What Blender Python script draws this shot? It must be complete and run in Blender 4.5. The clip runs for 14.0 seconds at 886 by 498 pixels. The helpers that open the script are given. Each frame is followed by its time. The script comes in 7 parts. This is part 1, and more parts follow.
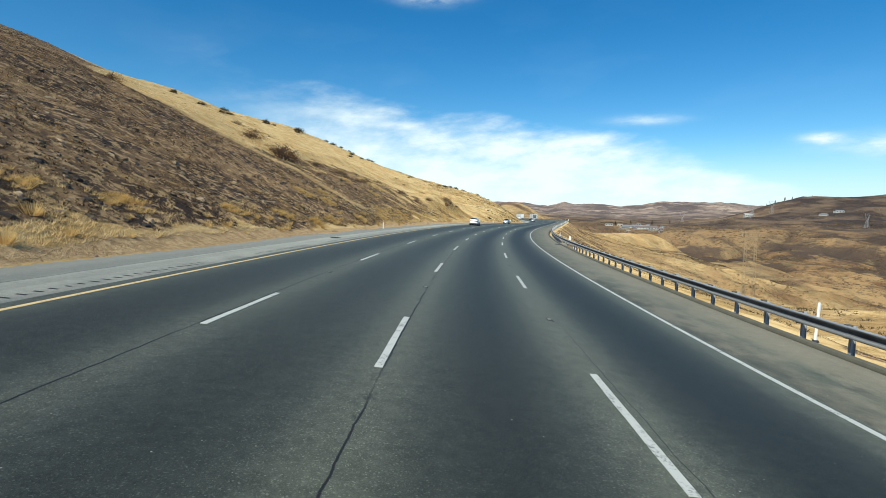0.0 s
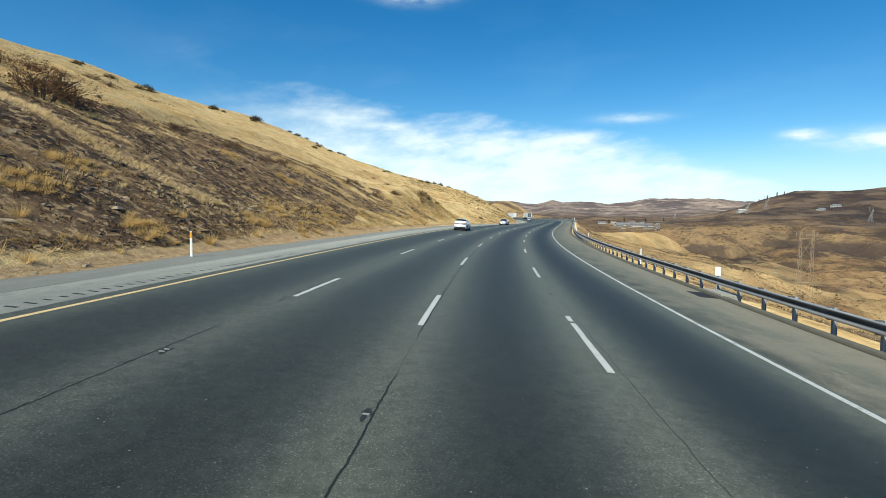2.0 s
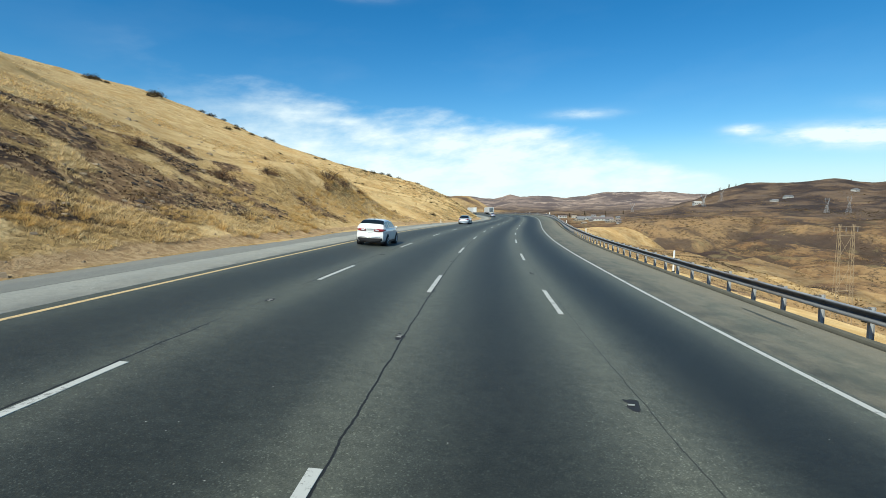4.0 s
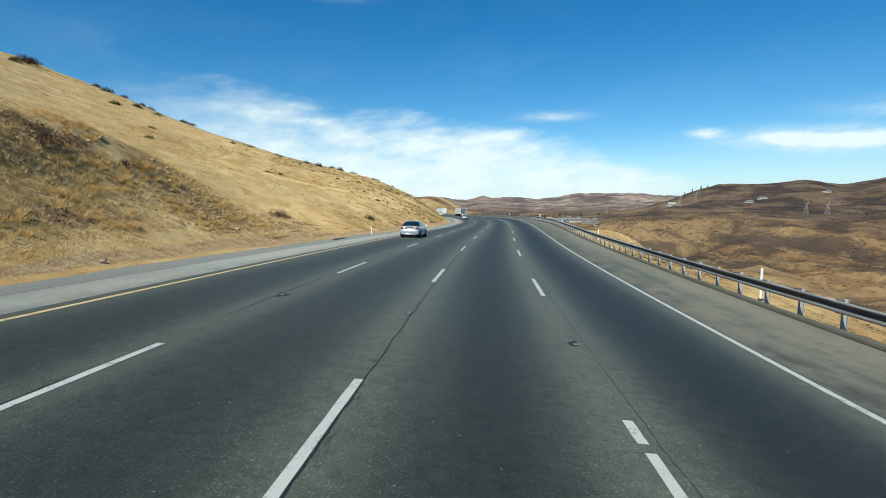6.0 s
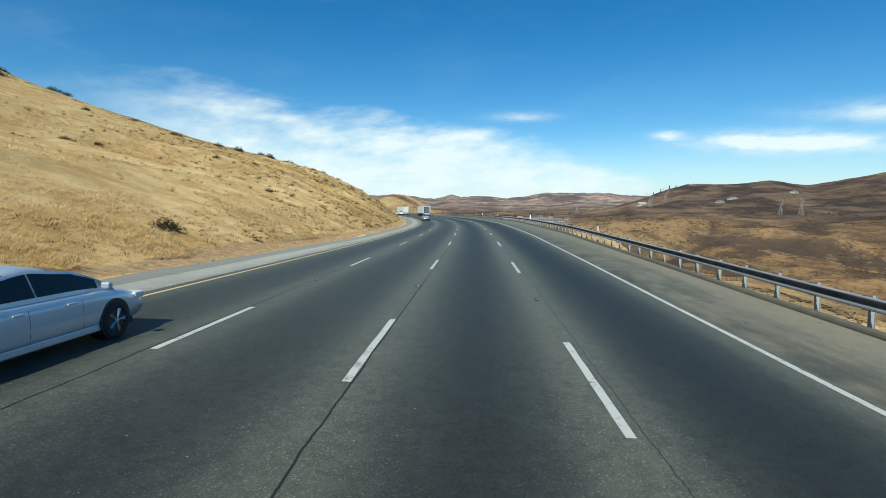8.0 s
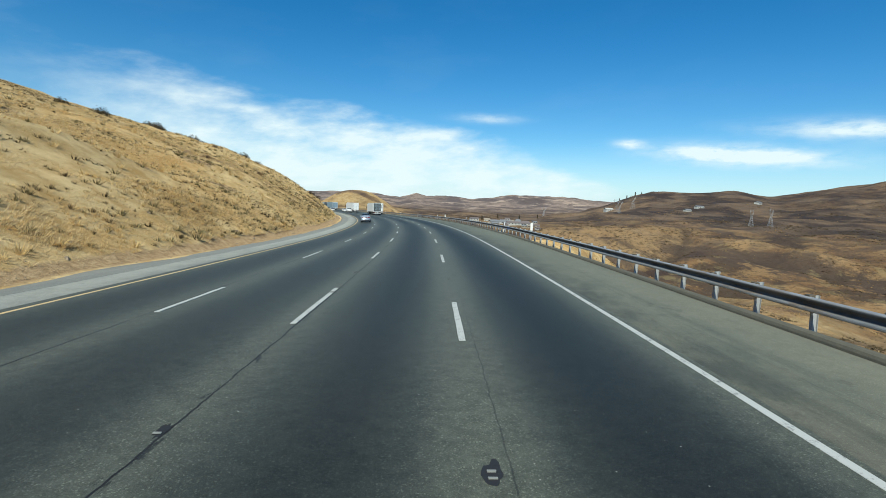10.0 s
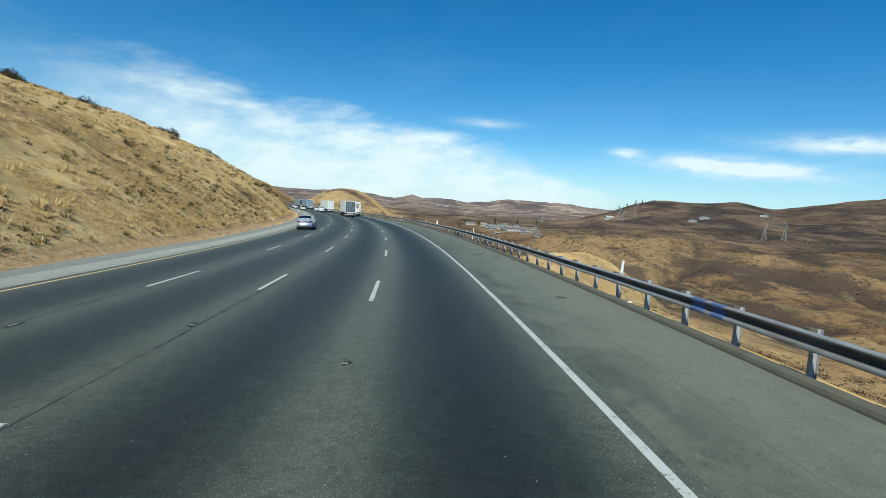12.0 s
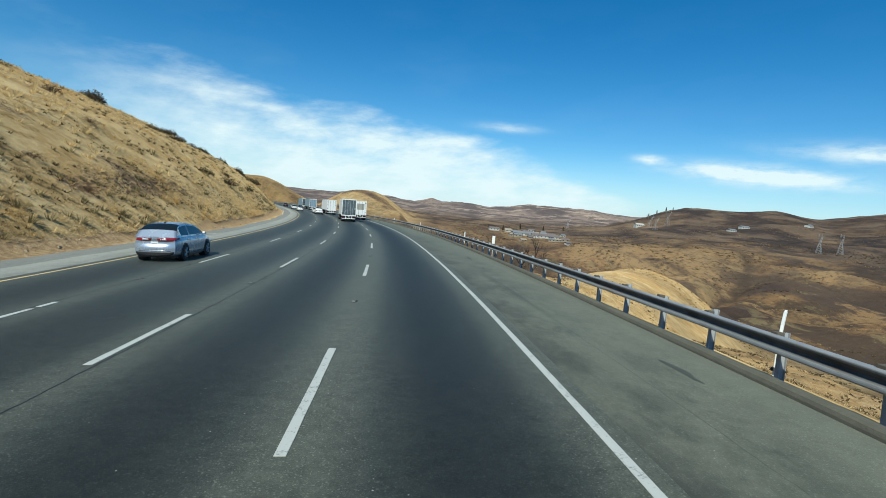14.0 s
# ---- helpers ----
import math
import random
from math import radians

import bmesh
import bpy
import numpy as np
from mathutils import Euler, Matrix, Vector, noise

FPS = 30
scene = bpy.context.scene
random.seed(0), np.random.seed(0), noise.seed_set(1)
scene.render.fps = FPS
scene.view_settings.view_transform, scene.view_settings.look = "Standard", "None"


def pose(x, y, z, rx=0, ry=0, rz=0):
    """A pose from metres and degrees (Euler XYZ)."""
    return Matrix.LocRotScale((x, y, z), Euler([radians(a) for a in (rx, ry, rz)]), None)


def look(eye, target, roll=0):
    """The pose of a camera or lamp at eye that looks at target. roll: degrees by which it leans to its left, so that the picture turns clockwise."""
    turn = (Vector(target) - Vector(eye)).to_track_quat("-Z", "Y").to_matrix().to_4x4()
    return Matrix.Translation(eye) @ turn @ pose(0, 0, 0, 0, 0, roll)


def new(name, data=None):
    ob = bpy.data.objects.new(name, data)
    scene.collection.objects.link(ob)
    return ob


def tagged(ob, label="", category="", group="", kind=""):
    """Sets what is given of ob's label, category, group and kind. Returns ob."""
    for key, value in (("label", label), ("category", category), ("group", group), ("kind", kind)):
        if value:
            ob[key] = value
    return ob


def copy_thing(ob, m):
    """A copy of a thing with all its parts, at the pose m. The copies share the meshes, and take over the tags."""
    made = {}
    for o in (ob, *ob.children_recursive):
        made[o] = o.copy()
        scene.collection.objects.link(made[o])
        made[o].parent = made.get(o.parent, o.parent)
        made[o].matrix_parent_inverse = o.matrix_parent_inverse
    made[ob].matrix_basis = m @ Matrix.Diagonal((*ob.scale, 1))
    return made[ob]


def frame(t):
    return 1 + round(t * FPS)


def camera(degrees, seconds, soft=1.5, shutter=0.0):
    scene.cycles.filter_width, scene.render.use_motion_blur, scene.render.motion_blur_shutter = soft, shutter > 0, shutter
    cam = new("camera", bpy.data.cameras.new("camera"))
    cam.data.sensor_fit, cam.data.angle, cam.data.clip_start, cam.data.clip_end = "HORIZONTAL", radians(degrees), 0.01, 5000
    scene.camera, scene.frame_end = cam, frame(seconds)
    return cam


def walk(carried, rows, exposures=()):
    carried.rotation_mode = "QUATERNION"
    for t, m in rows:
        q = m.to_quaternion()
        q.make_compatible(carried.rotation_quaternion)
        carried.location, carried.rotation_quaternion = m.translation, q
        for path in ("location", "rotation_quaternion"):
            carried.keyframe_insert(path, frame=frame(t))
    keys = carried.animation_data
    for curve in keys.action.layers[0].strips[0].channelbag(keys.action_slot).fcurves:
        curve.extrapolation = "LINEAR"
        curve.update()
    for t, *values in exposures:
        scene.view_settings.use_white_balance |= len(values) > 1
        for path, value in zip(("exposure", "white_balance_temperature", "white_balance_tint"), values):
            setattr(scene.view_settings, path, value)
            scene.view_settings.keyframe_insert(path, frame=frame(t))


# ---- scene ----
cam = camera(81.9, 14.0, 0.7)
PATH = [  # seconds, x, y, z, yaw, pitch, roll
    (0.0, -0.879, 10.810, 2.398, 11.54, -4.23, -1.70),
    (0.5, -2.358, 20.785, 2.307, 11.40, -4.18, -1.19),
    (1.0, -3.782, 30.542, 2.235, 11.17, -4.06, -0.94),
    (1.5, -5.162, 40.511, 2.169, 11.04, -4.14, -0.93),
    (2.0, -6.344, 50.387, 2.104, 10.16, -4.19, -0.89),
    (2.5, -7.186, 59.801, 2.034, 9.39, -4.30, -0.50),
    (3.0, -8.007, 69.802, 1.969, 8.23, -4.33, -0.29),
    (3.5, -8.690, 79.984, 1.909, 6.72, -4.54, -0.25),
    (4.0, -9.153, 90.296, 1.849, 5.50, -4.64, -0.22),
    (4.5, -9.388, 100.733, 1.791, 4.59, -4.64, -0.18),
    (5.0, -9.423, 111.152, 1.733, 3.86, -4.58, -0.16),
    (5.5, -9.302, 121.412, 1.673, 3.17, -4.51, -0.18),
    (6.0, -9.076, 131.374, 1.615, 2.41, -4.49, -0.25),
    (6.5, -8.768, 141.037, 1.562, 1.57, -4.52, -0.38),
    (7.0, -8.336, 150.901, 1.521, 0.73, -4.54, -0.49),
    (7.5, -7.650, 160.888, 1.480, -0.10, -4.47, -0.38),
    (8.0, -6.933, 170.970, 1.448, -1.08, -4.59, -0.55),
    (8.5, -6.006, 181.048, 1.420, -1.94, -4.54, -0.81),
    (9.0, -4.959, 191.068, 1.405, -3.09, -4.59, -1.50),
    (9.5, -3.798, 200.990, 1.397, -4.09, -4.60, -2.10),
    (10.0, -2.552, 210.813, 1.402, -4.93, -4.58, -2.61),
    (10.5, -1.320, 220.575, 1.416, -5.55, -4.52, -3.06),
    (11.0, -0.197, 230.321, 1.408, -5.88, -4.45, -3.50),
    (11.5, 0.711, 240.089, 1.394, -5.86, -4.36, -3.94),
    (12.0, 1.387, 249.884, 1.372, -5.47, -4.25, -4.40),
    (12.5, 1.842, 259.734, 1.340, -4.92, -4.24, -4.75),
    (13.0, 2.089, 269.656, 1.282, -4.52, -4.20, -5.14),
    (13.5, 2.136, 278.986, 1.228, -3.98, -4.03, -5.30),
    (14.0, 2.057, 288.224, 1.178, -3.26, -4.00, -5.38),
]
# the road: bend (1/km, left positive) every 20 m, grade and cross fall (per cent) every 40 m from s = -20
BEND = [-2.61, -2.36, -2.07, -1.63, -1.63, -1.74, -1.74, -1.50, -1.33, -1.31, -0.48, 0.46, 0.54, 0.83, 1.41, 1.89, 1.61, 1.64, 1.76, 1.73, 1.67, 1.63, 1.60, 1.58, 0.90, 0.35, 0.10, 0.10, 0.10, 0.10, 2.00, 3.50, 3.50]
GRADE = [-0.75, -0.72, -0.68, -0.51, -0.61, -0.42, -0.46, -0.61, -0.50, -0.33, -0.27, -0.20, -0.14, -0.08, -0.03, 0.02, 0.07]
CROSS = [5.71, 6.66, 6.24, 5.85, 5.38, 1.87, -3.82, -5.89, -5.82, -4.72, -2.94, -1.42, -0.44, 0.04, 0.21, 0.23, 0.20]
HEADING = 0.20606
walk(cam, [(t, pose(x, y, z, 90 + pitch, roll, yaw)) for t, x, y, z, yaw, pitch, roll in PATH], [(0, 0.26, 6500, -1), (3.5, 0.24, 6500, -1), (6, 0.14, 6450, -2), (9.2, 0.12, 6400, -2), (11.5, 0.08, 6200, -4), (14, 0.06, 6200, -4)])
# ---------------------------------------------------------------- light
SUN_ELEVATION, SUN_AZIMUTH = 45.0, 201.0  # degrees; the azimuth runs clockwise from +y


def make_world():
    world = bpy.data.worlds.new("sky")
    scene.world = world
    world.use_nodes = True
    nt = world.node_tree
    nt.nodes.clear()
    N, L = nt.nodes, nt.links

    def math_node(op, a, b=0.0):
        n = N.new("ShaderNodeMath")
        n.operation = op
        for i, v in enumerate((a, b)):
            if isinstance(v, (int, float)):
                n.inputs[i].default_value = v
            else:
                L.new(v, n.inputs[i])
        return n.outputs[0]

    sky = N.new("ShaderNodeTexSky")
    sky.sky_type = "NISHITA"
    sky.sun_disc = False
    sky.sun_elevation = radians(SUN_ELEVATION)
    sky.sun_rotation = radians(SUN_AZIMUTH)
    sky.altitude, sky.air_density, sky.dust_density, sky.ozone_density = 900, 1.0, 0.3, 3.0
    coord = N.new("ShaderNodeTexCoord").outputs["Generated"]
    sep = N.new("ShaderNodeSeparateXYZ")
    L.new(coord, sep.inputs[0])
    x, y, z = sep.outputs
    az = math_node("MULTIPLY", math_node("ARCTAN2", x, y), 57.2958)
    el = math_node("MULTIPLY", math_node("ARCSINE", z), 57.2958)

    def noise_of(sx, sy, scale, detail, rough, seed, twist=0.0):
        comb = N.new("ShaderNodeCombineXYZ")
        L.new(math_node("MULTIPLY", math_node("ADD", az, math_node("MULTIPLY", el, twist)), sx), comb.inputs[0])
        L.new(math_node("MULTIPLY", el, sy), comb.inputs[1])
        comb.inputs[2].default_value = seed
        t = N.new("ShaderNodeTexNoise")
        t.inputs["Scale"].default_value, t.inputs["Detail"].default_value, t.inputs["Roughness"].default_value = scale, detail, rough
        L.new(comb.outputs[0], t.inputs["Vector"])
        return t.outputs["Fac"]

    def bump(a0, wa, e0, we, tilt=0.0):
        da = math_node("DIVIDE", math_node("SUBTRACT", az, a0), wa)
        lift = math_node("MULTIPLY", math_node("SUBTRACT", az, a0), tilt)
        de = math_node("DIVIDE", math_node("SUBTRACT", math_node("SUBTRACT", el, e0), lift), we)
        r2 = math_node("ADD", math_node("MULTIPLY", da, da), math_node("MULTIPLY", de, de))
        return math_node("EXPONENT", math_node("MULTIPLY", r2, -1.0))

    def clamp01(v):
        n = N.new("ShaderNodeClamp")
        L.new(v, n.inputs[0])
        return n.outputs[0]

    wisp = noise_of(0.075, 0.21, 1.0, 6.0, 0.56, 3.1, -0.5)
    soft = noise_of(0.045, 0.13, 1.0, 3.0, 0.5, 9.4, -0.4)

    def ramp(v, lo, hi):
        n = N.new("ShaderNodeMapRange")
        n.interpolation_type = "SMOOTHSTEP"
        n.inputs["From Min"].default_value, n.inputs["From Max"].default_value = lo, hi
        L.new(v, n.inputs["Value"])
        return n.outputs[0]

    # a long bank of thin cloud over the far hills whose edge falls from left to right, and a few loose ones
    edge = math_node("SUBTRACT", 8.6, math_node("MULTIPLY", az, 0.17))
    rag = math_node("ADD", math_node("MULTIPLY", math_node("SUBTRACT", wisp, 0.5), 13.0), math_node("MULTIPLY", math_node("SUBTRACT", soft, 0.5), 9.0))
    depth = math_node("ADD", math_node("SUBTRACT", edge, el), rag)
    bank = math_node("MULTIPLY", ramp(depth, -0.8, 3.4), math_node("ADD", math_node("MULTIPLY", ramp(az, -46.0, -6.0), 0.62), 0.22))
    bank = math_node("MULTIPLY", bank, math_node("SUBTRACT", 1.0, math_node("MULTIPLY", ramp(az, 22.0, 38.0), 0.75)))
    bank = math_node("MULTIPLY", bank, ramp(az, -42.0, -22.0))
    curd = noise_of(0.17, 0.42, 1.0, 7.0, 0.6, 23.0, -0.6)
    bank = math_node("MULTIPLY", bank, math_node("ADD", math_node("MULTIPLY", wisp, 0.5), math_node("ADD", math_node("MULTIPLY", curd, 2.9), -0.74)))
    low = math_node("MULTIPLY", math_node("SUBTRACT", 1.0, ramp(el, -1.0, 8.0)), 0.85)
    puff = math_node("ADD", bump(24.6, 1.3, 7.5, 0.42, -0.04), math_node("MULTIPLY", bump(34.5, 6.5, 6.3, 0.85, -0.06), 1.7))
    puff = math_node("ADD", puff, math_node("ADD", math_node("MULTIPLY", bump(45.0, 7.0, 8.3, 0.8, -0.05), 1.0), math_node("MULTIPLY", bump(-14.0, 3.4, 22.3, 0.8), 0.9)))
    puff = math_node("ADD", puff, math_node("MULTIPLY", bump(9.5, 3.0, 9.9, 0.45), 0.5))
    c2 = math_node("MULTIPLY", puff, math_node("ADD", math_node("MULTIPLY", math_node("SUBTRACT", noise_of(0.28, 0.9, 1.0, 6.0, 0.6, 17.0), 0.5), 3.4), 0.85))
    veil = math_node("MULTIPLY", math_node("MULTIPLY", bump(-10.0, 50.0, 12.0, 9.0), math_node("SUBTRACT", wisp, 0.47)), 0.14)
    cloud = clamp01(math_node("ADD", math_node("ADD", clamp01(bank), clamp01(c2)), clamp01(veil)))
    mix = N.new("ShaderNodeMix")
    mix.data_type = "RGBA"
    L.new(math_node("MULTIPLY", cloud, 0.93), mix.inputs["Factor"])
    hue = N.new("ShaderNodeHueSaturation")
    hue.inputs["Saturation"].default_value = 1.38
    L.new(sky.outputs[0], hue.inputs["Color"])
    haze = N.new("ShaderNodeMix")
    haze.data_type = "RGBA"
    L.new(low, haze.inputs["Factor"])
    L.new(hue.outputs[0], haze.inputs["A"])
    haze.inputs["B"].default_value = (4.7, 6.0, 7.3, 1)
    L.new(haze.outputs["Result"], mix.inputs["A"])
    mix.inputs["B"].default_value = (7.5, 8.05, 8.55, 1)
    back = N.new("ShaderNodeBackground")
    back.inputs["Strength"].default_value = 0.112
    L.new(mix.outputs["Result"], back.inputs["Color"])
    L.new(back.outputs[0], N.new("ShaderNodeOutputWorld").inputs[0])


make_world()
sun = new("sun", bpy.data.lights.new("sun", "SUN"))
sun.data.energy, sun.data.angle, sun.data.color = 5.0, radians(0.53), (1.0, 0.945, 0.86)
_a, _e = radians(SUN_AZIMUTH), radians(SUN_ELEVATION)
sun.matrix_world = look((0, 0, 60), (-math.sin(_a) * math.cos(_e), -math.cos(_a) * math.cos(_e), 60 - math.sin(_e)))
scene.view_settings.exposure = 0.0

# ---------------------------------------------------------------- the road's line
S_ALL = np.arange(-140.0, 901.0, 1.0)
_k = np.interp(S_ALL, np.arange(-20, 621, 20.0), BEND) * 1e-3
ROAD_TURN = np.cumsum(_k)
ROAD_TURN += HEADING - np.interp(0, S_ALL, ROAD_TURN)
ROAD_X, ROAD_Y = np.cumsum(-np.sin(ROAD_TURN)), np.cumsum(np.cos(ROAD_TURN))
ROAD_Z = np.cumsum(np.interp(S_ALL, np.arange(-20, 621, 40.0), GRADE) * 1e-2)
ROAD_X, ROAD_Y, ROAD_Z = (_v - np.interp(0, S_ALL, _v) for _v in (ROAD_X, ROAD_Y, ROAD_Z))
ROAD_FALL = np.interp(S_ALL, np.arange(-20, 621, 40.0), CROSS) * 1e-2


def road_at(s, u, up=0.0):
    """World places at s metres along the road, u metres right of the middle lane line and up above the pavement."""
    s, u = np.asarray(s, float), np.asarray(u, float)
    th, x, y, z, b = (np.interp(s, S_ALL, v) for v in (ROAD_TURN, ROAD_X, ROAD_Y, ROAD_Z, ROAD_FALL))
    return np.stack([x + u * np.cos(th), y + u * np.sin(th), z - b * np.clip(u, -12.5, 12.5) + up], -1)


def road_pose(s, u, up=0.0, turn=0.0):
    """A pose on the pavement: y along the road, x to the right, z out of the pavement."""
    p, q, r = (Vector(road_at(*v, up)) for v in ((s, u), (s + 0.5, u), (s, u + 0.5)))
    fwd, right = (q - p).normalized(), (r - p).normalized()
    upv = right.cross(fwd).normalized()
    right = fwd.cross(upv)
    m = Matrix((right, fwd, upv)).transposed().to_4x4()
    m.translation = p
    return m @ Matrix.Rotation(radians(turn), 4, "Z")


def upright_pose(s, u, up=0.0, turn=0.0):
    p = Vector(road_at(s, u, up))
    return Matrix.Translation(p) @ Matrix.Rotation(float(np.interp(s, S_ALL, ROAD_TURN)) + radians(turn), 4, "Z")


def nearest_road(x, y):
    """s and u of world places."""
    x, y = np.asarray(x, float).ravel(), np.asarray(y, float).ravel()
    s, u = np.empty_like(x), np.empty_like(x)
    for i in range(0, len(x), 20000):
        a, b = x[i:i + 20000, None], y[i:i + 20000, None]
        j = np.argmin((a - ROAD_X[::2]) ** 2 + (b - ROAD_Y[::2]) ** 2, axis=1) * 2
        dx, dy = a[:, 0] - ROAD_X[j], b[:, 0] - ROAD_Y[j]
        s[i:i + 20000] = S_ALL[j] - np.sin(ROAD_TURN[j]) * dx + np.cos(ROAD_TURN[j]) * dy
        u[i:i + 20000] = np.cos(ROAD_TURN[j]) * dx + np.sin(ROAD_TURN[j]) * dy
        far = (j == 0) | (j >= len(S_ALL) - 2)
        d = np.hypot(dx, dy)
        u[i:i + 20000] = np.where(far, np.sign(u[i:i + 20000]) * d, u[i:i + 20000])
    return s, u


def lattice(x, y, seed):
    """Smooth value noise, 0 to 1."""
    ix, iy = np.floor(x).astype(np.int64), np.floor(y).astype(np.int64)
    fx, fy = x - ix, y - iy
    fx, fy = fx * fx * (3 - 2 * fx), fy * fy * (3 - 2 * fy)

    def h(a, b):
        n = (a * 374761393 + b * 668265263 + seed * 974634777) & 0xFFFFFFFF
        n = ((n ^ (n >> 13)) * 1274126177) & 0xFFFFFFFF
        return ((n ^ (n >> 16)) & 0xFFFF) / 65535.0

    return (h(ix, iy) * (1 - fx) + h(ix + 1, iy) * fx) * (1 - fy) + (h(ix, iy + 1) * (1 - fx) + h(ix + 1, iy + 1) * fx) * fy


def fbm(x, y, size, octaves=4, seed=1, gain=0.5):
    """Layered noise about 0, from -1 to 1."""
    total, amp, norm = 0.0, 1.0, 0.0
    for o in range(octaves):
        total = total + amp * (lattice(x / size * 2 ** o + 17.3 * o, y / size * 2 ** o - 9.1 * o, seed + o) * 2 - 1)
        norm, amp = norm + amp, amp * gain
    return total / norm


# the cut slope beside the road: its rise above the shoulder, station by station, at these distances from the toe
TOE = [0, 6, 14, 28, 50, 85, 140, 220, 330]
STATIONS = [-20, 70, 120, 160, 190, 220, 310, 360, 420, 500, 560]
RISE = (
    [0, 3.2, 7.3, 14.1, 24.0, 38.6, 60.2, 84, 95],
    [0, 3.2, 7.5, 14.1, 23.0, 36.6, 57.6, 80, 92],
    [0, 2.9, 7.6, 13.8, 21.6, 34.0, 54.9, 77, 90],
    [0, 2.5, 6.7, 12.3, 19.9, 31.6, 49.9, 72, 88],
    [0, 2.2, 5.4, 10.3, 17.9, 30.7, 51.3, 70, 85],
    [0, 3.1, 6.2, 9.0, 16.5, 29.6, 48.9, 68, 82],
    [0, 4.1, 8.5, 14.0, 19.7, 30.2, 52.9, 70, 80],
    [0, 4.7, 10.1, 16.6, 22.0, 30.2, 47.0, 60, 70],
    [0, 5.6, 10.3, 16.2, 24.1, 31.9, 40.0, 48, 55],
    [0, 6.2, 11.5, 18.0, 25.4, 30.3, 32.0, 34, 35],
    [0, 9.5, 15.0, 19.5, 23.0, 26.0, 28.0, 30, 30],
)
RISE_TABLE = np.array(RISE, float)
FALL_U = [11.6, 14, 17, 30, 50, 75, 110, 160, 260, 360, 500, 700, 1200]
FALL_Z = [-0.1, -0.62, -2.0, -7.5, -13.5, -21.5, -28, -32, -32, -26, -16, -10, -8]
RIDGE_AZ = [-60, -12, -5, -2, 0, 1.8, 3, 5, 8, 12, 17.5, 20, 25, 40, 90, 180]
RIDGE_EL = [1.2, 1.2, 1.2, 1.15, 0.95, 1.42, 1.2, 1.3, 1.05, 1.7, 1.88, 1.55, 1.5, 1.5, 1.5, 1.2]
HILL_AZ = [-180, 14, 19, 21.5, 24, 26, 29, 33, 36, 38, 41, 44, 60, 90, 180]
HILL_Z = [0, 0, 12, 31, 57, 71, 71, 77, 67, 73, 87, 101, 104, 84, 60]


KNOLL = (66, 62, 32.0, 1.2)  # the round hill: west, half width, height, roundness
SHOULDER = (73, 62, 24.0)


def creek_noise(x, y):
    """Zero along the valley's creeks."""
    return fbm(x + 25 * fbm(x, y, 160, 2, 51), y, 210, 4, 53)


def gully_noise(x, y):
    """Zero along the small gullies between the spurs."""
    return fbm(x + 12 * fbm(x, y, 50, 2, 43), y, 62, 4, 45)


def creek_bend(x, y):
    """How far, in metres, a place lies from the creek that bends through the valley's near side; above it the value is positive."""
    line = np.interp(y, [500, 545, 569, 615, 663, 720, 800], [118, 150, 174, 220, 258, 296, 330]) + fbm(x, y, 34, 3, 55) * 9
    return (line - x) * 0.72, np.clip((y - 520) / 40, 0, 1) * np.clip((770 - y) / 60, 0, 1)


def ledge(s):
    """How far up the cut a broken ledge of turf runs."""
    return np.interp(s, [80, 91, 101, 111, 121, 130, 162], [16.5, 19, 22.8, 24.9, 27.2, 27.6, 29.5])


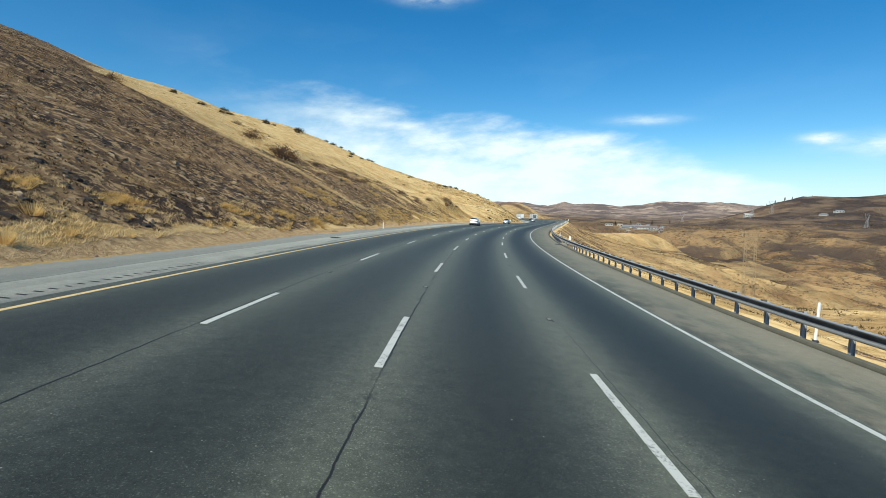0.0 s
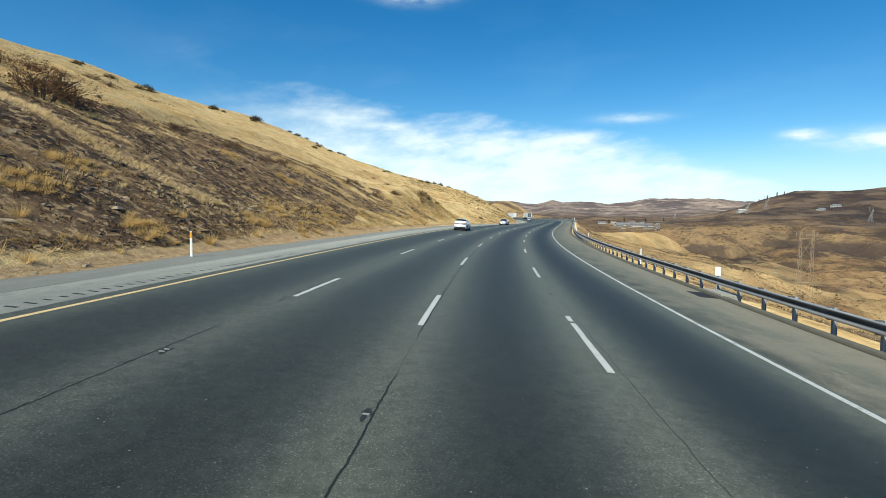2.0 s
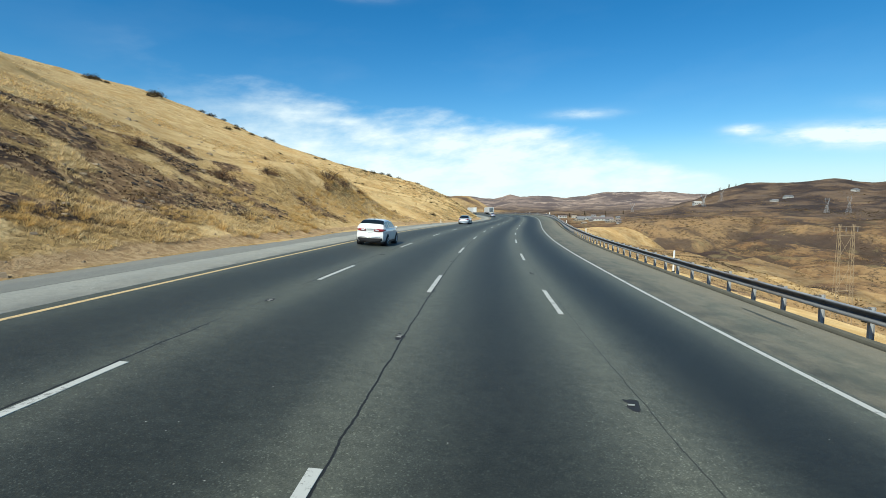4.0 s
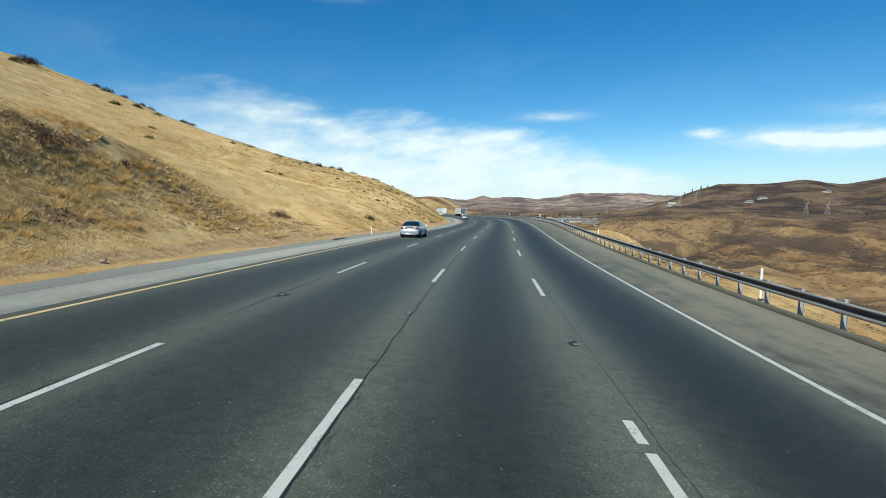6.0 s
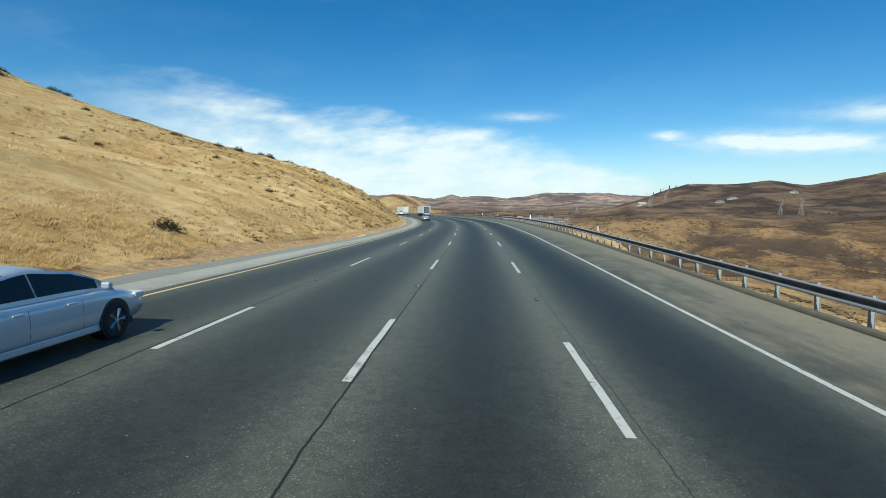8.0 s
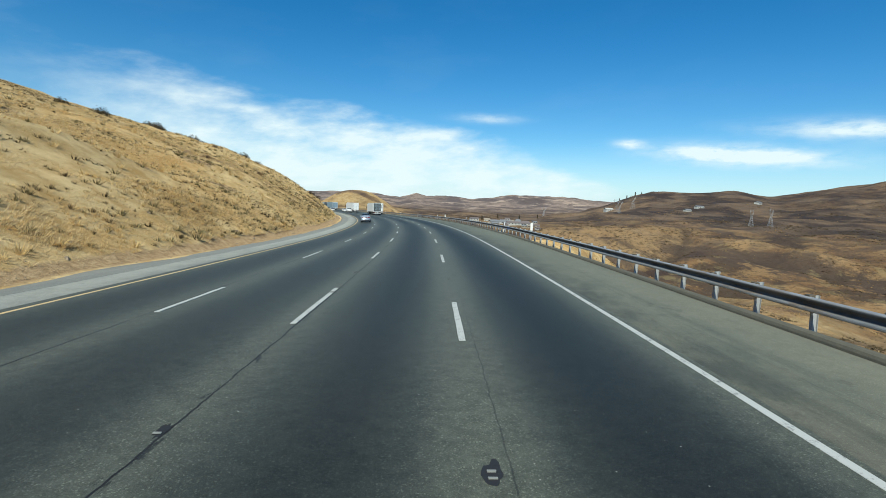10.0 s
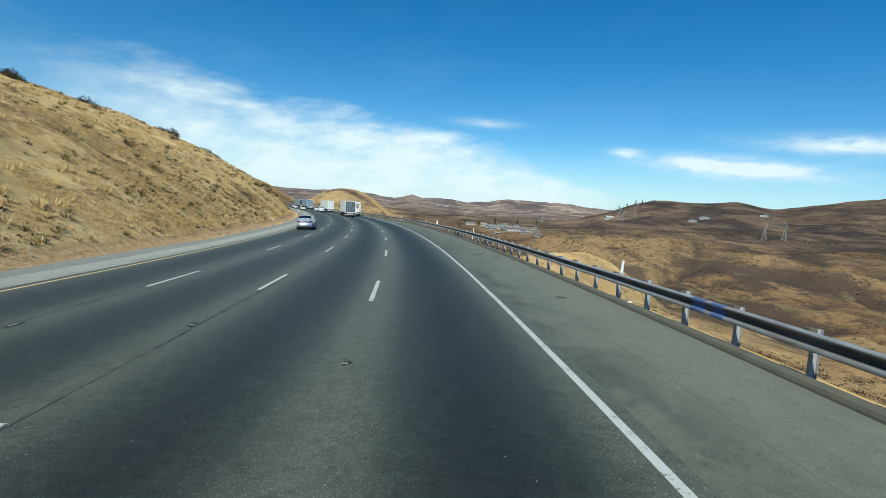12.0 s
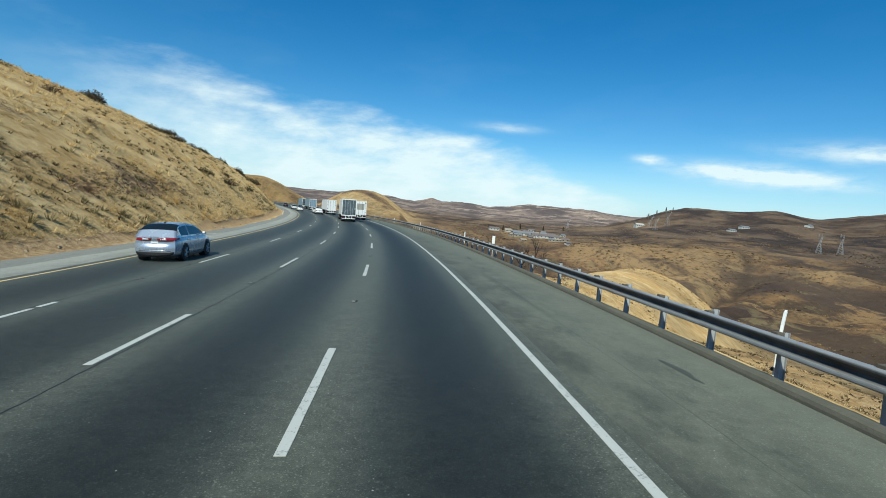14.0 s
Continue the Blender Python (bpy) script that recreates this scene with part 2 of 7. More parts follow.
def ground_height(x, y, s=None, u=None):
    """The height of the ground, before its smallest roughness."""
    x, y = np.asarray(x, float).ravel(), np.asarray(y, float).ravel()
    if s is None:
        s, u = nearest_road(x, y)
    sc = np.clip(s, -140, 900)
    z, b = np.interp(sc, S_ALL, ROAD_Z), np.interp(sc, S_ALL, ROAD_FALL)
    # left: toe, cut and hill
    v = np.clip(-u - 12.0, 0, 600)
    i = np.clip(np.searchsorted(STATIONS, sc) - 1, 0, len(STATIONS) - 2)
    a = np.clip((sc - np.take(STATIONS, i)) / np.take(np.diff(STATIONS), i), 0, 1)
    a = a * a * (3 - 2 * a) * 0.4 + a * 0.6
    rows = np.stack([np.interp(v, TOE, r) for r in RISE_TABLE])
    cols = np.arange(len(v))
    rise = rows[i, cols] * (1 - a) + rows[i + 1, cols] * a
    fade = np.clip((sc - 620) / 140, 0, 1)
    rise = rise * (1 - 0.75 * fade * fade * (3 - 2 * fade))
    near = np.clip(v / 14, 0, 1)
    lumps = fbm(x, y, 26, 4, 5) * 1.1 * np.clip(v / 30, 0, 1) + fbm(x, y, 5.5, 3, 11) * 0.45 * near
    gully = -np.abs(fbm(x + 3 * fbm(x, y, 30, 2, 8), y, 38, 3, 21)) * 1.6 * np.clip((v - 15) / 60, 0, 1)
    # a low spur that runs down to the road, with a hollow behind it
    q = sc - 226 - (40 - v) * 1.04
    fold = (1.7 * np.exp(-(q / 7) ** 2) - 2.3 * np.exp(-((q - 17) / 9) ** 2)) * np.clip((v - 9) / 10, 0, 1) * np.clip((75 - v) / 30, 0, 1)
    # the small steep bank before the slump
    fold = fold + 3.0 * np.exp(-((v - 8.5) / 4.6) ** 2) * np.clip((173 - sc) / 14, 0, 1) * np.clip((sc - 132) / 18, 0, 1)
    step = v - ledge(sc) - fbm(x, y, 9, 3, 143) * 1.0
    fold = fold + 0.55 * (np.clip(step / 0.9, 0, 1) - np.clip((step - 0.9) / 7, 0, 1)) * np.clip(0.75 + fbm(x, y, 12, 3, 145) * 1.2, 0, 1.3) * np.clip((sc - 80) / 6, 0, 1) * np.clip((165 - sc) / 20, 0, 1)
    fold = fold - 1.3 * np.exp(-((v - 9) / 5.0) ** 2) * np.exp(-((sc - 178) / 7) ** 2)
    left = z + b * 12 + rise + lumps + fold + gully + 0.4 * np.clip((v - 15) / 60, 0, 1)
    # right: berm, bank and valley, then the hills beyond it
    fall = np.interp(u, FALL_U, FALL_Z) + np.interp(u, [11.6, 12.4, 14, 17, 30, 60], [0, -0.22, -1.0, -1.8, -2.6, 0]) * np.clip((sc - 110) / 70, 0, 1)
    wide = np.clip((u - 14) / 60, 0, 1)
    spur = fbm(x, y, 95, 5, 31) * 8 * wide + fbm(x, y, 24, 3, 41) * 2.0 * wide + (np.abs(gully_noise(x, y)) * 15 - 3.3) * np.clip((u - 45) / 50, 0, 1)
    r = np.hypot(x, y - 160)
    az = np.degrees(np.arctan2(x, y - 160))
    cut = (np.abs(creek_noise(x, y)) - 0.44) * 28 * np.clip((u - 90) / 200, 0, 1)
    bend, there = creek_bend(x, y)
    cut = cut - 7 * np.exp(-(bend / 11) ** 2) * there + 4 * np.exp(-((bend - 42) / 26) ** 2) * there
    right = z - b * 12 + fall + spur + cut + 5 * np.clip((u - 90) / 200, 0, 1)
    # spurs of grass beside the road
    for cx, cy, h, rx in ((42, 66, 6.0, 16), (30, 330, 4.0, 18)):
        right = right + h * np.exp(-((x - cx) ** 2 + (y - cy) ** 2 * 0.45) / rx ** 2) * np.clip((u - 13) / 14, 0, 1)
    # a flat-topped spur of fill that runs out into the valley
    f = np.clip(((x - 50) * 30 + (y - 410) * 44) / (30 ** 2 + 44 ** 2), -0.6, 1)
    d2 = (x - 50 - 30 * f) ** 2 + (y - 410 - 44 * f) ** 2
    right = np.maximum(right, -10.0 - f + fbm(x, y, 14, 3, 47) * 0.5 - 30 * (1 - np.exp(-(d2 / 34 ** 2) ** 1.0)) - 100 * np.clip(d2 / 62 ** 2 - 1, 0, 1))
    away = np.clip((r - 520) / 380, 0, 1)
    away = away * away * (3 - 2 * away)
    right = right * (1 - away) + away * (-12 - 8 * np.exp(-((az - 11) / 9) ** 2) + fbm(x, y, 230, 5, 61) * 15 * (1 - 0.7 * np.exp(-((az - 10.5) / 5) ** 2) * (r < 900)) + np.abs(fbm(x, y, 150, 4, 63)) * 18 - 6 + fbm(x, y, 60, 4, 67) * 5)
    side = np.clip((u + 4) / 8, 0, 1)
    zz = left * (1 - side) + right * side
    on = np.abs(u) < 11.6
    bed = z - b * np.clip(u, -12.5, 12.5) - 0.35
    edge = np.clip((np.abs(u) - 10.4) / 1.2, 0, 1)
    zz = np.where(on, bed * (1 - edge) + np.where(u < 0, left, right) * edge, zz)
    # the round hill at the end of the bend, the long shoulder before it, and the ridges behind them
    swell = fbm(x, y, 30, 4, 77) * 0.8
    knoll = ((x + KNOLL[0]) / KNOLL[1]) ** 2 + ((y - 985) / 110) ** 2
    zz = np.maximum(zz, -30 + (KNOLL[2] + 30 + swell) * np.exp(-knoll ** KNOLL[3]) - 60 * np.clip((knoll - 1.6) / 2, 0, 1))
    w = np.clip(-(x + 0.19 * (y - 735) + SHOULDER[0]) / SHOULDER[1], 0, 1)
    gate = np.exp(-((y - 750) / 100) ** 2) * np.clip((u - 13) / 25, 0, 1) * np.clip((50 - x) / 60, 0, 1)
    zz = np.maximum(zz, -80 + (78 + swell + SHOULDER[2] * w * w * (3 - 2 * w)) * gate)
    hill = np.interp(az, HILL_AZ, HILL_Z) * np.exp(-((r - 1420) / 420) ** 2) * (1 + 0.05 * fbm(x, y, 180, 4, 71))
    ridge = 3000 * np.tan(np.radians(np.interp(az, RIDGE_AZ, RIDGE_EL))) * np.exp(-((r - 3000) / 800) ** 2)
    ridge = ridge * (1.12 + 0.26 * fbm(x, y, 420, 5, 81) - 0.30 * (np.abs(fbm(x, y, 260, 4, 83)) - 0.25))
    t = np.clip((r - 420) / 380, 0, 1)
    t = t * t * (3 - 2 * t)
    zz = np.maximum(zz * (1 - 0.3 * t), zz * (1 - 0.45 * t) + np.maximum(hill, ridge) * t)
    far = np.clip((r - 3800) / 700, 0, 1)
    return zz * (1 - far) + far * -6


# ---------------------------------------------------------------- material kit
class Kit:
    """A small builder for node materials."""

    def __init__(self, name):
        self.m = bpy.data.materials.new(name)
        self.m.use_nodes = True
        self.nt = self.m.node_tree
        self.N, self.L = self.nt.nodes, self.nt.links
        self.bsdf = self.N["Principled BSDF"]
        self.obj = self.N.new("ShaderNodeTexCoord").outputs["Object"]

    def put(self, sock, v):
        if isinstance(v, (int, float)):
            sock.default_value = v
        elif isinstance(v, tuple):
            sock.default_value = v if len(v) == 4 or sock.type == "VECTOR" else (*v, 1)
        else:
            self.L.new(v, sock)

    def math(self, op, a, b=0.0, clamp=False):
        n = self.N.new("ShaderNodeMath")
        n.operation, n.use_clamp = op, clamp
        self.put(n.inputs[0], a)
        self.put(n.inputs[1], b)
        return n.outputs[0]

    def noise(self, scale, detail=4.0, rough=0.55, stretch=None, where=None, seed=0.0):
        t = self.N.new("ShaderNodeTexNoise")
        t.inputs["Scale"].default_value, t.inputs["Detail"].default_value, t.inputs["Roughness"].default_value = scale, detail, rough
        mp = self.N.new("ShaderNodeMapping")
        mp.inputs["Scale"].default_value = stretch or (1, 1, 1)
        mp.inputs["Location"].default_value = (seed, seed * 0.7, seed * 0.3)
        self.L.new(where if where is not None else self.obj, mp.inputs[0])
        self.L.new(mp.outputs[0], t.inputs["Vector"])
        return t.outputs["Fac"]

    def step(self, v, lo, hi):
        n = self.N.new("ShaderNodeMapRange")
        n.interpolation_type = "SMOOTHSTEP"
        n.inputs["From Min"].default_value, n.inputs["From Max"].default_value = lo, hi
        self.put(n.inputs["Value"], v)
        return n.outputs[0]

    def mix(self, f, a, b, mode="MIX"):
        n = self.N.new("ShaderNodeMix")
        n.data_type, n.blend_type = "RGBA", mode
        self.put(n.inputs["Factor"], f)
        self.put(n.inputs["A"], a)
        self.put(n.inputs["B"], b)
        return n.outputs["Result"]

    def attr(self, name):
        n = self.N.new("ShaderNodeAttribute")
        n.attribute_name = name
        return n.outputs["Fac"]

    def rand(self):
        return self.N.new("ShaderNodeObjectInfo").outputs["Random"]

    def island(self):
        return self.N.new("ShaderNodeNewGeometry").outputs["Random Per Island"]

    def bump(self, h, strength=0.3, distance=0.02):
        n = self.N.new("ShaderNodeBump")
        n.inputs["Strength"].default_value, n.inputs["Distance"].default_value = strength, distance
        self.put(n.inputs["Height"], h)
        self.L.new(n.outputs[0], self.bsdf.inputs["Normal"])

    def done(self, colour, rough=0.8, metal=0.0, **more):
        self.put(self.bsdf.inputs["Base Color"], colour)
        self.put(self.bsdf.inputs["Roughness"], rough)
        self.put(self.bsdf.inputs["Metallic"], metal)
        for k, v in more.items():
            self.put(self.bsdf.inputs[k.replace("_", " ")], v)
        return self.m


def plain(name, colour, rough=0.6, metal=0.0, spread=0.12, scale=6.0, bump=0.0, **more):
    """A worn surface of about one colour."""
    k = Kit(name)
    n, d = k.noise(scale, 5), k.noise(scale * 9, 3, seed=4.0)
    v = k.math("ADD", k.math("MULTIPLY", k.math("SUBTRACT", n, 0.5), spread * 2), k.math("MULTIPLY", k.math("SUBTRACT", d, 0.5), spread))
    dark, light = tuple(c * (1 - spread) for c in colour), tuple(min(1, c * (1 + spread)) for c in colour)
    col = k.mix(k.math("ADD", v, 0.5, True), dark, light)
    if bump:
        k.bump(d, bump, 0.01)
    return k.done(col, k.math("ADD", k.math("MULTIPLY", n, 0.15), rough - 0.07), metal, **more)


def asphalt(name, base, centre, tan, lanes=True, cracks=(), sandy=None):
    """Worn asphalt. U of the map is metres across, V metres along."""
    k = Kit(name)
    uv = k.N.new("ShaderNodeUVMap").outputs[0]
    sep = k.N.new("ShaderNodeSeparateXYZ")
    k.L.new(uv, sep.inputs[0])
    u, s = sep.outputs[0], sep.outputs[1]
    along = k.noise(0.35, 5, 0.6, (1.0, 0.05, 1), uv)
    patch = k.noise(0.22, 5, 0.6, (1.0, 0.25, 1), uv, 7.0)
    grit = k.noise(42.0, 3, 0.7, None, uv, 3.0)
    stone = k.noise(150.0, 1, 0.5, None, uv, 9.0)
    col = k.mix(k.step(patch, 0.3, 0.7), tuple(c * 0.88 for c in base), tuple(c * 1.14 for c in base))
    if lanes:
        # oil and rubber down the middle of each lane, paler towards the lane lines
        w = k.math("SUBTRACT", k.math("FRACT", k.math("DIVIDE", k.math("ADD", u, 36.6), 3.66)), 0.5)
        w = k.math("ADD", w, k.math("MULTIPLY", k.math("SUBTRACT", along, 0.5), 0.16))
        dark = k.math("SUBTRACT", 1.0, k.step(k.math("ABSOLUTE", w), 0.02, 0.42))
        dark = k.math("MULTIPLY", dark, k.math("ADD", k.math("MULTIPLY", patch, 0.4), 0.66), True)
        # heavy trucks keep to the right: its lanes are the most stained
        dark = k.math("MULTIPLY", dark, k.math("ADD", k.math("MULTIPLY", k.step(u, -4.2, 4.6), 0.54), 0.46))
        col = k.mix(dark, col, centre)
        col = k.mix(k.math("MULTIPLY", k.step(u, 3.9, 5.4), 0.34), col, centre)
        col = k.mix(k.math("MULTIPLY", k.step(k.math("ABSOLUTE", w), 0.24, 0.48), 0.85), col, tan)
    else:
        if sandy:
            # the first stretch is dusted with sand, then comes a newer paving
            tan = k.mix(k.step(k.math("ADD", s, k.math("MULTIPLY", patch, 40.0)), 215.0, 265.0), sandy, tan)
        col = k.mix(k.math("MULTIPLY", k.step(along, 0.42, 0.68), 0.6), col, tan)
        grime = k.math("SUBTRACT", 1.0, k.step(k.math("ABSOLUTE", u), 7.3, 8.9))
        col = k.mix(k.math("MULTIPLY", grime, 0.8), col, centre)
        cloudy = k.noise(1.1, 6, 0.66, (1, 0.55, 1), uv, 17.0)
        col = k.mix(k.math("MULTIPLY", k.step(cloudy, 0.36, 0.62), 0.55), col, tan)
        col = k.mix(k.math("MULTIPLY", k.step(k.noise(2.6, 5, 0.7, (1, 0.5, 1), uv, 29.0), 0.56, 0.70), 0.45), col, centre)
        streak = k.noise(0.8, 6, 0.62, (1.6, 0.03, 1), uv, 61.0)
        col = k.mix(k.math("MULTIPLY", k.step(streak, 0.52, 0.66), 0.38), col, centre)
        if sandy:
            outer = k.step(k.math("ADD", k.math("ABSOLUTE", u), k.math("MULTIPLY", along, 1.2)), 9.4, 10.9)
            col = k.mix(k.math("MULTIPLY", outer, 0.6), col, tan)
        else:
            # an older, darker strip beyond the joint
            outer = k.step(k.math("ADD", k.math("ABSOLUTE", u), k.math("MULTIPLY", along, 0.12)), 9.34, 9.40)
            col = k.mix(k.math("MULTIPLY", outer, 0.7), col, centre)
        spots = k.noise(0.55, 4, 0.6, (1, 0.6, 1), uv, 21.0)
        col = k.mix(k.math("MULTIPLY", k.step(spots, 0.66, 0.74), 0.55), col, centre)
    mott = k.noise(5.0, 5, 0.7, None, uv, 5.0)
    rough_by = 1.0 if lanes else 0.45
    cell = k.N.new("ShaderNodeTexVoronoi")
    cell.inputs["Scale"].default_value = 64.0
    k.L.new(uv, cell.inputs["Vector"])
    one = k.N.new("ShaderNodeSeparateXYZ")
    k.L.new(cell.outputs["Color"], one.inputs[0])
    chips = k.math("MULTIPLY", k.math("POWER", one.outputs[1], 14.0), 1.15 * rough_by)
    tone = k.math("ADD", k.math("MULTIPLY", k.step(mott, 0.3, 0.7), 0.34 * rough_by), k.math("ADD", k.math("MULTIPLY", k.step(grit, 0.34, 0.70), 0.42 * rough_by), 1.0 - 0.50 * rough_by))
    tone = k.math("ADD", tone, chips)
    grey = k.N.new("ShaderNodeCombineXYZ")
    for i in range(3):
        k.L.new(tone, grey.inputs[i])
    col = k.mix(1.0, col, grey.outputs[0], "MULTIPLY")
    vor = k.N.new("ShaderNodeTexVoronoi")
    vor.inputs["Scale"].default_value = 9.0
    k.L.new(uv, vor.inputs["Vector"])
    sep2 = k.N.new("ShaderNodeSeparateXYZ")
    k.L.new(vor.outputs["Color"], sep2.inputs[0])
    chip = k.math("MULTIPLY", k.math("SUBTRACT", 1.0, k.step(vor.outputs["Distance"], 0.05, 0.12)), k.step(sep2.outputs[0], 0.90, 0.94))
    col = k.mix(k.math("MULTIPLY", chip, 0.7), col, (0.30, 0.30, 0.27))
    col = k.mix(k.math("MULTIPLY", k.step(stone, 0.66, 0.76), 0.28), col, (0.26, 0.26, 0.23))
    for at, wide, faint in cracks:
        wob = k.math("MULTIPLY", k.math("SUBTRACT", k.noise(0.9, 6, 0.65, (0.2, 1, 1), uv, 11.0 + at), 0.5), 0.16)
        d = k.math("ABSOLUTE", k.math("SUBTRACT", k.math("ADD", u, wob), at))
        line = k.math("SUBTRACT", 1.0, k.step(d, wide * 0.4, wide))
        gap = k.step(k.noise(0.13, 3, 0.5, (0.1, 1, 1), uv, 31.0 + at), 0.33, 0.45)
        if at > 3 and lanes:
            gap = k.math("MULTIPLY", gap, k.math("SUBTRACT", 1.0, k.math("MULTIPLY", k.step(s, 200.0, 245.0), 0.8)))
        col = k.mix(k.math("MULTIPLY", k.math("MULTIPLY", line, gap), faint), col, (0.012, 0.012, 0.012))
        if lanes and at < 3:
            near = k.math("SUBTRACT", 1.0, k.step(d, 0.04, 0.16))
            frayed = k.math("MULTIPLY", k.step(k.noise(6.0, 5, 0.7, (1.0, 0.35, 1), uv, 41.0 + at), 0.54, 0.60), k.step(k.noise(0.11, 3, 0.5, (0.1, 1, 1), uv, 45.0 + at), 0.50, 0.60))
            col = k.mix(k.math("MULTIPLY", k.math("MULTIPLY", near, frayed), 0.85), col, (0.013, 0.013, 0.013))
    k.bump(k.math("ADD", grit, stone), 0.35, 0.006)
    return k.done(col, k.math("ADD", k.math("MULTIPLY", grit, 0.2), 0.52 if lanes else 0.66), 0.0, Specular_IOR_Level=0.28, Diffuse_Roughness=1.0, Sheen_Weight=0.065 if lanes else 0.05, Sheen_Roughness=0.25, Sheen_Tint=(1.0, 0.97, 0.86))


def ground_material():
    k = Kit("dry_hillside")
    burn, dirt, far, thin = k.attr("burn"), k.attr("dirt"), k.attr("far"), k.attr("thin")
    big, mid, fine, dot = k.noise(0.035, 6, 0.6), k.noise(0.35, 6, 0.65), k.noise(2.6, 5, 0.7), k.noise(9.0, 3, 0.7)
    grain = k.noise(1.1, 5, 0.7, None, None, 5.0)
    gold = k.mix(k.step(mid, 0.32, 0.68), (0.42, 0.282, 0.122), (0.61, 0.450, 0.232))
    gold = k.mix(k.math("MULTIPLY", k.step(big, 0.5, 0.72), 0.5), gold, (0.47, 0.26, 0.08))
    gold = k.mix(k.math("MULTIPLY", k.step(fine, 0.52, 0.78), 0.5), gold, (0.25, 0.165, 0.07))
    gold = k.mix(k.math("MULTIPLY", k.step(grain, 0.56, 0.7), 0.45), gold, (0.68, 0.52, 0.28))
    gold = k.mix(k.math("MULTIPLY", k.step(k.noise(0.9, 5, 0.68, None, None, 12.0), 0.57, 0.70), 0.45), gold, (0.30, 0.22, 0.11))
    gold = k.mix(k.math("MULTIPLY", k.step(k.noise(0.12, 5, 0.62, None, None, 19.0), 0.52, 0.70), 0.5), gold, (0.34, 0.26, 0.125))
    gold = k.mix(k.math("MULTIPLY", k.step(k.noise(0.2, 6, 0.66, None, None, 41.0), 0.50, 0.62), 0.55), gold, (0.37, 0.215, 0.072))
    char = k.mix(k.step(mid, 0.42, 0.62), (0.040, 0.029, 0.025), (0.160, 0.100, 0.058))
    char = k.mix(k.math("MULTIPLY", k.step(k.noise(0.16, 5, 0.62, None, None, 71.0), 0.48, 0.60), 0.75), char, (0.25, 0.155, 0.080))
    char = k.mix(k.math("MULTIPLY", k.step(k.noise(1.5, 5, 0.72, None, None, 73.0), 0.51, 0.57), 0.85), char, (0.42, 0.280, 0.145))
    char = k.mix(k.math("MULTIPLY", k.step(dot, 0.60, 0.70), 0.6), char, (0.020, 0.016, 0.015))
    earth = k.mix(k.step(fine, 0.35, 0.7), (0.27, 0.176, 0.092), (0.45, 0.320, 0.178))
    earth = k.mix(k.math("MULTIPLY", k.step(dot, 0.55, 0.72), 0.5), earth, (0.20, 0.13, 0.07))
    # where the grass is thinner, grey-brown weeds show between the straw
    weeds = k.mix(k.step(fine, 0.4, 0.62), (0.20, 0.128, 0.054), (0.42, 0.278, 0.112))
    w = k.math("ADD", thin, k.math("MULTIPLY", k.math("SUBTRACT", k.noise(0.42, 6, 0.68, None, None, 51.0), 0.5), 2.2))
    gold = k.mix(k.math("MULTIPLY", k.step(w, 0.38, 0.62), 0.85), gold, weeds)
    b = k.math("ADD", burn, k.math("MULTIPLY", k.math("SUBTRACT", k.math("ADD", k.math("MULTIPLY", fine, 0.6), k.math("MULTIPLY", mid, 0.6)), 0.6), 1.3))
    col = k.mix(k.step(b, 0.34, 0.62), gold, char)
    d = k.math("ADD", dirt, k.math("MULTIPLY", k.math("SUBTRACT", fine, 0.5), 0.9))
    col = k.mix(k.step(d, 0.4, 0.66), col, earth)
    # distance turns to a thinner cover of scrub, its ridges greyed for haze
    # relief shading put into the colour: dark scrub in gullies, straw on rounded spurs
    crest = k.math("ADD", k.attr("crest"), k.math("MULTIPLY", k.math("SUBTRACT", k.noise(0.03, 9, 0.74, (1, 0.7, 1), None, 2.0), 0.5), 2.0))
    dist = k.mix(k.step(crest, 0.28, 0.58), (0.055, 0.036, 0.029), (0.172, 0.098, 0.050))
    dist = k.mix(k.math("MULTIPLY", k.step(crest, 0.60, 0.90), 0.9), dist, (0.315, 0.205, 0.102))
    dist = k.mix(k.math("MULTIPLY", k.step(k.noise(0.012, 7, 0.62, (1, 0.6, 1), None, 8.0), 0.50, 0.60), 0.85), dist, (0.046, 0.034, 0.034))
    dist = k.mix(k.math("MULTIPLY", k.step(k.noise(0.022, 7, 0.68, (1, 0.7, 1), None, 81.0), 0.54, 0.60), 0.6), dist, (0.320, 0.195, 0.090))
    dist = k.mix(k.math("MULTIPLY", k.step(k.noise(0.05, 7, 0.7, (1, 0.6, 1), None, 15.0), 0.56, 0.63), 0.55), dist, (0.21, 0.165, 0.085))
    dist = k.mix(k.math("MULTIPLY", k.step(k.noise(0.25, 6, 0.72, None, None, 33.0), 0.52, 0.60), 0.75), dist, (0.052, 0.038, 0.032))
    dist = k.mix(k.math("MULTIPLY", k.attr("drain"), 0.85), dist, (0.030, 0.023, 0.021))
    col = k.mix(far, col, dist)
    # haze put into the colour: greyer mauve ridge tones, mixed in with distance
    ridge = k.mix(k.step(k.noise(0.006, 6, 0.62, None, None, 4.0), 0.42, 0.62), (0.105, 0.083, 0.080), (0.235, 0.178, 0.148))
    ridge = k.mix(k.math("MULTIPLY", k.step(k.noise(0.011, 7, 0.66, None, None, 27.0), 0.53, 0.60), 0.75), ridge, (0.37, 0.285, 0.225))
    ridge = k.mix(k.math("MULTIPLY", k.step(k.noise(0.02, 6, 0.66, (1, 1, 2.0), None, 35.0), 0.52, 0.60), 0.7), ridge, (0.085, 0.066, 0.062))
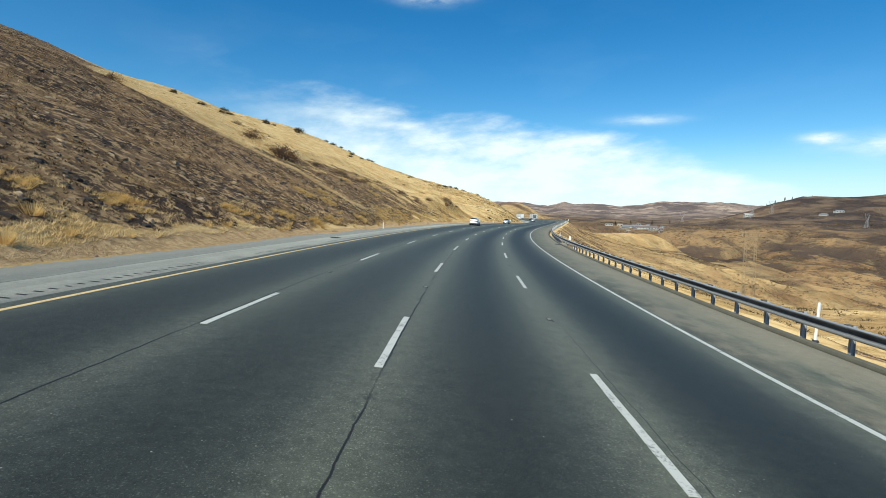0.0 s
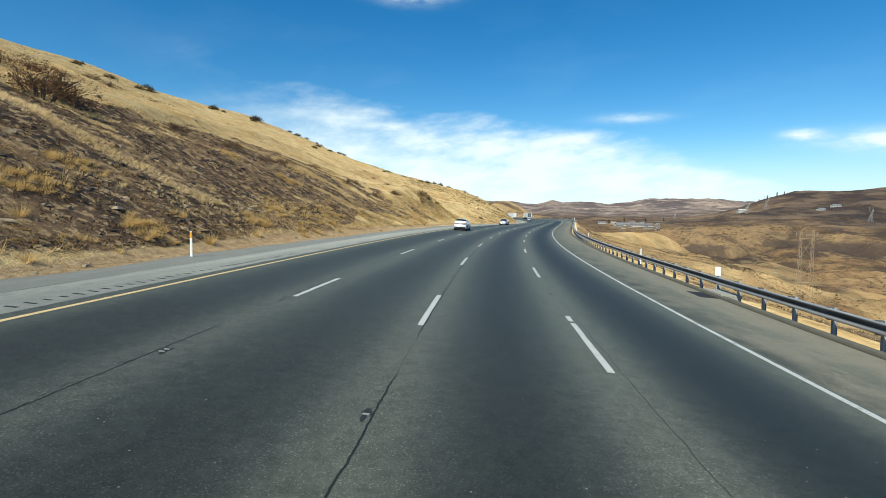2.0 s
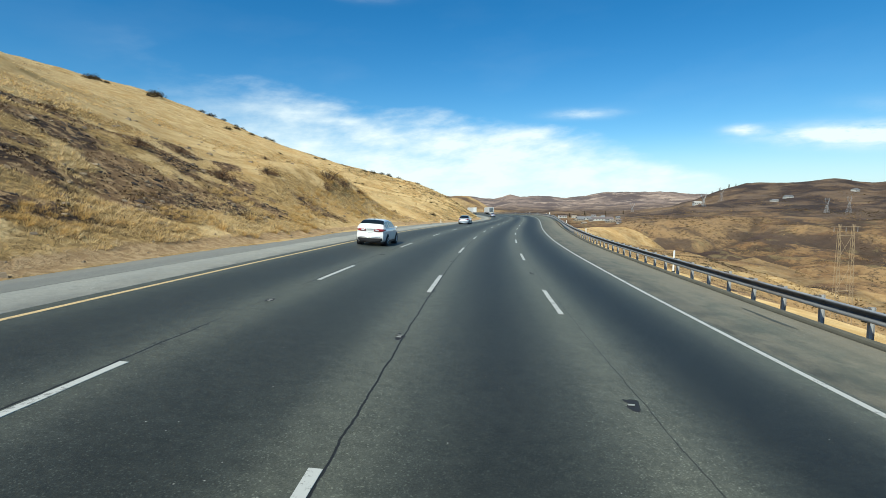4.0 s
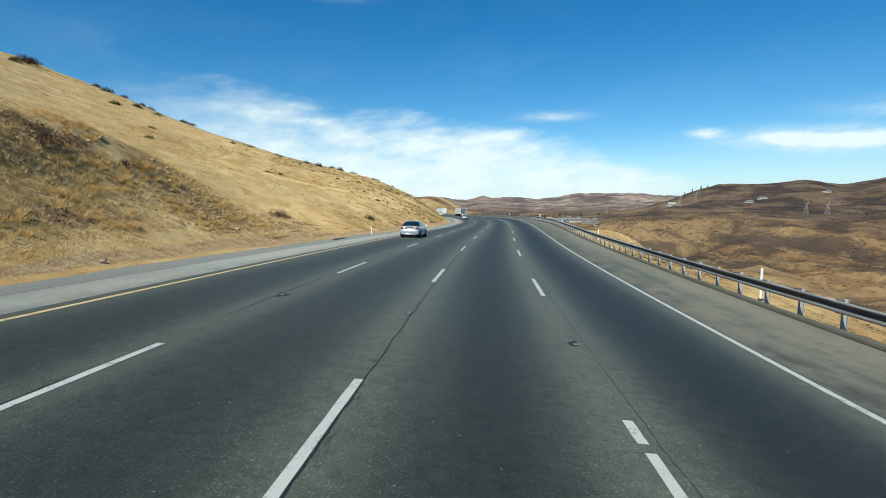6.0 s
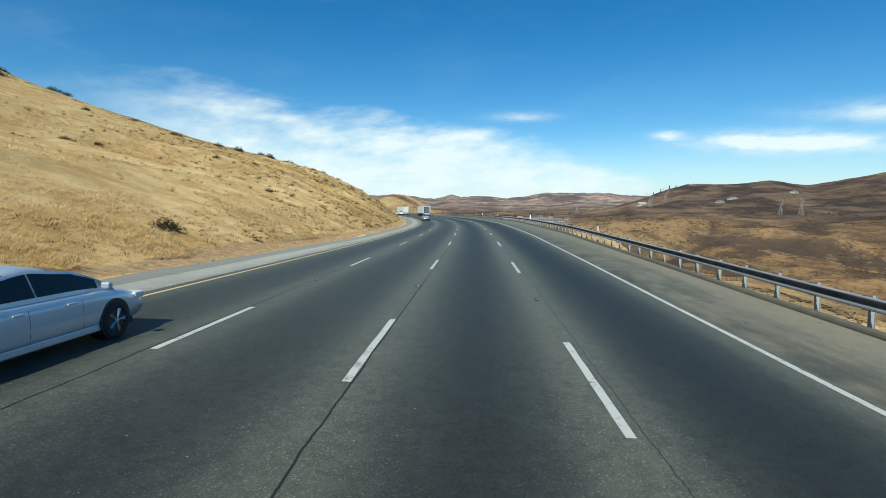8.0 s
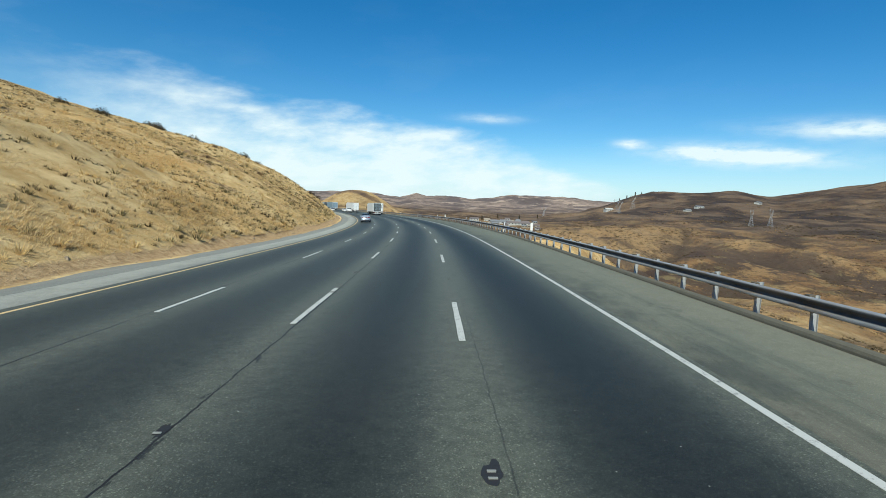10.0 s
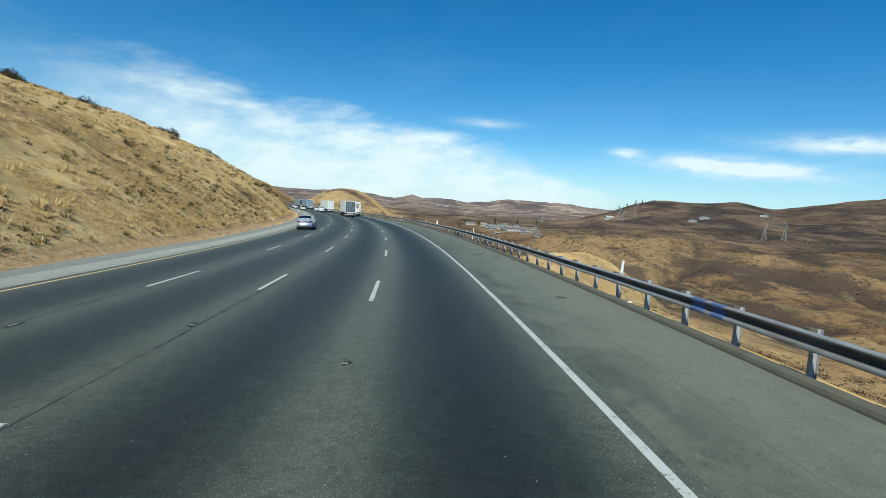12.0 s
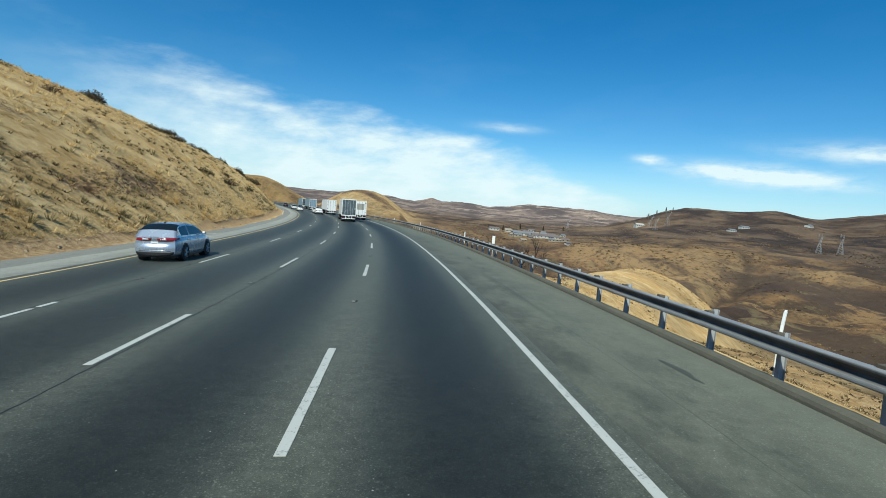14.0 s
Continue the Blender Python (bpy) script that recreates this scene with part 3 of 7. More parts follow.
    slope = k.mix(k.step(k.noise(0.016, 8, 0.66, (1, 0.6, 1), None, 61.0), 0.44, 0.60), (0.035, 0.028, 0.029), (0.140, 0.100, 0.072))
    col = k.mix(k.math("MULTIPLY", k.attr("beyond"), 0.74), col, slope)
    col = k.mix(k.attr("far_haze"), col, ridge)
    rough = k.math("ADD", k.math("MULTIPLY", fine, 1.0), k.math("MULTIPLY", dot, 0.5))
    broad = k.math("MULTIPLY", k.math("MULTIPLY", k.noise(0.06, 8, 0.70, None, None, 6.0), far), 55.0)
    k.bump(k.math("ADD", rough, broad), 0.7, 0.25)
    return k.done(col, 0.95, 0.0, Specular_IOR_Level=0.1, Diffuse_Roughness=1.0)


def part(name, bm, material, parent, label=""):
    """One mesh object out of a bmesh, under a thing or a part."""
    me = bpy.data.meshes.new(name)
    bm.normal_update()
    bm.to_mesh(me)
    bm.free()
    return part_of(name, me, material, parent, label)


def part_of(name, me, material, parent, label=""):
    if material is not None and not me.materials:
        me.materials.append(material)
    ob = new(name, me)
    ob.parent = parent
    return tagged(ob, label)


def mesh_from(name, verts, faces, smooth=False):
    me = bpy.data.meshes.new(name)
    me.from_pydata([tuple(map(float, v)) for v in verts], [], faces)
    if smooth:
        me.polygons.foreach_set("use_smooth", [True] * len(me.polygons))
    me.update()
    return me


def grid_faces(n, m):
    """Quads of a grid of n rows by m columns."""
    return [(i * m + j, i * m + j + 1, (i + 1) * m + j + 1, (i + 1) * m + j) for i in range(n - 1) for j in range(m - 1)]


def box(bm, x0, y0, z0, x1, y1, z1, bevel=0.0):
    """A box in a bmesh, with rounded edges where bevel is given."""
    r = bmesh.ops.create_cube(bm, size=1.0)
    vs = r["verts"]
    for v in vs:
        v.co = Vector(((x0 + x1) / 2 + v.co.x * (x1 - x0), (y0 + y1) / 2 + v.co.y * (y1 - y0), (z0 + z1) / 2 + v.co.z * (z1 - z0)))
    if bevel:
        es = {e for v in vs for e in v.link_edges}
        bmesh.ops.bevel(bm, geom=list(es), offset=bevel, segments=2, affect="EDGES", profile=0.5)


# ---------------------------------------------------------------- ground
M_GROUND = ground_material()


def firebreak(x, y, s, v):
    """How far along the road, past a sandy firebreak that runs straight up the slope, a place lies."""
    return s - 78.5 - np.interp(v, [0, 5, 9, 17, 23, 33, 53, 95], [3.5, 3.0, 0.8, 0.3, -3.2, -3.6, 8, 50]) + fbm(x, y, 14, 3, 123) * 0.9


def burnt_share(x, y, s, u):
    """How far the cut slope is burnt at a place: wholly before the firebreak, in patches after it."""
    v = -u - 12
    past = firebreak(x, y, s, v)
    top = np.where(past < 0, 130.0, np.interp(s, [80, 96, 108, 118, 124, 130, 139, 146, 160, 175, 195], [20, 22, 25, 24, 18.5, 17.5, 13.5, 11, 9, 7, 0]))
    share = np.where(past < 0, np.interp(s, [20, 42, 56, 62], [0.72, 0.78, 0.88, 0.98]), np.interp(s, [80, 92, 104, 120, 150, 190], [0.82, 0.70, 0.60, 0.52, 0.16, 0.10]))
    q = np.where(past < 0, fbm(x + 0.6 * v, y, 9, 4, 105) * 0.42 + fbm(x, y + 0.5 * v, 2.6, 3, 106) * 0.40, fbm(x + 0.6 * v, y, 8, 4, 105) * 0.45 + fbm(x, y + 0.5 * v, 2.4, 3, 106) * 0.95)
    foot = np.interp(s, [15, 30, 42, 50, 74, 80, 95], [1.3, 1.2, 0.4, -0.7, -0.6, 0.4, 1.0])
    b = np.clip((top + fbm(x, y, 22, 4, 101) * 2.5 - v) / 2.5, 0, 1) * np.clip((v - foot - fbm(x, y, 7, 3, 103) * 1.8) / 1.5, 0, 1) * (s < 190)
    return b * np.clip(0.5 + (share - 0.5) * 1.5 + q * 1.6, 0, 1)


def build_ground():
    ys = np.concatenate([np.arange(-120, -20, 5.0), np.arange(-20, 430, 1.32), np.arange(431, 1320, 6.0), 1320 + np.geomspace(6, 3200, 130)])
    ws = np.concatenate([-np.geomspace(330, 3400, 60)[::-1], np.arange(-318, -80, 5.5), np.arange(-80, -10.2, 0.85), np.array([-10.0, -8, 0, 8, 10]),
                         np.arange(10.6, 20, 0.8), np.arange(20.5, 110, 2.2), np.arange(112, 800, 5.5), np.geomspace(806, 4300, 110)])
    order = np.argsort(ROAD_Y)
    xr = np.interp(ys, ROAD_Y[order], ROAD_X[order])
    xr = np.where(ys > 560, np.interp(560, ROAD_Y[order], ROAD_X[order]), xr)
    X = xr[:, None] + ws[None, :]
    Y = np.repeat(ys[:, None], len(ws), 1)
    s, u = nearest_road(X, Y)
    x, y = X.ravel(), Y.ravel()
    z = ground_height(x, y, s, u)
    v = -u - 12
    close = (u < -11.2) & (v < 60)
    z = z + np.where(close, fbm(x, y, 1.9, 2, 91) * 0.10 + fbm(x, y, 3.7, 2, 97) * 0.12, 0)
    me = mesh_from("ground", np.stack([x, y, z], -1), grid_faces(len(ys), len(ws)), True)
    # burnt cover: the lower cut before the bend, then broken patches
    burn = burnt_share(x, y, s, u)
    low = np.clip(1 - np.abs(v - 4.5) / 3.0, 0, 1) * np.clip(fbm(x, y, 26, 3, 107) * 3 - 0.1, 0, 1) * (s > 215) * 0.8
    low2 = np.clip(fbm(x, y, 30, 3, 109) * 2.2 + fbm(x, y, 5, 3, 110) * 2.6 - 1.0, 0, 1) * (s > 255) * (v > 5) * 0.5
    rim = np.clip(fbm(x, y, 60, 4, 113) * 3 - 0.3, 0, 1) * np.clip((u - 45) / 50, 0, 1) * 0.9
    # right verge: brown scrub, with the shade behind the rail put into its tone
    verge = np.clip(fbm(x, y, 5, 3, 131) * 2.2 + np.interp(s, [60, 120, 170, 262, 280, 300], [0.05, 0.35, 0.85, 1.0, 0.6, 0.4]), 0, 0.9) * np.clip((u - 11.5) / 1.0, 0, 1) * np.clip((34 - u) / 10, 0, 1)
    burn = np.where(u < 0, np.maximum(burn, np.maximum(low, low2)), np.maximum(rim, verge))
    dirt = np.where(u < 0, np.clip(1.35 - np.abs(v + np.interp(s, [42, 50, 74, 84], [0, 0.6, 0.6, 0])) / (1.0 + 0.7 * fbm(x, y, 12, 3, 117)), 0, 1) * (v < 4), np.clip(1.1 - (u - 11.2) / 1.2, 0, 1) * np.interp(s, [120, 180], [0.40, 0.05]))
    scar = np.exp(-((s - 166) / 13) ** 4) * np.clip(1.3 - np.abs(v - 4) / 5, 0, 1) * 0.42
    # the sandy firebreak
    track = np.exp(-(firebreak(x, y, s, v) / 1.25) ** 2) * np.clip((v - 4) / 2, 0, 1) * np.clip((70 - v) / 20, 0, 1) * (u < 0) * 0.80
    dirt = np.maximum(np.maximum(dirt, scar), track)
    far = np.maximum(np.clip((u - 70) / 90, 0, 1) * 0.94, np.clip((u - 20) / 14, 0, 1) * np.clip(np.interp(s, [40, 160], [0.48, 0.66]) + fbm(x, y, 18, 4, 121) * 0.8, 0, 0.9))
    far = np.maximum(far, np.clip((y - 560) / 150, 0, 1) * 0.9)
    ahead = np.clip((y - 540) / 60, 0, 1) * np.clip((1250 - y) / 150, 0, 1) * np.clip((30 - x) / 40, 0, 1)
    far = far * (1 - 0.66 * ahead * np.clip(0.62 + fbm(x, y, 26, 4, 119) * 1.3, 0, 1))
    burn = burn * (1 - ahead) + ahead * np.clip(fbm(x, y, 38, 4, 129) * 2.4 - 0.1, 0, 0.75)
    q = s - 226 - (40 - v) * 1.04
    # browner weeds also darken the hollow behind the spur, its shade put into colour
    thin = np.clip((s - 250) / 50, 0, 1) * (0.42 + 0.4 * fbm(x, y, 28, 3, 125)) + np.clip((q - 2) / 6, 0, 1) * np.clip((42 - q) / 10, 0, 1) * np.clip((v - 16) / 8, 0, 1) * 0.3 * (s < 290)
    thin = np.maximum(thin, np.clip((v - 0.7) / 1.2, 0, 1) * np.clip((11 - v) / 5, 0, 1) * np.clip(0.5 + fbm(x, y, 6, 3, 128) * 0.9, 0, 1) * np.clip((200 - s) / 30, 0, 1))
    thin = np.maximum(thin, np.clip((s - 82) / 4, 0, 1) * np.clip((148 - s) / 20, 0, 1) * np.clip((np.interp(s, [80, 104, 121, 136, 150, 175], [24, 25, 24, 19, 13, 9]) - v) / 4, 0, 1) * np.clip(0.62 + fbm(x, y, 5, 3, 130) * 0.7, 0, 1))
    thin = np.clip(thin, 0, 1) * (u < 0) + 0.35 * ahead + np.clip((u - 11.3) / 1.5, 0, 1) * np.clip((70 - u) / 30, 0, 1) * np.clip(np.interp(s, [60, 170], [0.42, 0.72]) + 0.6 * fbm(x, y, 9, 3, 127), 0, 1)
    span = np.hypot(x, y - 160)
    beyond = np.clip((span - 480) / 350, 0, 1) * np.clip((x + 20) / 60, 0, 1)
    # masks for the painted relief: pale spurs, dark gully lines
    creek, gull = np.abs(creek_noise(x, y)), np.abs(gully_noise(x, y))
    crest = np.clip(0.5 + (creek - 0.2) * 1.3 + (gull - 0.2) * 1.1 + fbm(x, y, 130, 4, 133) * 0.55, 0, 1)
    drain = np.clip(np.exp(-(creek / 0.032) ** 2) + 0.7 * np.exp(-(gull / 0.045) ** 2), 0, 1) * np.clip((u - 50) / 40, 0, 1)
    bend, there = creek_bend(x, y)
    side = np.clip(bend / 8, 0, 1) * np.clip((95 - bend) / 30, 0, 1) * there
    crest = np.clip(crest + 0.45 * side, 0, 1)
    drain = np.maximum(drain, np.exp(-(bend / 4.5) ** 2) * there)
    # bare pale straw on the spur of fill
    f = np.clip(((x - 50) * 30 + (y - 410) * 44) / (30 ** 2 + 44 ** 2), -0.6, 1)
    fill = np.exp(-(((x - 50 - 30 * f) ** 2 + (y - 410 - 44 * f) ** 2) / 34 ** 2) ** 2) * (u > 14)
    far, thin, burn = far * (1 - 0.5 * fill), thin * (1 - 0.2 * fill), burn * (1 - 0.9 * fill)
    for name, val in (("thin", thin), ("crest", crest), ("drain", drain), ("beyond", beyond), ("burn", burn), ("dirt", dirt), ("far", far), ("far_haze", np.clip((np.hypot(x, y - 160) - 1500) / 700, 0, 1))):
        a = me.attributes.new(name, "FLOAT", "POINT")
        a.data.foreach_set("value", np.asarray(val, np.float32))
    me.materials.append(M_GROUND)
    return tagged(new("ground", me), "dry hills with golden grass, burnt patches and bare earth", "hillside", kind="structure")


ground = build_ground()

# ---------------------------------------------------------------- pavement
M_ROAD = asphalt("worn_asphalt", (0.0430, 0.0480, 0.0405), (0.0094, 0.0114, 0.0108), (0.074, 0.079, 0.063), True, ((-3.78, 0.026, 1.0), (0.085, 0.022, 1.0), (3.86, 0.015, 0.7)))
M_SHOULDER_R = asphalt("pale_shoulder", (0.072, 0.078, 0.062), (0.032, 0.034, 0.029), (0.116, 0.121, 0.094), False, ((8.7, 0.014, 0.30),), (0.158, 0.143, 0.108))
M_SHOULDER_L = asphalt("grey_shoulder", (0.240, 0.240, 0.212), (0.140, 0.138, 0.122), (0.285, 0.278, 0.235), False, ((-9.3, 0.03, 0.7),))


def strip(name, u0, u1, s0, s1, step, material, label, category, up=0.0, columns=6, skirt=(), ragged=0.0):
    """A ribbon along the road with a map in metres."""
    ss = np.arange(s0, s1 + step, step)
    us = list(np.linspace(u0, u1, columns))
    ups = [up] * columns
    if "left" in skirt:
        us, ups = [u0 - 0.05] + us, [up - 0.4] + ups
    if "right" in skirt:
        us, ups = us + [u1 + 0.05], ups + [up - 0.4]
    U, S = np.meshgrid(us, ss)
    if ragged:
        wob = fbm(S[:, 0], S[:, 0] * 0, 6, 4, 131) * ragged
        cols = slice(0, 2) if "left" in skirt else slice(len(us) - 2, len(us))
        U = U.copy()
        U[:, cols] += wob[:, None]
    P = road_at(S, U) + np.array(ups)[None, :, None] * np.array([0, 0, 1.0])
    me = mesh_from(name, P.reshape(-1, 3), grid_faces(len(ss), len(us)), True)
    layer = me.uv_layers.new(name="map")
    idx = np.empty(len(me.loops), np.int32)
    me.loops.foreach_get("vertex_index", idx)
    layer.data.foreach_set("uv", np.stack([U.ravel()[idx], S.ravel()[idx]], -1).astype(np.float32).ravel())
    me.materials.append(material)
    return tagged(new(name, me), label, category, kind="structure")


road = strip("road", -7.62, 7.50, -130, 800, 2.0, M_ROAD, "dark worn four-lane asphalt carriageway with oil streaks", "road", 0.0, 17)
shoulder_left = strip("shoulder_left", -10.7, -7.62, -130, 800, 1.0, M_SHOULDER_L, "pale grey asphalt shoulder beside the cut slope", "road shoulder", 0.0, 5, ("left",), 0.5)
shoulder_right = strip("shoulder_right", 7.50, 10.75, -130, 800, 2.0, M_SHOULDER_R, "pale tan asphalt shoulder along the guardrail", "road shoulder", 0.0, 5, ("right",))

# ---------------------------------------------------------------- painted lines
def paint(name, colour, wear):
    k = Kit(name)
    n, d = k.noise(3.0, 6, 0.7), k.noise(26, 4, 0.7, None, None, 3.0)
    worn = k.step(k.math("ADD", k.math("MULTIPLY", n, 0.55), k.math("MULTIPLY", d, 0.45)), 0.50 + wear, 0.60 + wear)
    col = k.mix(k.math("MULTIPLY", worn, 0.8), colour, (0.12, 0.12, 0.11))
    k.bump(d, 0.3, 0.004)
    return k.done(col, 0.7)


M_WHITE_PAINT = paint("white_road_paint", (0.47, 0.47, 0.43), 0.02)
M_YELLOW_PAINT = paint("yellow_road_paint", (0.62, 0.44, 0.21), 0.03)
M_TAR = plain("tar_patch", (0.018, 0.018, 0.019), 0.75, 0.0, 0.35, 3.0, 0.3)
M_REFLECTOR = plain("marker_lens", (0.24, 0.24, 0.22), 0.6)

FAR_A = [9.1, 24.26, 38.64, 53.39, 68.0, 83.42, 98.01, 111.21, 125.8, 140.33, 154.84, 169.52, 184.16, 198.41, 213.46, 228.4, 242.8, 257.17, 272.03, 286.99, 301.62, 316.55]
FAR_B = [8.2, 22.9, 36.9, 51.71, 66.34, 80.48, 95.57, 110.12, 124.7, 139.37, 153.92, 168.58, 183.33, 197.44, 212.59, 227.29, 242.2, 257.07, 271.15, 286.28, 301.29, 315.58]
FAR_C = [5.4, 19.71, 34.52, 48.95, 63.94, 78.0, 93.19, 108.32, 123.0, 137.76, 152.41, 166.82, 181.86, 196.65, 211.69, 225.68, 240.2, 254.64, 269.49, 283.69, 298.47, 313.18]


def line_shift(line, s):
    """How far a painted line is shifted to fit the camera's view, in metres."""
    late = {-3.66: -0.02, 0.0: -0.05, 3.66: -0.09, 7.33: -0.12}.get(line, 0.0)
    return np.interp(s, [215, 262], [0.0, late])


def slab(name, u0, u1, s0, s1, rows, material, parent, up=0.004, thick=0.004, jitter=0.006, label=""):
    """A thin worn slab on the pavement, bowed with the road."""
    ss = np.linspace(s0, s1, rows)
    left = np.full(rows, u0) + np.random.uniform(-jitter, jitter, rows)
    right = np.full(rows, u1) + np.random.uniform(-jitter, jitter, rows)
    ss = ss + np.random.uniform(-jitter, jitter, rows)
    n = rows
    P = np.concatenate([road_at(ss, left, up + thick), road_at(ss, right, up + thick), road_at(ss, left, -0.01), road_at(ss, right, -0.01)])
    f = []
    for i in range(n - 1):
        f += [(i, n + i, n + i + 1, i + 1), (2 * n + i, i, i + 1, 2 * n + i + 1), (n + i, 3 * n + i, 3 * n + i + 1, n + i + 1)]
    f += [(0, 2 * n, 3 * n, n), (n - 1, 2 * n - 1, 4 * n - 1, 3 * n - 1)]
    return part_of(name, mesh_from(name, P, f), material, parent, label)


def blot(name, s, u, ls, lu, material, parent, seed, up=0.005):
    """A flat stain or repair with a wandering outline."""
    n = 28
    a = np.linspace(0, 2 * np.pi, n, endpoint=False)
    r = 0.85 + 0.75 * fbm(np.cos(a) * 3 + seed * 7, np.sin(a) * 3, 2.6, 2, seed)
    P = np.concatenate([[road_at(s, u, up)], road_at(s + np.sin(a) * ls * r, u + np.cos(a) * lu * r, up)])
    f = [(0, 1 + i, 1 + (i + 1) % n) for i in range(n)]
    return part_of(name, mesh_from(name, P, [tuple(reversed(q)) for q in f]), material, parent)


for _base, _far in ((-3.66, FAR_A), (0.0, FAR_B), (3.66, FAR_C)):
    _ends = list(_far)
    while _ends[-1] < 640:
        _ends.append(_ends[-1] + 14.63)
    _ends = [_far[0] - 14.63 * i for i in (4, 3, 2, 1)] + _ends
    for _e in _ends:
        _line = _base + float(line_shift(_base, _e))
        _len = 4.05 + random.uniform(-0.15, 0.25)
        slab("lane_dash", _line - 0.066, _line + 0.066, _e - _len, _e, 9, M_WHITE_PAINT, road, label="worn white lane dash" if _e == _ends[0] else "")
        if random.random() < 0.08:
            slab("lane_dash", _line - 0.07, _line + 0.06, _e + 0.25, _e + 0.9, 4, M_WHITE_PAINT, road)
        if _e < 470:
            _m = _e + {-3.66: 5.15, 0.0: 5.15, 3.66: 4.8}[_base] + random.uniform(-0.2, 0.2)
            _r = random.uniform(0.15, 0.26)
            blot("tar_spot", _m, _line + random.uniform(-0.02, 0.03), _r + 0.06, random.uniform(0.08, 0.13), M_TAR, road, int(_e * 10) % 97, 0.004)
            for _d in ((-0.06,) if random.random() < 0.5 else (-0.09, 0.04)):
                slab("lane_marker", _line - 0.045, _line + 0.045, _m + _d, _m + _d + 0.028, 3, M_REFLECTOR, road, 0.005, 0.012, 0.004)


def edge_line(name, u, half, material, label):
    ss = np.arange(-120, 800, 1.5)
    n = len(ss)
    wob = fbm(ss, ss * 0, 9, 3, 141) * 0.02 + line_shift(u, ss)
    P = np.concatenate([road_at(ss, u - half + wob, 0.006), road_at(ss, u + half + wob, 0.006), road_at(ss, u - half - 0.004 + wob, -0.004), road_at(ss, u + half + 0.004 + wob, -0.004)])
    f = []
    for i in range(n - 1):
        f += [(i, n + i, n + i + 1, i + 1), (2 * n + i, i, i + 1, 2 * n + i + 1), (n + i, 3 * n + i, 3 * n + i + 1, n + i + 1)]
    return part_of(name, mesh_from(name, P, f), material, road, label)


edge_line("edge_line", -7.20, 0.065, M_YELLOW_PAINT, "worn yellow edge line")
edge_line("edge_line", 7.33, 0.062, M_WHITE_PAINT, "worn white edge line")

# rumble grooves cut beside the yellow line, and the dark repairs on the shoulder
_v, _f = [], []
for _s in np.arange(14, 75, 0.42):
    if fbm(np.array([_s]), np.array([0.0]), 5, 2, 151)[0] > -0.35:
        _w = 0.13 + random.uniform(-0.05, 0.03)
        _c = [road_at(_s + a, -8.0 + b, 0.004) for a, b in ((-0.045, -_w), (0.045, -_w), (0.045, _w), (-0.045, _w))]
        _f.append(tuple(range(len(_v), len(_v) + 4)))
        _v += _c
tagged(part_of("rumble_groove", mesh_from("rumble_groove", _v, [tuple(reversed(q)) for q in _f]), M_TAR, shoulder_left), "row of dark rumble grooves", kind="stuff")


M_STAIN = plain("oil_stain", (0.060, 0.063, 0.051), 0.8, 0.0, 0.4, 4.0)
for _i, (_s, _u, _ls, _lu) in enumerate(((171.5, -10.2, 2.4, 0.34), (48, -8.9, 1.4, 0.3))):
    blot("tar_patch", _s, _u, _ls, _lu, M_TAR, shoulder_left, 3 + _i)
for _i, (_s, _u, _ls, _lu) in enumerate(((285.0, 8.0, 0.28, 0.16), (291.0, 9.45, 0.16, 0.10), (286.7, 9.46, 0.10, 0.08), (268.6, 7.85, 0.22, 0.09), (268.0, 8.0, 0.2, 0.09), (266.1, 9.25, 0.2, 0.14),
                                          (281.3, 9.15, 0.42, 0.25), (280.4, 10.1, 0.40, 0.28), (279.3, 9.8, 0.75, 0.12), (297.2, 9.6, 0.80, 0.09), (176, 9.0, 0.35, 0.25), (60, 9.6, 0.4, 0.2),
                                          (313, 9.0, 0.3, 0.1), (318, 9.3, 0.75, 0.1), (92, 9.4, 1.2, 0.08), (99, 9.0, 0.9, 0.07), (106, 9.7, 1.3, 0.10), (121, 8.9, 1.0, 0.07))):
    blot("oil_stain", _s, _u, _ls, _lu, M_STAIN, shoulder_right, 21 + _i)

# pale strips of debris on the shoulders, drawn as flat blots
M_DEBRIS = plain("pale_debris", (0.46, 0.42, 0.34), 0.9, 0.0, 0.25, 3.0, 0.3)
for _i, (_s, _u, _ls, _lu) in enumerate(((170.9, 7.95, 0.035, 0.33), (170.2, 8.25, 0.03, 0.2), (171.0, 8.3, 0.03, 0.12))):
    blot("debris_patch", _s, _u, _ls, _lu, M_DEBRIS, shoulder_right, 55 + _i)
blot("debris_patch", 334.2, -10.1, 0.22, 0.9, M_DEBRIS, shoulder_left, 51)

# ---------------------------------------------------------------- asphalt dike
M_DIKE = plain("dike_asphalt", (0.104, 0.098, 0.073), 0.92, 0.0, 0.4, 2.5, 0.8)


def build_dike():
    prof = [(10.48, -0.02), (10.485, 0.05), (10.51, 0.115), (10.56, 0.145), (10.66, 0.150), (10.74, 0.12), (10.80, 0.02), (10.88, -0.35)]
    ss = np.arange(-60, 700, 0.6)
    wob = fbm(ss, ss * 0, 4, 4, 161)
    out = np.interp(ss, [190, 245], [0.0, 0.08])
    rows = [road_at(ss, u + wob * 0.02 + out, z * (0.85 if z > 0 else 1.0) + wob * (0.012 if z > 0 else 0)) for u, z in prof]
    P = np.stack(rows, 1).reshape(-1, 3)
    me = mesh_from("kerb", P, grid_faces(len(ss), len(prof)))
    me.materials.append(M_DIKE)
    return tagged(new("kerb", me), "low rounded asphalt kerb below the guardrail", "kerb", kind="structure")


build_dike()

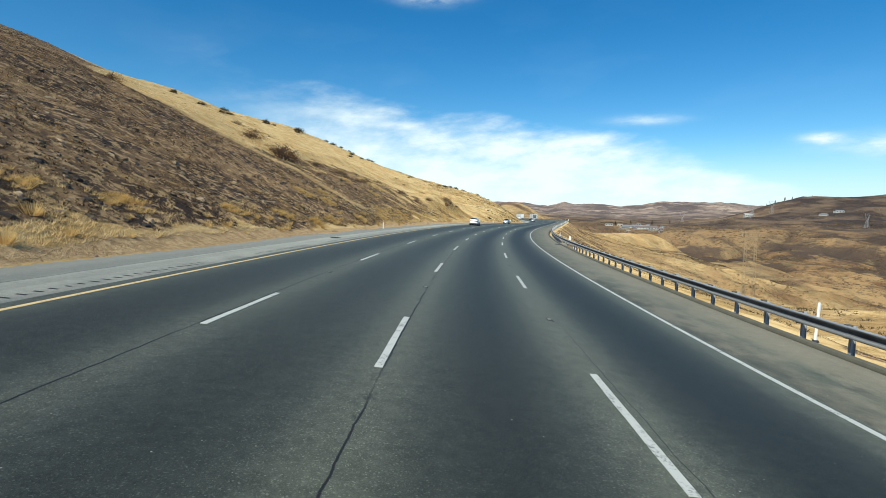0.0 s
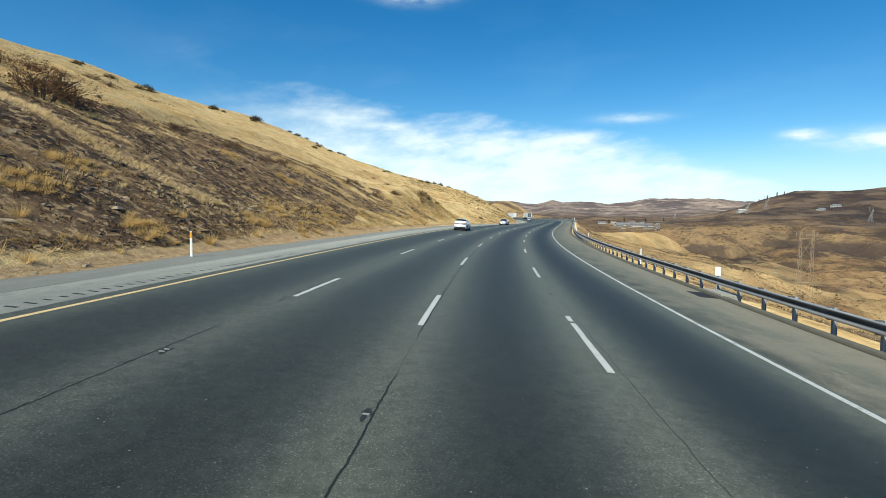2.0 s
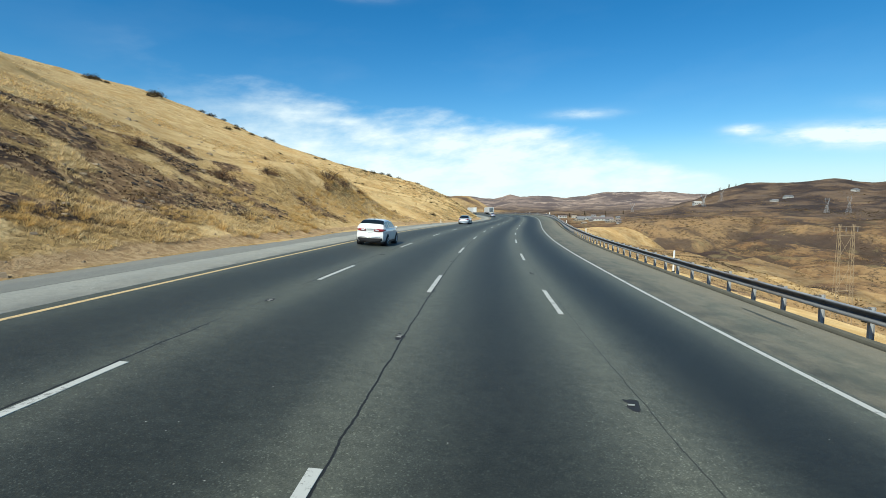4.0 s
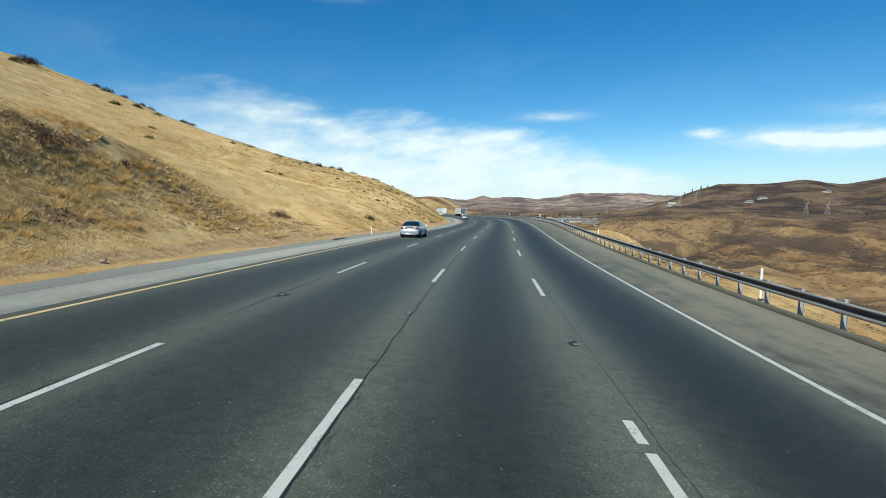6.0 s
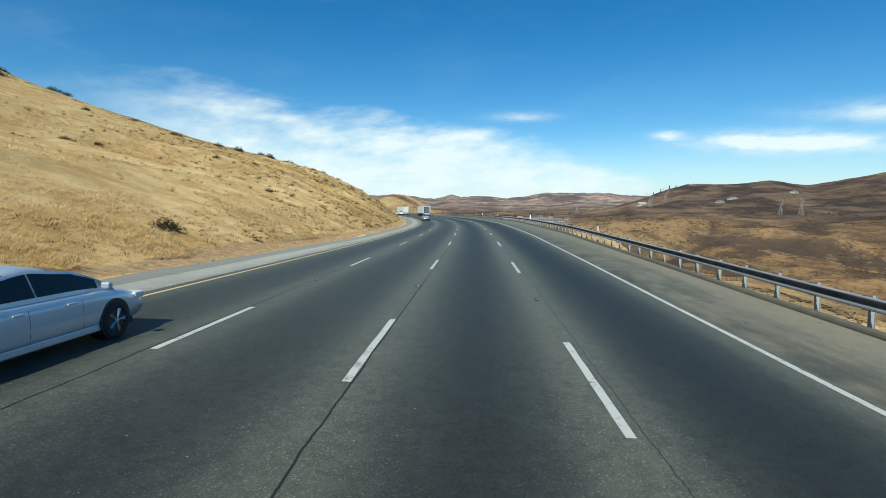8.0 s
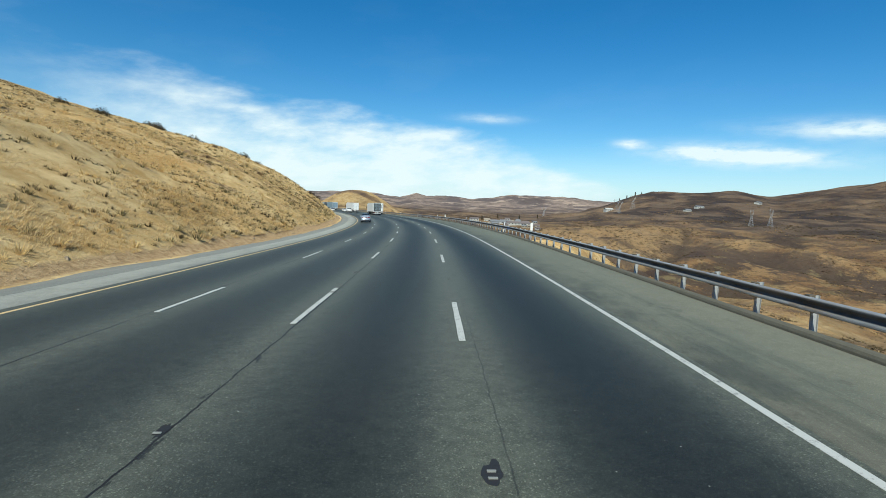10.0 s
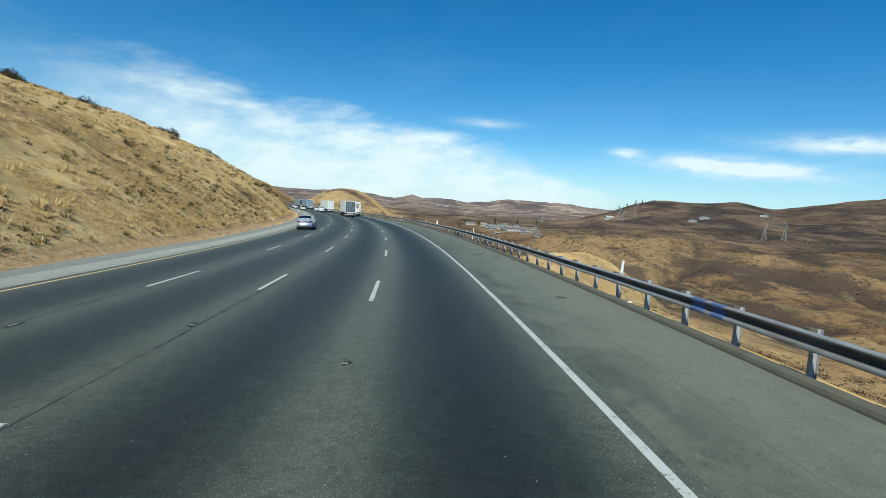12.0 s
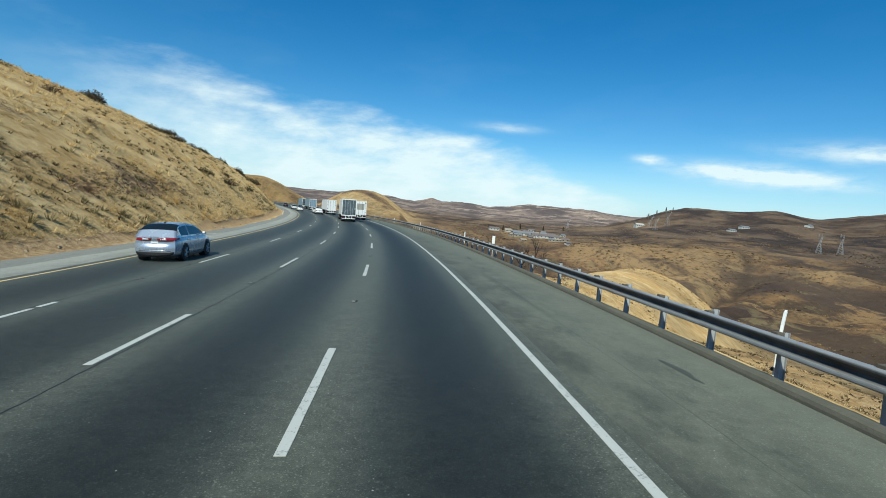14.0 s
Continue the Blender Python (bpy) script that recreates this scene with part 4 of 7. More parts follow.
# ---------------------------------------------------------------- drain inlet under the rail
def drain_inlet(s):
    thing = tagged(new("drain_inlet"), "pale concrete drain inlet with a dark slab for the shaded opening in the kerb", "drain")
    thing.matrix_basis = road_pose(s, 10.55)
    concrete = plain("inlet_concrete", (0.30, 0.285, 0.24), 0.9, 0.0, 0.25, 5.0, 0.4)
    # the opening is a solid slab, the hole's shade put into its dark colour
    for name, dims, mat, lab in (("cover_slab", (-0.05, -0.9, 0.10, 0.75, 0.9, 0.19), concrete, ""), ("side_wall", (-0.03, -0.9, -0.05, 0.7, -0.72, 0.10), concrete, ""),
                                 ("side_wall", (-0.03, 0.72, -0.05, 0.7, 0.9, 0.10), concrete, ""), ("opening", (-0.035, -0.72, 0.004, 0.0, 0.72, 0.10), M_TAR, "dark slab for the shaded opening"), ("apron", (-0.75, -0.8, 0.0, -0.035, 0.8, 0.008), M_TAR, "dark apron")):
        bm = bmesh.new()
        box(bm, *dims, 0.012 if mat is concrete else 0.0)
        part(name, bm, mat, thing, lab)
    return thing


drain_inlet(72.6)

# ---------------------------------------------------------------- guardrail
def galvanised(name, tone=0.42, metal=0.5, rough=0.4):
    k = Kit(name)
    n, d, r = k.noise(1.2, 5, 0.6), k.noise(14, 4, 0.65, (1, 1, 3.0), None, 5.0), k.rand()
    col = k.mix(k.step(n, 0.3, 0.7), (tone * 0.80, tone * 0.82, tone * 0.84), (tone * 1.1, tone * 1.12, tone * 1.12))
    col = k.mix(k.math("MULTIPLY", k.step(d, 0.56, 0.75), 0.45), col, (0.17, 0.14, 0.10))
    col = k.mix(k.math("MULTIPLY", r, 0.25), col, (tone * 0.6, tone * 0.62, tone * 0.65))
    k.bump(d, 0.15, 0.004)
    # shade put into the colour: the trough below the beam's upper ridge is darkened
    trough_shade = k.math("MULTIPLY", k.attr("trough_shade"), k.math("ADD", k.math("MULTIPLY", k.step(n, 0.35, 0.65), 0.25), 0.7))
    col = k.mix(trough_shade, col, (0.036, 0.034, 0.032))
    rust = k.step(k.noise(0.05, 4, 0.6, (1, 1, 6.0), None, 9.0), 0.50, 0.62)
    grime = k.math("MULTIPLY", k.math("MULTIPLY", rust, k.step(k.noise(2.2, 6, 0.7, (1, 0.5, 4.0), None, 13.0), 0.42, 0.60)), 0.75)
    col = k.mix(grime, col, (0.15, 0.105, 0.070))
    clean = k.math("MULTIPLY", k.math("SUBTRACT", 1.0, grime), k.math("SUBTRACT", 1.0, trough_shade))
    return k.done(col, k.math("ADD", k.math("ADD", k.math("MULTIPLY", d, 0.25), rough), k.math("MULTIPLY", trough_shade, 0.3)), k.math("MULTIPLY", clean, metal))


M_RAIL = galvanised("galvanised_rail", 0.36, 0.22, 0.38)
M_POST = galvanised("galvanised_post", 0.40, 0.10, 0.5)
M_BLOCK = plain("weathered_timber", (0.10, 0.082, 0.062), 0.9, 0.0, 0.35, 9.0, 0.5)
BEAM = [(-0.010, 0.158), (0.030, 0.156), (0.062, 0.150), (0.079, 0.136), (0.084, 0.116), (0.080, 0.092), (0.048, 0.056), (0.012, 0.028), (0.0, 0.0),
        (0.012, -0.028), (0.048, -0.050), (0.078, -0.066), (0.084, -0.090), (0.082, -0.118), (0.068, -0.140), (0.030, -0.153), (0.000, -0.156)]
RAIL_U, RAIL_H = 11.05, 0.565


def beam_mesh(s0, s1, rows, dents=0.0):
    ss = np.linspace(s0, s1, rows)
    ring = [(-d, h) for d, h in BEAM] + [(-d + 0.007, h) for d, h in reversed(BEAM)]
    dent = fbm(ss, ss * 0 + s0, 2.0, 2, 171) * dents
    rowsP = [road_at(ss, RAIL_U + a + dent, RAIL_H + h + dent * 0.3) for a, h in ring]
    n = len(ring)
    P = np.stack(rowsP, 1).reshape(-1, 3)
    f = [(i * n + j, (i + 1) * n + j, (i + 1) * n + (j + 1) % n, i * n + (j + 1) % n) for i in range(rows - 1) for j in range(n)]
    f += [tuple(range(n)), tuple(reversed(range((rows - 1) * n, rows * n)))]
    me = mesh_from("rail", P, f)
    # mask for the painted shade on the beam's down-turned face and trough
    trough_shade = np.tile(np.interp([h for a, h in ring], [-0.07, -0.045, 0.118, 0.142], [0.0, 1.0, 1.0, 0.0]), rows)
    me.attributes.new("trough_shade", "FLOAT", "POINT").data.foreach_set("value", trough_shade.astype(np.float32))
    return me


def post_mesh():
    """A steel I-section post, one metre of it in the ground, as seen along the road."""
    bm = bmesh.new()
    box(bm, -0.060, -0.048, -0.7, -0.054, 0.048, 0.745)
    box(bm, 0.054, -0.048, -0.7, 0.060, 0.048, 0.745)
    box(bm, -0.054, -0.003, -0.7, 0.054, 0.003, 0.743)
    me = bpy.data.meshes.new("post")
    bm.to_mesh(me)
    bm.free()
    me.materials.append(M_POST)
    return me


def block_mesh():
    bm = bmesh.new()
    box(bm, -0.085, -0.075, 0.39, 0.05, 0.075, 0.75, 0.008)
    me = bpy.data.meshes.new("block")
    bm.to_mesh(me)
    bm.free()
    me.materials.append(M_BLOCK)
    return me


def build_guardrail():
    rail = tagged(new("guardrail"), "weathered galvanised steel guardrail on steel posts", "guardrail")
    post, block = post_mesh(), block_mesh()
    first = 24.09
    n0 = int(round((-26 - first) / 1.909))
    for i in range(n0, n0 + 265):
        s = first + 1.909 * i + random.uniform(-0.02, 0.02)
        lean = Matrix.Rotation(radians(random.uniform(-1.6, 1.6)), 4, "X") @ Matrix.Rotation(radians(random.uniform(-1.5, 2.2)), 4, "Y")
        o = part_of("post", post, None, rail)
        o.matrix_basis = upright_pose(s, RAIL_U + 0.196) @ lean @ Matrix.Translation((0, 0, random.uniform(-0.02, 0.03)))
        o = part_of("block", block, None, rail)
        o.matrix_basis = upright_pose(s, RAIL_U + 0.085) @ lean @ Matrix.Translation((0, 0, random.uniform(-0.01, 0.02)))
        if i % 2 == 0:
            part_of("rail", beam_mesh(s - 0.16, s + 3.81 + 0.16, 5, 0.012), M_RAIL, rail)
    s_end = first + 1.909 * (n0 + 265)
    bm = bmesh.new()
    for i in range(110):
        s = s_end + 1.909 * i
        m = upright_pose(s, RAIL_U + 0.2)
        r = bmesh.ops.create_cube(bm, size=1.0)
        for v in r["verts"]:
            v.co = m @ Vector((v.co.x * 0.25, v.co.y * 0.11, 0.05 + v.co.z * 1.45))
    tagged(part("far_post", bm, M_POST, rail), "far guardrail posts", kind="stuff")
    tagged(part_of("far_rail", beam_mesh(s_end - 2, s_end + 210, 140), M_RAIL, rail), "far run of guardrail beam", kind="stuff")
    M_BLUE = plain("blue_spray", (0.085, 0.125, 0.26), 0.6, 0.0, 0.5, 9.0)
    for s0, s1 in ((260.9, 261.35), (261.6, 262.1)):
        me = beam_mesh(s0, s1, 2)
        for v in me.vertices:
            v.co.z += 0.003
            v.co.x -= 0.004
        part_of("spray_mark", me, M_BLUE, rail, "faded blue spray paint on the beam")
    return rail


build_guardrail()

# ---------------------------------------------------------------- delineators
M_PLASTIC = plain("white_plastic_post", (0.78, 0.77, 0.72), 0.55, 0.0, 0.08, 8.0)
M_AMBER = plain("amber_sheeting", (0.75, 0.33, 0.04), 0.4)
M_SILVER = plain("reflective_sheeting", (0.70, 0.70, 0.70), 0.3)
M_BASE = plain("black_rubber", (0.02, 0.02, 0.02), 0.7)


def delineator(s, u, height, label, amber=False, wide=0.09, lean=0.0, bent=0.0, foot=None):
    """A flexible post: a shallow trough of plastic with a band of sheeting."""
    base = road_at(s, u)
    gz = foot if foot is not None else float(ground_height([base[0]], [base[1]])[0]) - base[2]
    thing = tagged(new("delineator"), label, "delineator", "roadside delineators")
    thing.matrix_basis = upright_pose(s, u, gz) @ Matrix.Rotation(radians(lean), 4, "Y")
    full = height - gz

    def trough(z0, z1, grow, rows):
        bm = bmesh.new()
        prof = [(-wide / 2, 0.012), (-wide / 4, -0.004), (0, -0.008), (wide / 4, -0.004), (wide / 2, 0.012)]
        vs = []
        for i in range(rows + 1):
            z = z0 + (z1 - z0) * i / rows
            q = max(0.0, (z / full - 0.45)) ** 2 * bent
            wid = grow * (1.0 if i < rows or z1 < full - 0.01 else 0.7)
            vs.append([bm.verts.new((x * wid + q, y - (grow - 1) * 0.02 + t, z)) for t in (0.0, 0.007) for x, y in prof])
        for i in range(rows):
            for j in range(4):
                bm.faces.new((vs[i][j], vs[i][j + 1], vs[i + 1][j + 1], vs[i + 1][j]))
                bm.faces.new((vs[i][6 + j], vs[i][5 + j], vs[i + 1][5 + j], vs[i + 1][6 + j]))
            bm.faces.new((vs[i][5], vs[i][0], vs[i + 1][0], vs[i + 1][5]))
            bm.faces.new((vs[i][4], vs[i][9], vs[i + 1][9], vs[i + 1][4]))
        for j in range(4):
            bm.faces.new((vs[-1][j], vs[-1][j + 1], vs[-1][6 + j], vs[-1][5 + j]))
        return bm

    part("stake", trough(-0.3, full, 1.0, 14), M_PLASTIC, thing)
    part("sheeting", trough(full - 0.28, full - 0.04, 1.04, 4), M_AMBER if amber else M_SILVER, thing, "amber reflective band" if amber else "silver reflective band")
    bm = bmesh.new()
    bmesh.ops.create_cone(bm, cap_ends=True, segments=12, radius1=0.10, radius2=0.07, depth=0.06, matrix=Matrix.Translation((0, 0, 0.03)))
    part("base", bm, M_BASE, thing)
    return thing


def marker_panel(s, u, low, top, wide, label):
    """A white object marker: a flat panel on a steel stake behind the rail."""
    base = road_at(s, u)
    gz = float(ground_height([base[0]], [base[1]])[0]) - base[2]
    thing = tagged(new("object_marker"), label, "road marker", "roadside markers")
    thing.matrix_basis = upright_pose(s, u, gz, random.uniform(-6, 6))
    bm = bmesh.new()
    box(bm, -wide / 2, -0.015, low - gz, wide / 2, 0.0, top - gz, 0.006)
    part("panel", bm, M_PLASTIC, thing, "white marker panel")
    bm = bmesh.new()
    box(bm, -0.03, 0.002, -0.4, 0.03, 0.03, top - gz - 0.05, 0.004)
    part("stake", bm, M_POST, thing)
    return thing


for _s, _lean, _bent in ((26.1, 2, 0), (88.3, 0, 0), (119.5, 1, 0), (151.3, 0, 0), (182.3, 0, 0), (213.0, 1, 0), (267.4, 2, 0), (297.7, 1, 0.12), (333.0, 0, 0), (363.0, 0, 0), (392.0, 1, 0), (420.0, 0, 0), (448.0, 0, 0), (476.0, 0, 0)):
    delineator(_s - 0.08, 11.62, 1.04, "white flexible delineator post behind the guardrail" if not _bent else "white delineator post bent over at the top", False, 0.09 if not _bent else 0.07, _lean, _bent)
for _s in (70.2, 182.0, 402.0):
    delineator(_s, -10.45, 1.02, "white delineator post with an amber top on the verge", True, 0.10)
marker_panel(75.3, 11.80, 0.55, 1.03, 0.26, "white marker panel on a stake by the drain inlet")
marker_panel(255.1, 11.80, 0.62, 1.28, 0.20, "tall white marker panel behind the guardrail")
marker_panel(323.2, 11.80, 0.62, 1.16, 0.20, "white marker panel behind the guardrail")
delineator(333.2, -12.3, 1.05, "white delineator post with an amber top on the verge", True, 0.10)
delineator(338.5, -13.2, 0.75, "short white stake on the dirt verge", False, 0.10)

# ---------------------------------------------------------------- plants and stones
def ground_top(x, y):
    s, u = nearest_road(x, y)
    z = ground_height(x, y, s, u)
    close = (u < -11.2) & (-u - 12 < 60)
    return z + np.where(close, fbm(x, y, 1.9, 2, 91) * 0.10 + fbm(x, y, 3.7, 2, 97) * 0.12, 0), s, u


def straw(name, a, b, c):
    """Thin dry leaf: it passes part of the light on."""
    k = Kit(name)
    r, n = k.island(), k.noise(0.12, 4, 0.6)
    col = k.mix(k.step(r, 0.1, 0.9), a, b)
    col = k.mix(k.math("MULTIPLY", k.step(n, 0.45, 0.65), 0.7), col, c)
    front, back, both = k.N.new("ShaderNodeBsdfDiffuse"), k.N.new("ShaderNodeBsdfTranslucent"), k.N.new("ShaderNodeMixShader")
    both.inputs[0].default_value = 0.42
    k.L.new(col, front.inputs["Color"])
    k.L.new(col, back.inputs["Color"])
    k.L.new(front.outputs[0], both.inputs[1])
    k.L.new(back.outputs[0], both.inputs[2])
    k.L.new(both.outputs[0], k.N["Material Output"].inputs["Surface"])
    return k.m


M_STRAW = straw("dry_grass", (0.68, 0.49, 0.22), (0.86, 0.67, 0.37), (0.68, 0.44, 0.165))
M_CLUMP = straw("soft_grass", (0.58, 0.385, 0.145), (0.78, 0.56, 0.25), (0.60, 0.39, 0.14))
M_PALE = straw("pale_straw", (0.70, 0.53, 0.29), (0.88, 0.71, 0.43), (0.66, 0.49, 0.25))
M_CHAR = straw("scorched_stubble", (0.030, 0.021, 0.017), (0.190, 0.120, 0.066), (0.110, 0.068, 0.040))
M_SCRUB = straw("dry_scrub", (0.075, 0.058, 0.035), (0.155, 0.115, 0.060), (0.095, 0.065, 0.042))


M_DULL = straw("dull_grass", (0.29, 0.185, 0.080), (0.46, 0.31, 0.14), (0.30, 0.19, 0.075))
M_OLIVE = straw("olive_weed", (0.17, 0.14, 0.068), (0.32, 0.26, 0.13), (0.24, 0.18, 0.08))


def tuft_field(name, x, y, size, material, label, blades=8, lean=0.5, seed=1, wide=0.05, tall=0.42):
    """Many small clumps of narrow blades in one mesh. The blades of a clump share their foot."""
    rng = np.random.default_rng(seed)
    z, s, u = ground_top(x, y)
    n = len(x)
    size = np.broadcast_to(size, n)
    a = rng.uniform(0, 2 * np.pi, (n, blades))
    out = rng.uniform(0.35, 1.0, (n, blades)) * lean * size[:, None]
    h = rng.uniform(0.3, 1.0, (n, blades)) * size[:, None] * tall
    w = wide * size[:, None] * rng.uniform(0.7, 1.6, (n, blades))
    fx, fy = x[:, None] + np.cos(a) * out * 0.35, y[:, None] + np.sin(a) * out * 0.35
    tx, ty = x[:, None] + np.cos(a) * out, y[:, None] + np.sin(a) * out
    px, py = -np.sin(a) * w, np.cos(a) * w
    foot = z[:, None] - 0.06
    tri = np.stack([np.stack([fx - px, fy - py, foot + 0 * a], -1), np.stack([fx + px, fy + py, foot + 0 * a], -1), np.stack([tx, ty, z[:, None] + h], -1)], 2).reshape(-1, 3)
    cnt = n * blades
    me = bpy.data.meshes.new(name)
    me.vertices.add(cnt * 3)
    me.vertices.foreach_set("co", tri.astype(np.float32).ravel())
    me.loops.add(cnt * 3)
    me.loops.foreach_set("vertex_index", np.arange(cnt * 3, dtype=np.int32))
    me.polygons.add(cnt)
    me.polygons.foreach_set("loop_start", np.arange(0, cnt * 3, 3, dtype=np.int32))
    me.polygons.foreach_set("loop_total", np.full(cnt, 3, np.int32))
    me.update(calc_edges=True)
    me.materials.append(material)
    return tagged(new(name, me), label, "grass", kind="stuff")


def scatter(rng, n, s0, s1, u0, u1, power=1.0):
    s = rng.uniform(s0, s1, n)
    u = u0 + (u1 - u0) * rng.uniform(0, 1, n) ** power
    p = road_at(s, u)
    return p[:, 0], p[:, 1], s, u


def plant_left():
    rng = np.random.default_rng(7)
    x, y, s, u = scatter(rng, 226000, 4, 440, -12.6, -62, 1.45)
    b = burnt_share(x, y, s, u)
    clump = fbm(x, y, 7, 3, 201) + 0.5 * fbm(x, y, 2.2, 2, 203)
    v = -u - 12
    scar = np.exp(-((s - 175) / 7) ** 2) * (v < 9)
    bare = (np.abs(firebreak(x, y, s, v)) < 1.35) & (v > 4.5)
    gold = ~bare & (b < 0.45) & (clump > -0.06 + 0.2 * scar) & (rng.uniform(0, 1, len(x)) > np.clip(0.55 - v / 2.2, 0, 0.55))
    big = 0.15 + 0.20 * np.clip(clump, 0, 1) + rng.uniform(0, 0.16, len(x)) ** 1.2 + 0.20 * (v < 9) * np.clip(clump * 2, 0, 1)
    big = big * (1 + 0.35 * np.clip(v / 40, 0, 1))
    pick = rng.uniform(0, 1, len(x)) < 0.46
    g1, g2 = gold & pick, gold & ~pick
    close = v < 15
    for near, name, word in ((True, "near", "fine "), (False, "upper", "")):
        blades, lean, wide, tall = (9, 1.2, 0.030, 0.46) if near else (4, 1.5, 0.13, 0.42)
        a1, a2 = g1 & (close == near), g2 & (close == near)
        tuft_field("grass_golden_" + name, x[a1], y[a1], big[a1], M_STRAW, word + "golden dry grass tufts on the cut slope", blades, lean, 11, wide, tall)
        tuft_field("grass_pale_" + name, x[a2], y[a2], big[a2], M_PALE, word + "pale bleached grass tufts on the cut slope", blades, lean, 12, wide, tall)
    t = ((b < 0.5) | ((v < 4) & ((s > 80) | (s < 36)))) & (v < 13) & (clump > 0.12 + 0.4 * scar + 0.3 * (s < 76)) & (rng.uniform(0, 1, len(x)) < 0.55)
    tuft_field("grass_tall", x[t], y[t], 0.18 + 0.20 * rng.uniform(0, 1, t.sum()), M_STRAW, "bushy yellow grass clumps along the foot of the slope", 9, 1.15, 17, 0.02, 0.46)
    c = ~bare & (b >= 0.45) & (clump > -0.1)
    tuft_field("stubble_scorched", x[c], y[c], 0.12 + 0.16 * rng.uniform(0, 1, c.sum()), M_CHAR, "scorched black stubble on the burnt slope", 5, 1.1, 13, 0.11)
    d = (b >= 0.45) & (clump < 0.05) & (fbm(x, y, 5, 3, 207) > 0.02)
    tuft_field("grass_regrown", x[d], y[d], 0.13 + 0.14 * rng.uniform(0, 1, d.sum()), M_DULL, "straw tufts left among the burnt stubble", 5, 1.6, 14, 0.12, 0.3)
    f = bare & (v < 66)
    tuft_field("grass_firebreak", x[f], y[f], 0.16 + 0.16 * rng.uniform(0, 1, f.sum()), M_PALE, "bleached grass along the firebreak", 6, 1.5, 20, 0.11, 0.42)
    x, y, s, u = scatter(rng, 26000, 66, 92, -16, -52)
    v = -u - 12
    f = np.abs(firebreak(x, y, s, v)) < 0.95 + 0.5 * fbm(x, y, 3, 2, 205)
    tuft_field("grass_track", x[f], y[f], 0.24 + 0.2 * rng.uniform(0, 1, f.sum()), M_PALE, "thick bleached straw down the firebreak", 8, 1.2, 25, 0.06, 0.55)
    heads = ((92, 4.5, 3.2), (96, 3.5, 2.6), (88.5, 3.4, 1.6), (101, 4, 2.2), (109, 3, 2.0), (118, 3.2, 2.2), (24, 6.5, 2.6), (27, 8.5, 2.0), (30, 5, 1.6), (25.5, 3, 1.5), (35, 3.5, 1.6), (45, 3.2, 1.4), (52, 2.6, 1.3), (61, 1.6, 1.2), (72, 1.8, 1.2), (56, 1.4, 1.0), (83, 2.2, 1.4), (136, 3, 2.4), (147, 2.5, 2.0), (141, 5, 2.5), (153, 3, 2.2), (159, 2.6, 2.0), (131, 2.2, 2.0), (166, 2.4, 1.8), (150, 7, 1.8), (155.5, 5, 2.2), (145, 4.6, 2.2), (160, 5.5, 1.8), (163.5, 3.5, 1.8), (157, 8.0, 2.0), (152, 10, 2.0), (66, 6.5, 1.8), (70, 5, 1.8), (75, 7.5, 1.6), (128, 6, 2.2), (104, 10, 2.0), (113, 13, 2.4), (99, 14, 1.8))
    sc, vc, rc = (np.repeat(np.array(c, float), 46) for c in zip(*heads))
    a, r = rng.uniform(0, 6.28, len(sc)), np.sqrt(rng.uniform(0, 1, len(sc))) * rc
    p = road_at(sc + np.cos(a) * r, -12 - vc + np.sin(a) * r * 0.6)
    tuft_field("grass_clump", p[:, 0], p[:, 1], 0.36 + 0.3 * rng.uniform(0, 1, len(sc)), M_CLUMP, "soft golden clumps of tall grass along the foot of the cut", 60, 0.95, 26, 0.011, 0.52)
    s0 = rng.uniform(16, 132, 74)
    p = road_at(s0, -12.2 - 2.6 * rng.uniform(0, 1, 74) ** 2)
    tuft_field("straw_bush", p[:, 0], p[:, 1], 0.38 + 0.5 * rng.uniform(0, 1, 74) ** 1.5, M_CLUMP, "round straw-coloured bushes along the dirt verge", 170, 0.85, 27, 0.010, 0.75)
    # higher up the hill, coarser
    x, y, s, u = scatter(rng, 34000, 0, 470, -55, -200, 1.2)
    b = burnt_share(x, y, s, u)
    keep = (b < 0.4) & (fbm(x, y, 16, 3, 211) > -0.1)
    tuft_field("grass_hilltop", x[keep], y[keep], 0.22 + 0.22 * rng.uniform(0, 1, keep.sum()), M_PALE, "pale dry grass over the upper hill", 4, 1.8, 15, 0.18)
    keep = (b >= 0.4) & (fbm(x, y, 7, 3, 215) > -0.15)
    tuft_field("stubble_hilltop", x[keep], y[keep], 0.2 + 0.25 * rng.uniform(0, 1, keep.sum()), M_CHAR, "scorched stubble over the upper burnt slope", 5, 1.4, 19, 0.14)
    keep = (b < 0.4) & (fbm(x, y, 9, 3, 213) > 0.24 + 0.3 * ((s > 185) & (s < 300)))
    tuft_field("scrub_hilltop", x[keep], y[keep], 0.18 + 0.3 * rng.uniform(0, 1, keep.sum()), M_SCRUB, "low brown scrub over the upper hill", 6, 1.2, 16, 0.18)
    # mixed small clumps along the foot of the whole cut
    x, y, s, u = scatter(rng, 26000, 2, 420, -12.25, -18.5, 1.25)
    v = -u - 12
    c = fbm(x, y, 3.5, 3, 251) + 0.6 * fbm(x, y, 1.1, 2, 253)
    c = np.where((s < 78) & (c > -0.14), np.where(v > 0.8, np.where(c > 0.3, c - 0.12, 0.0), c - 0.22), c)
    size = 0.14 + 0.30 * rng.uniform(0, 1, len(x)) ** 2 + 0.12 * np.clip(c, 0, 1)
    k0 = ~((s > 140) & (s < 190) & (c < -0.14) & (c > -0.45))
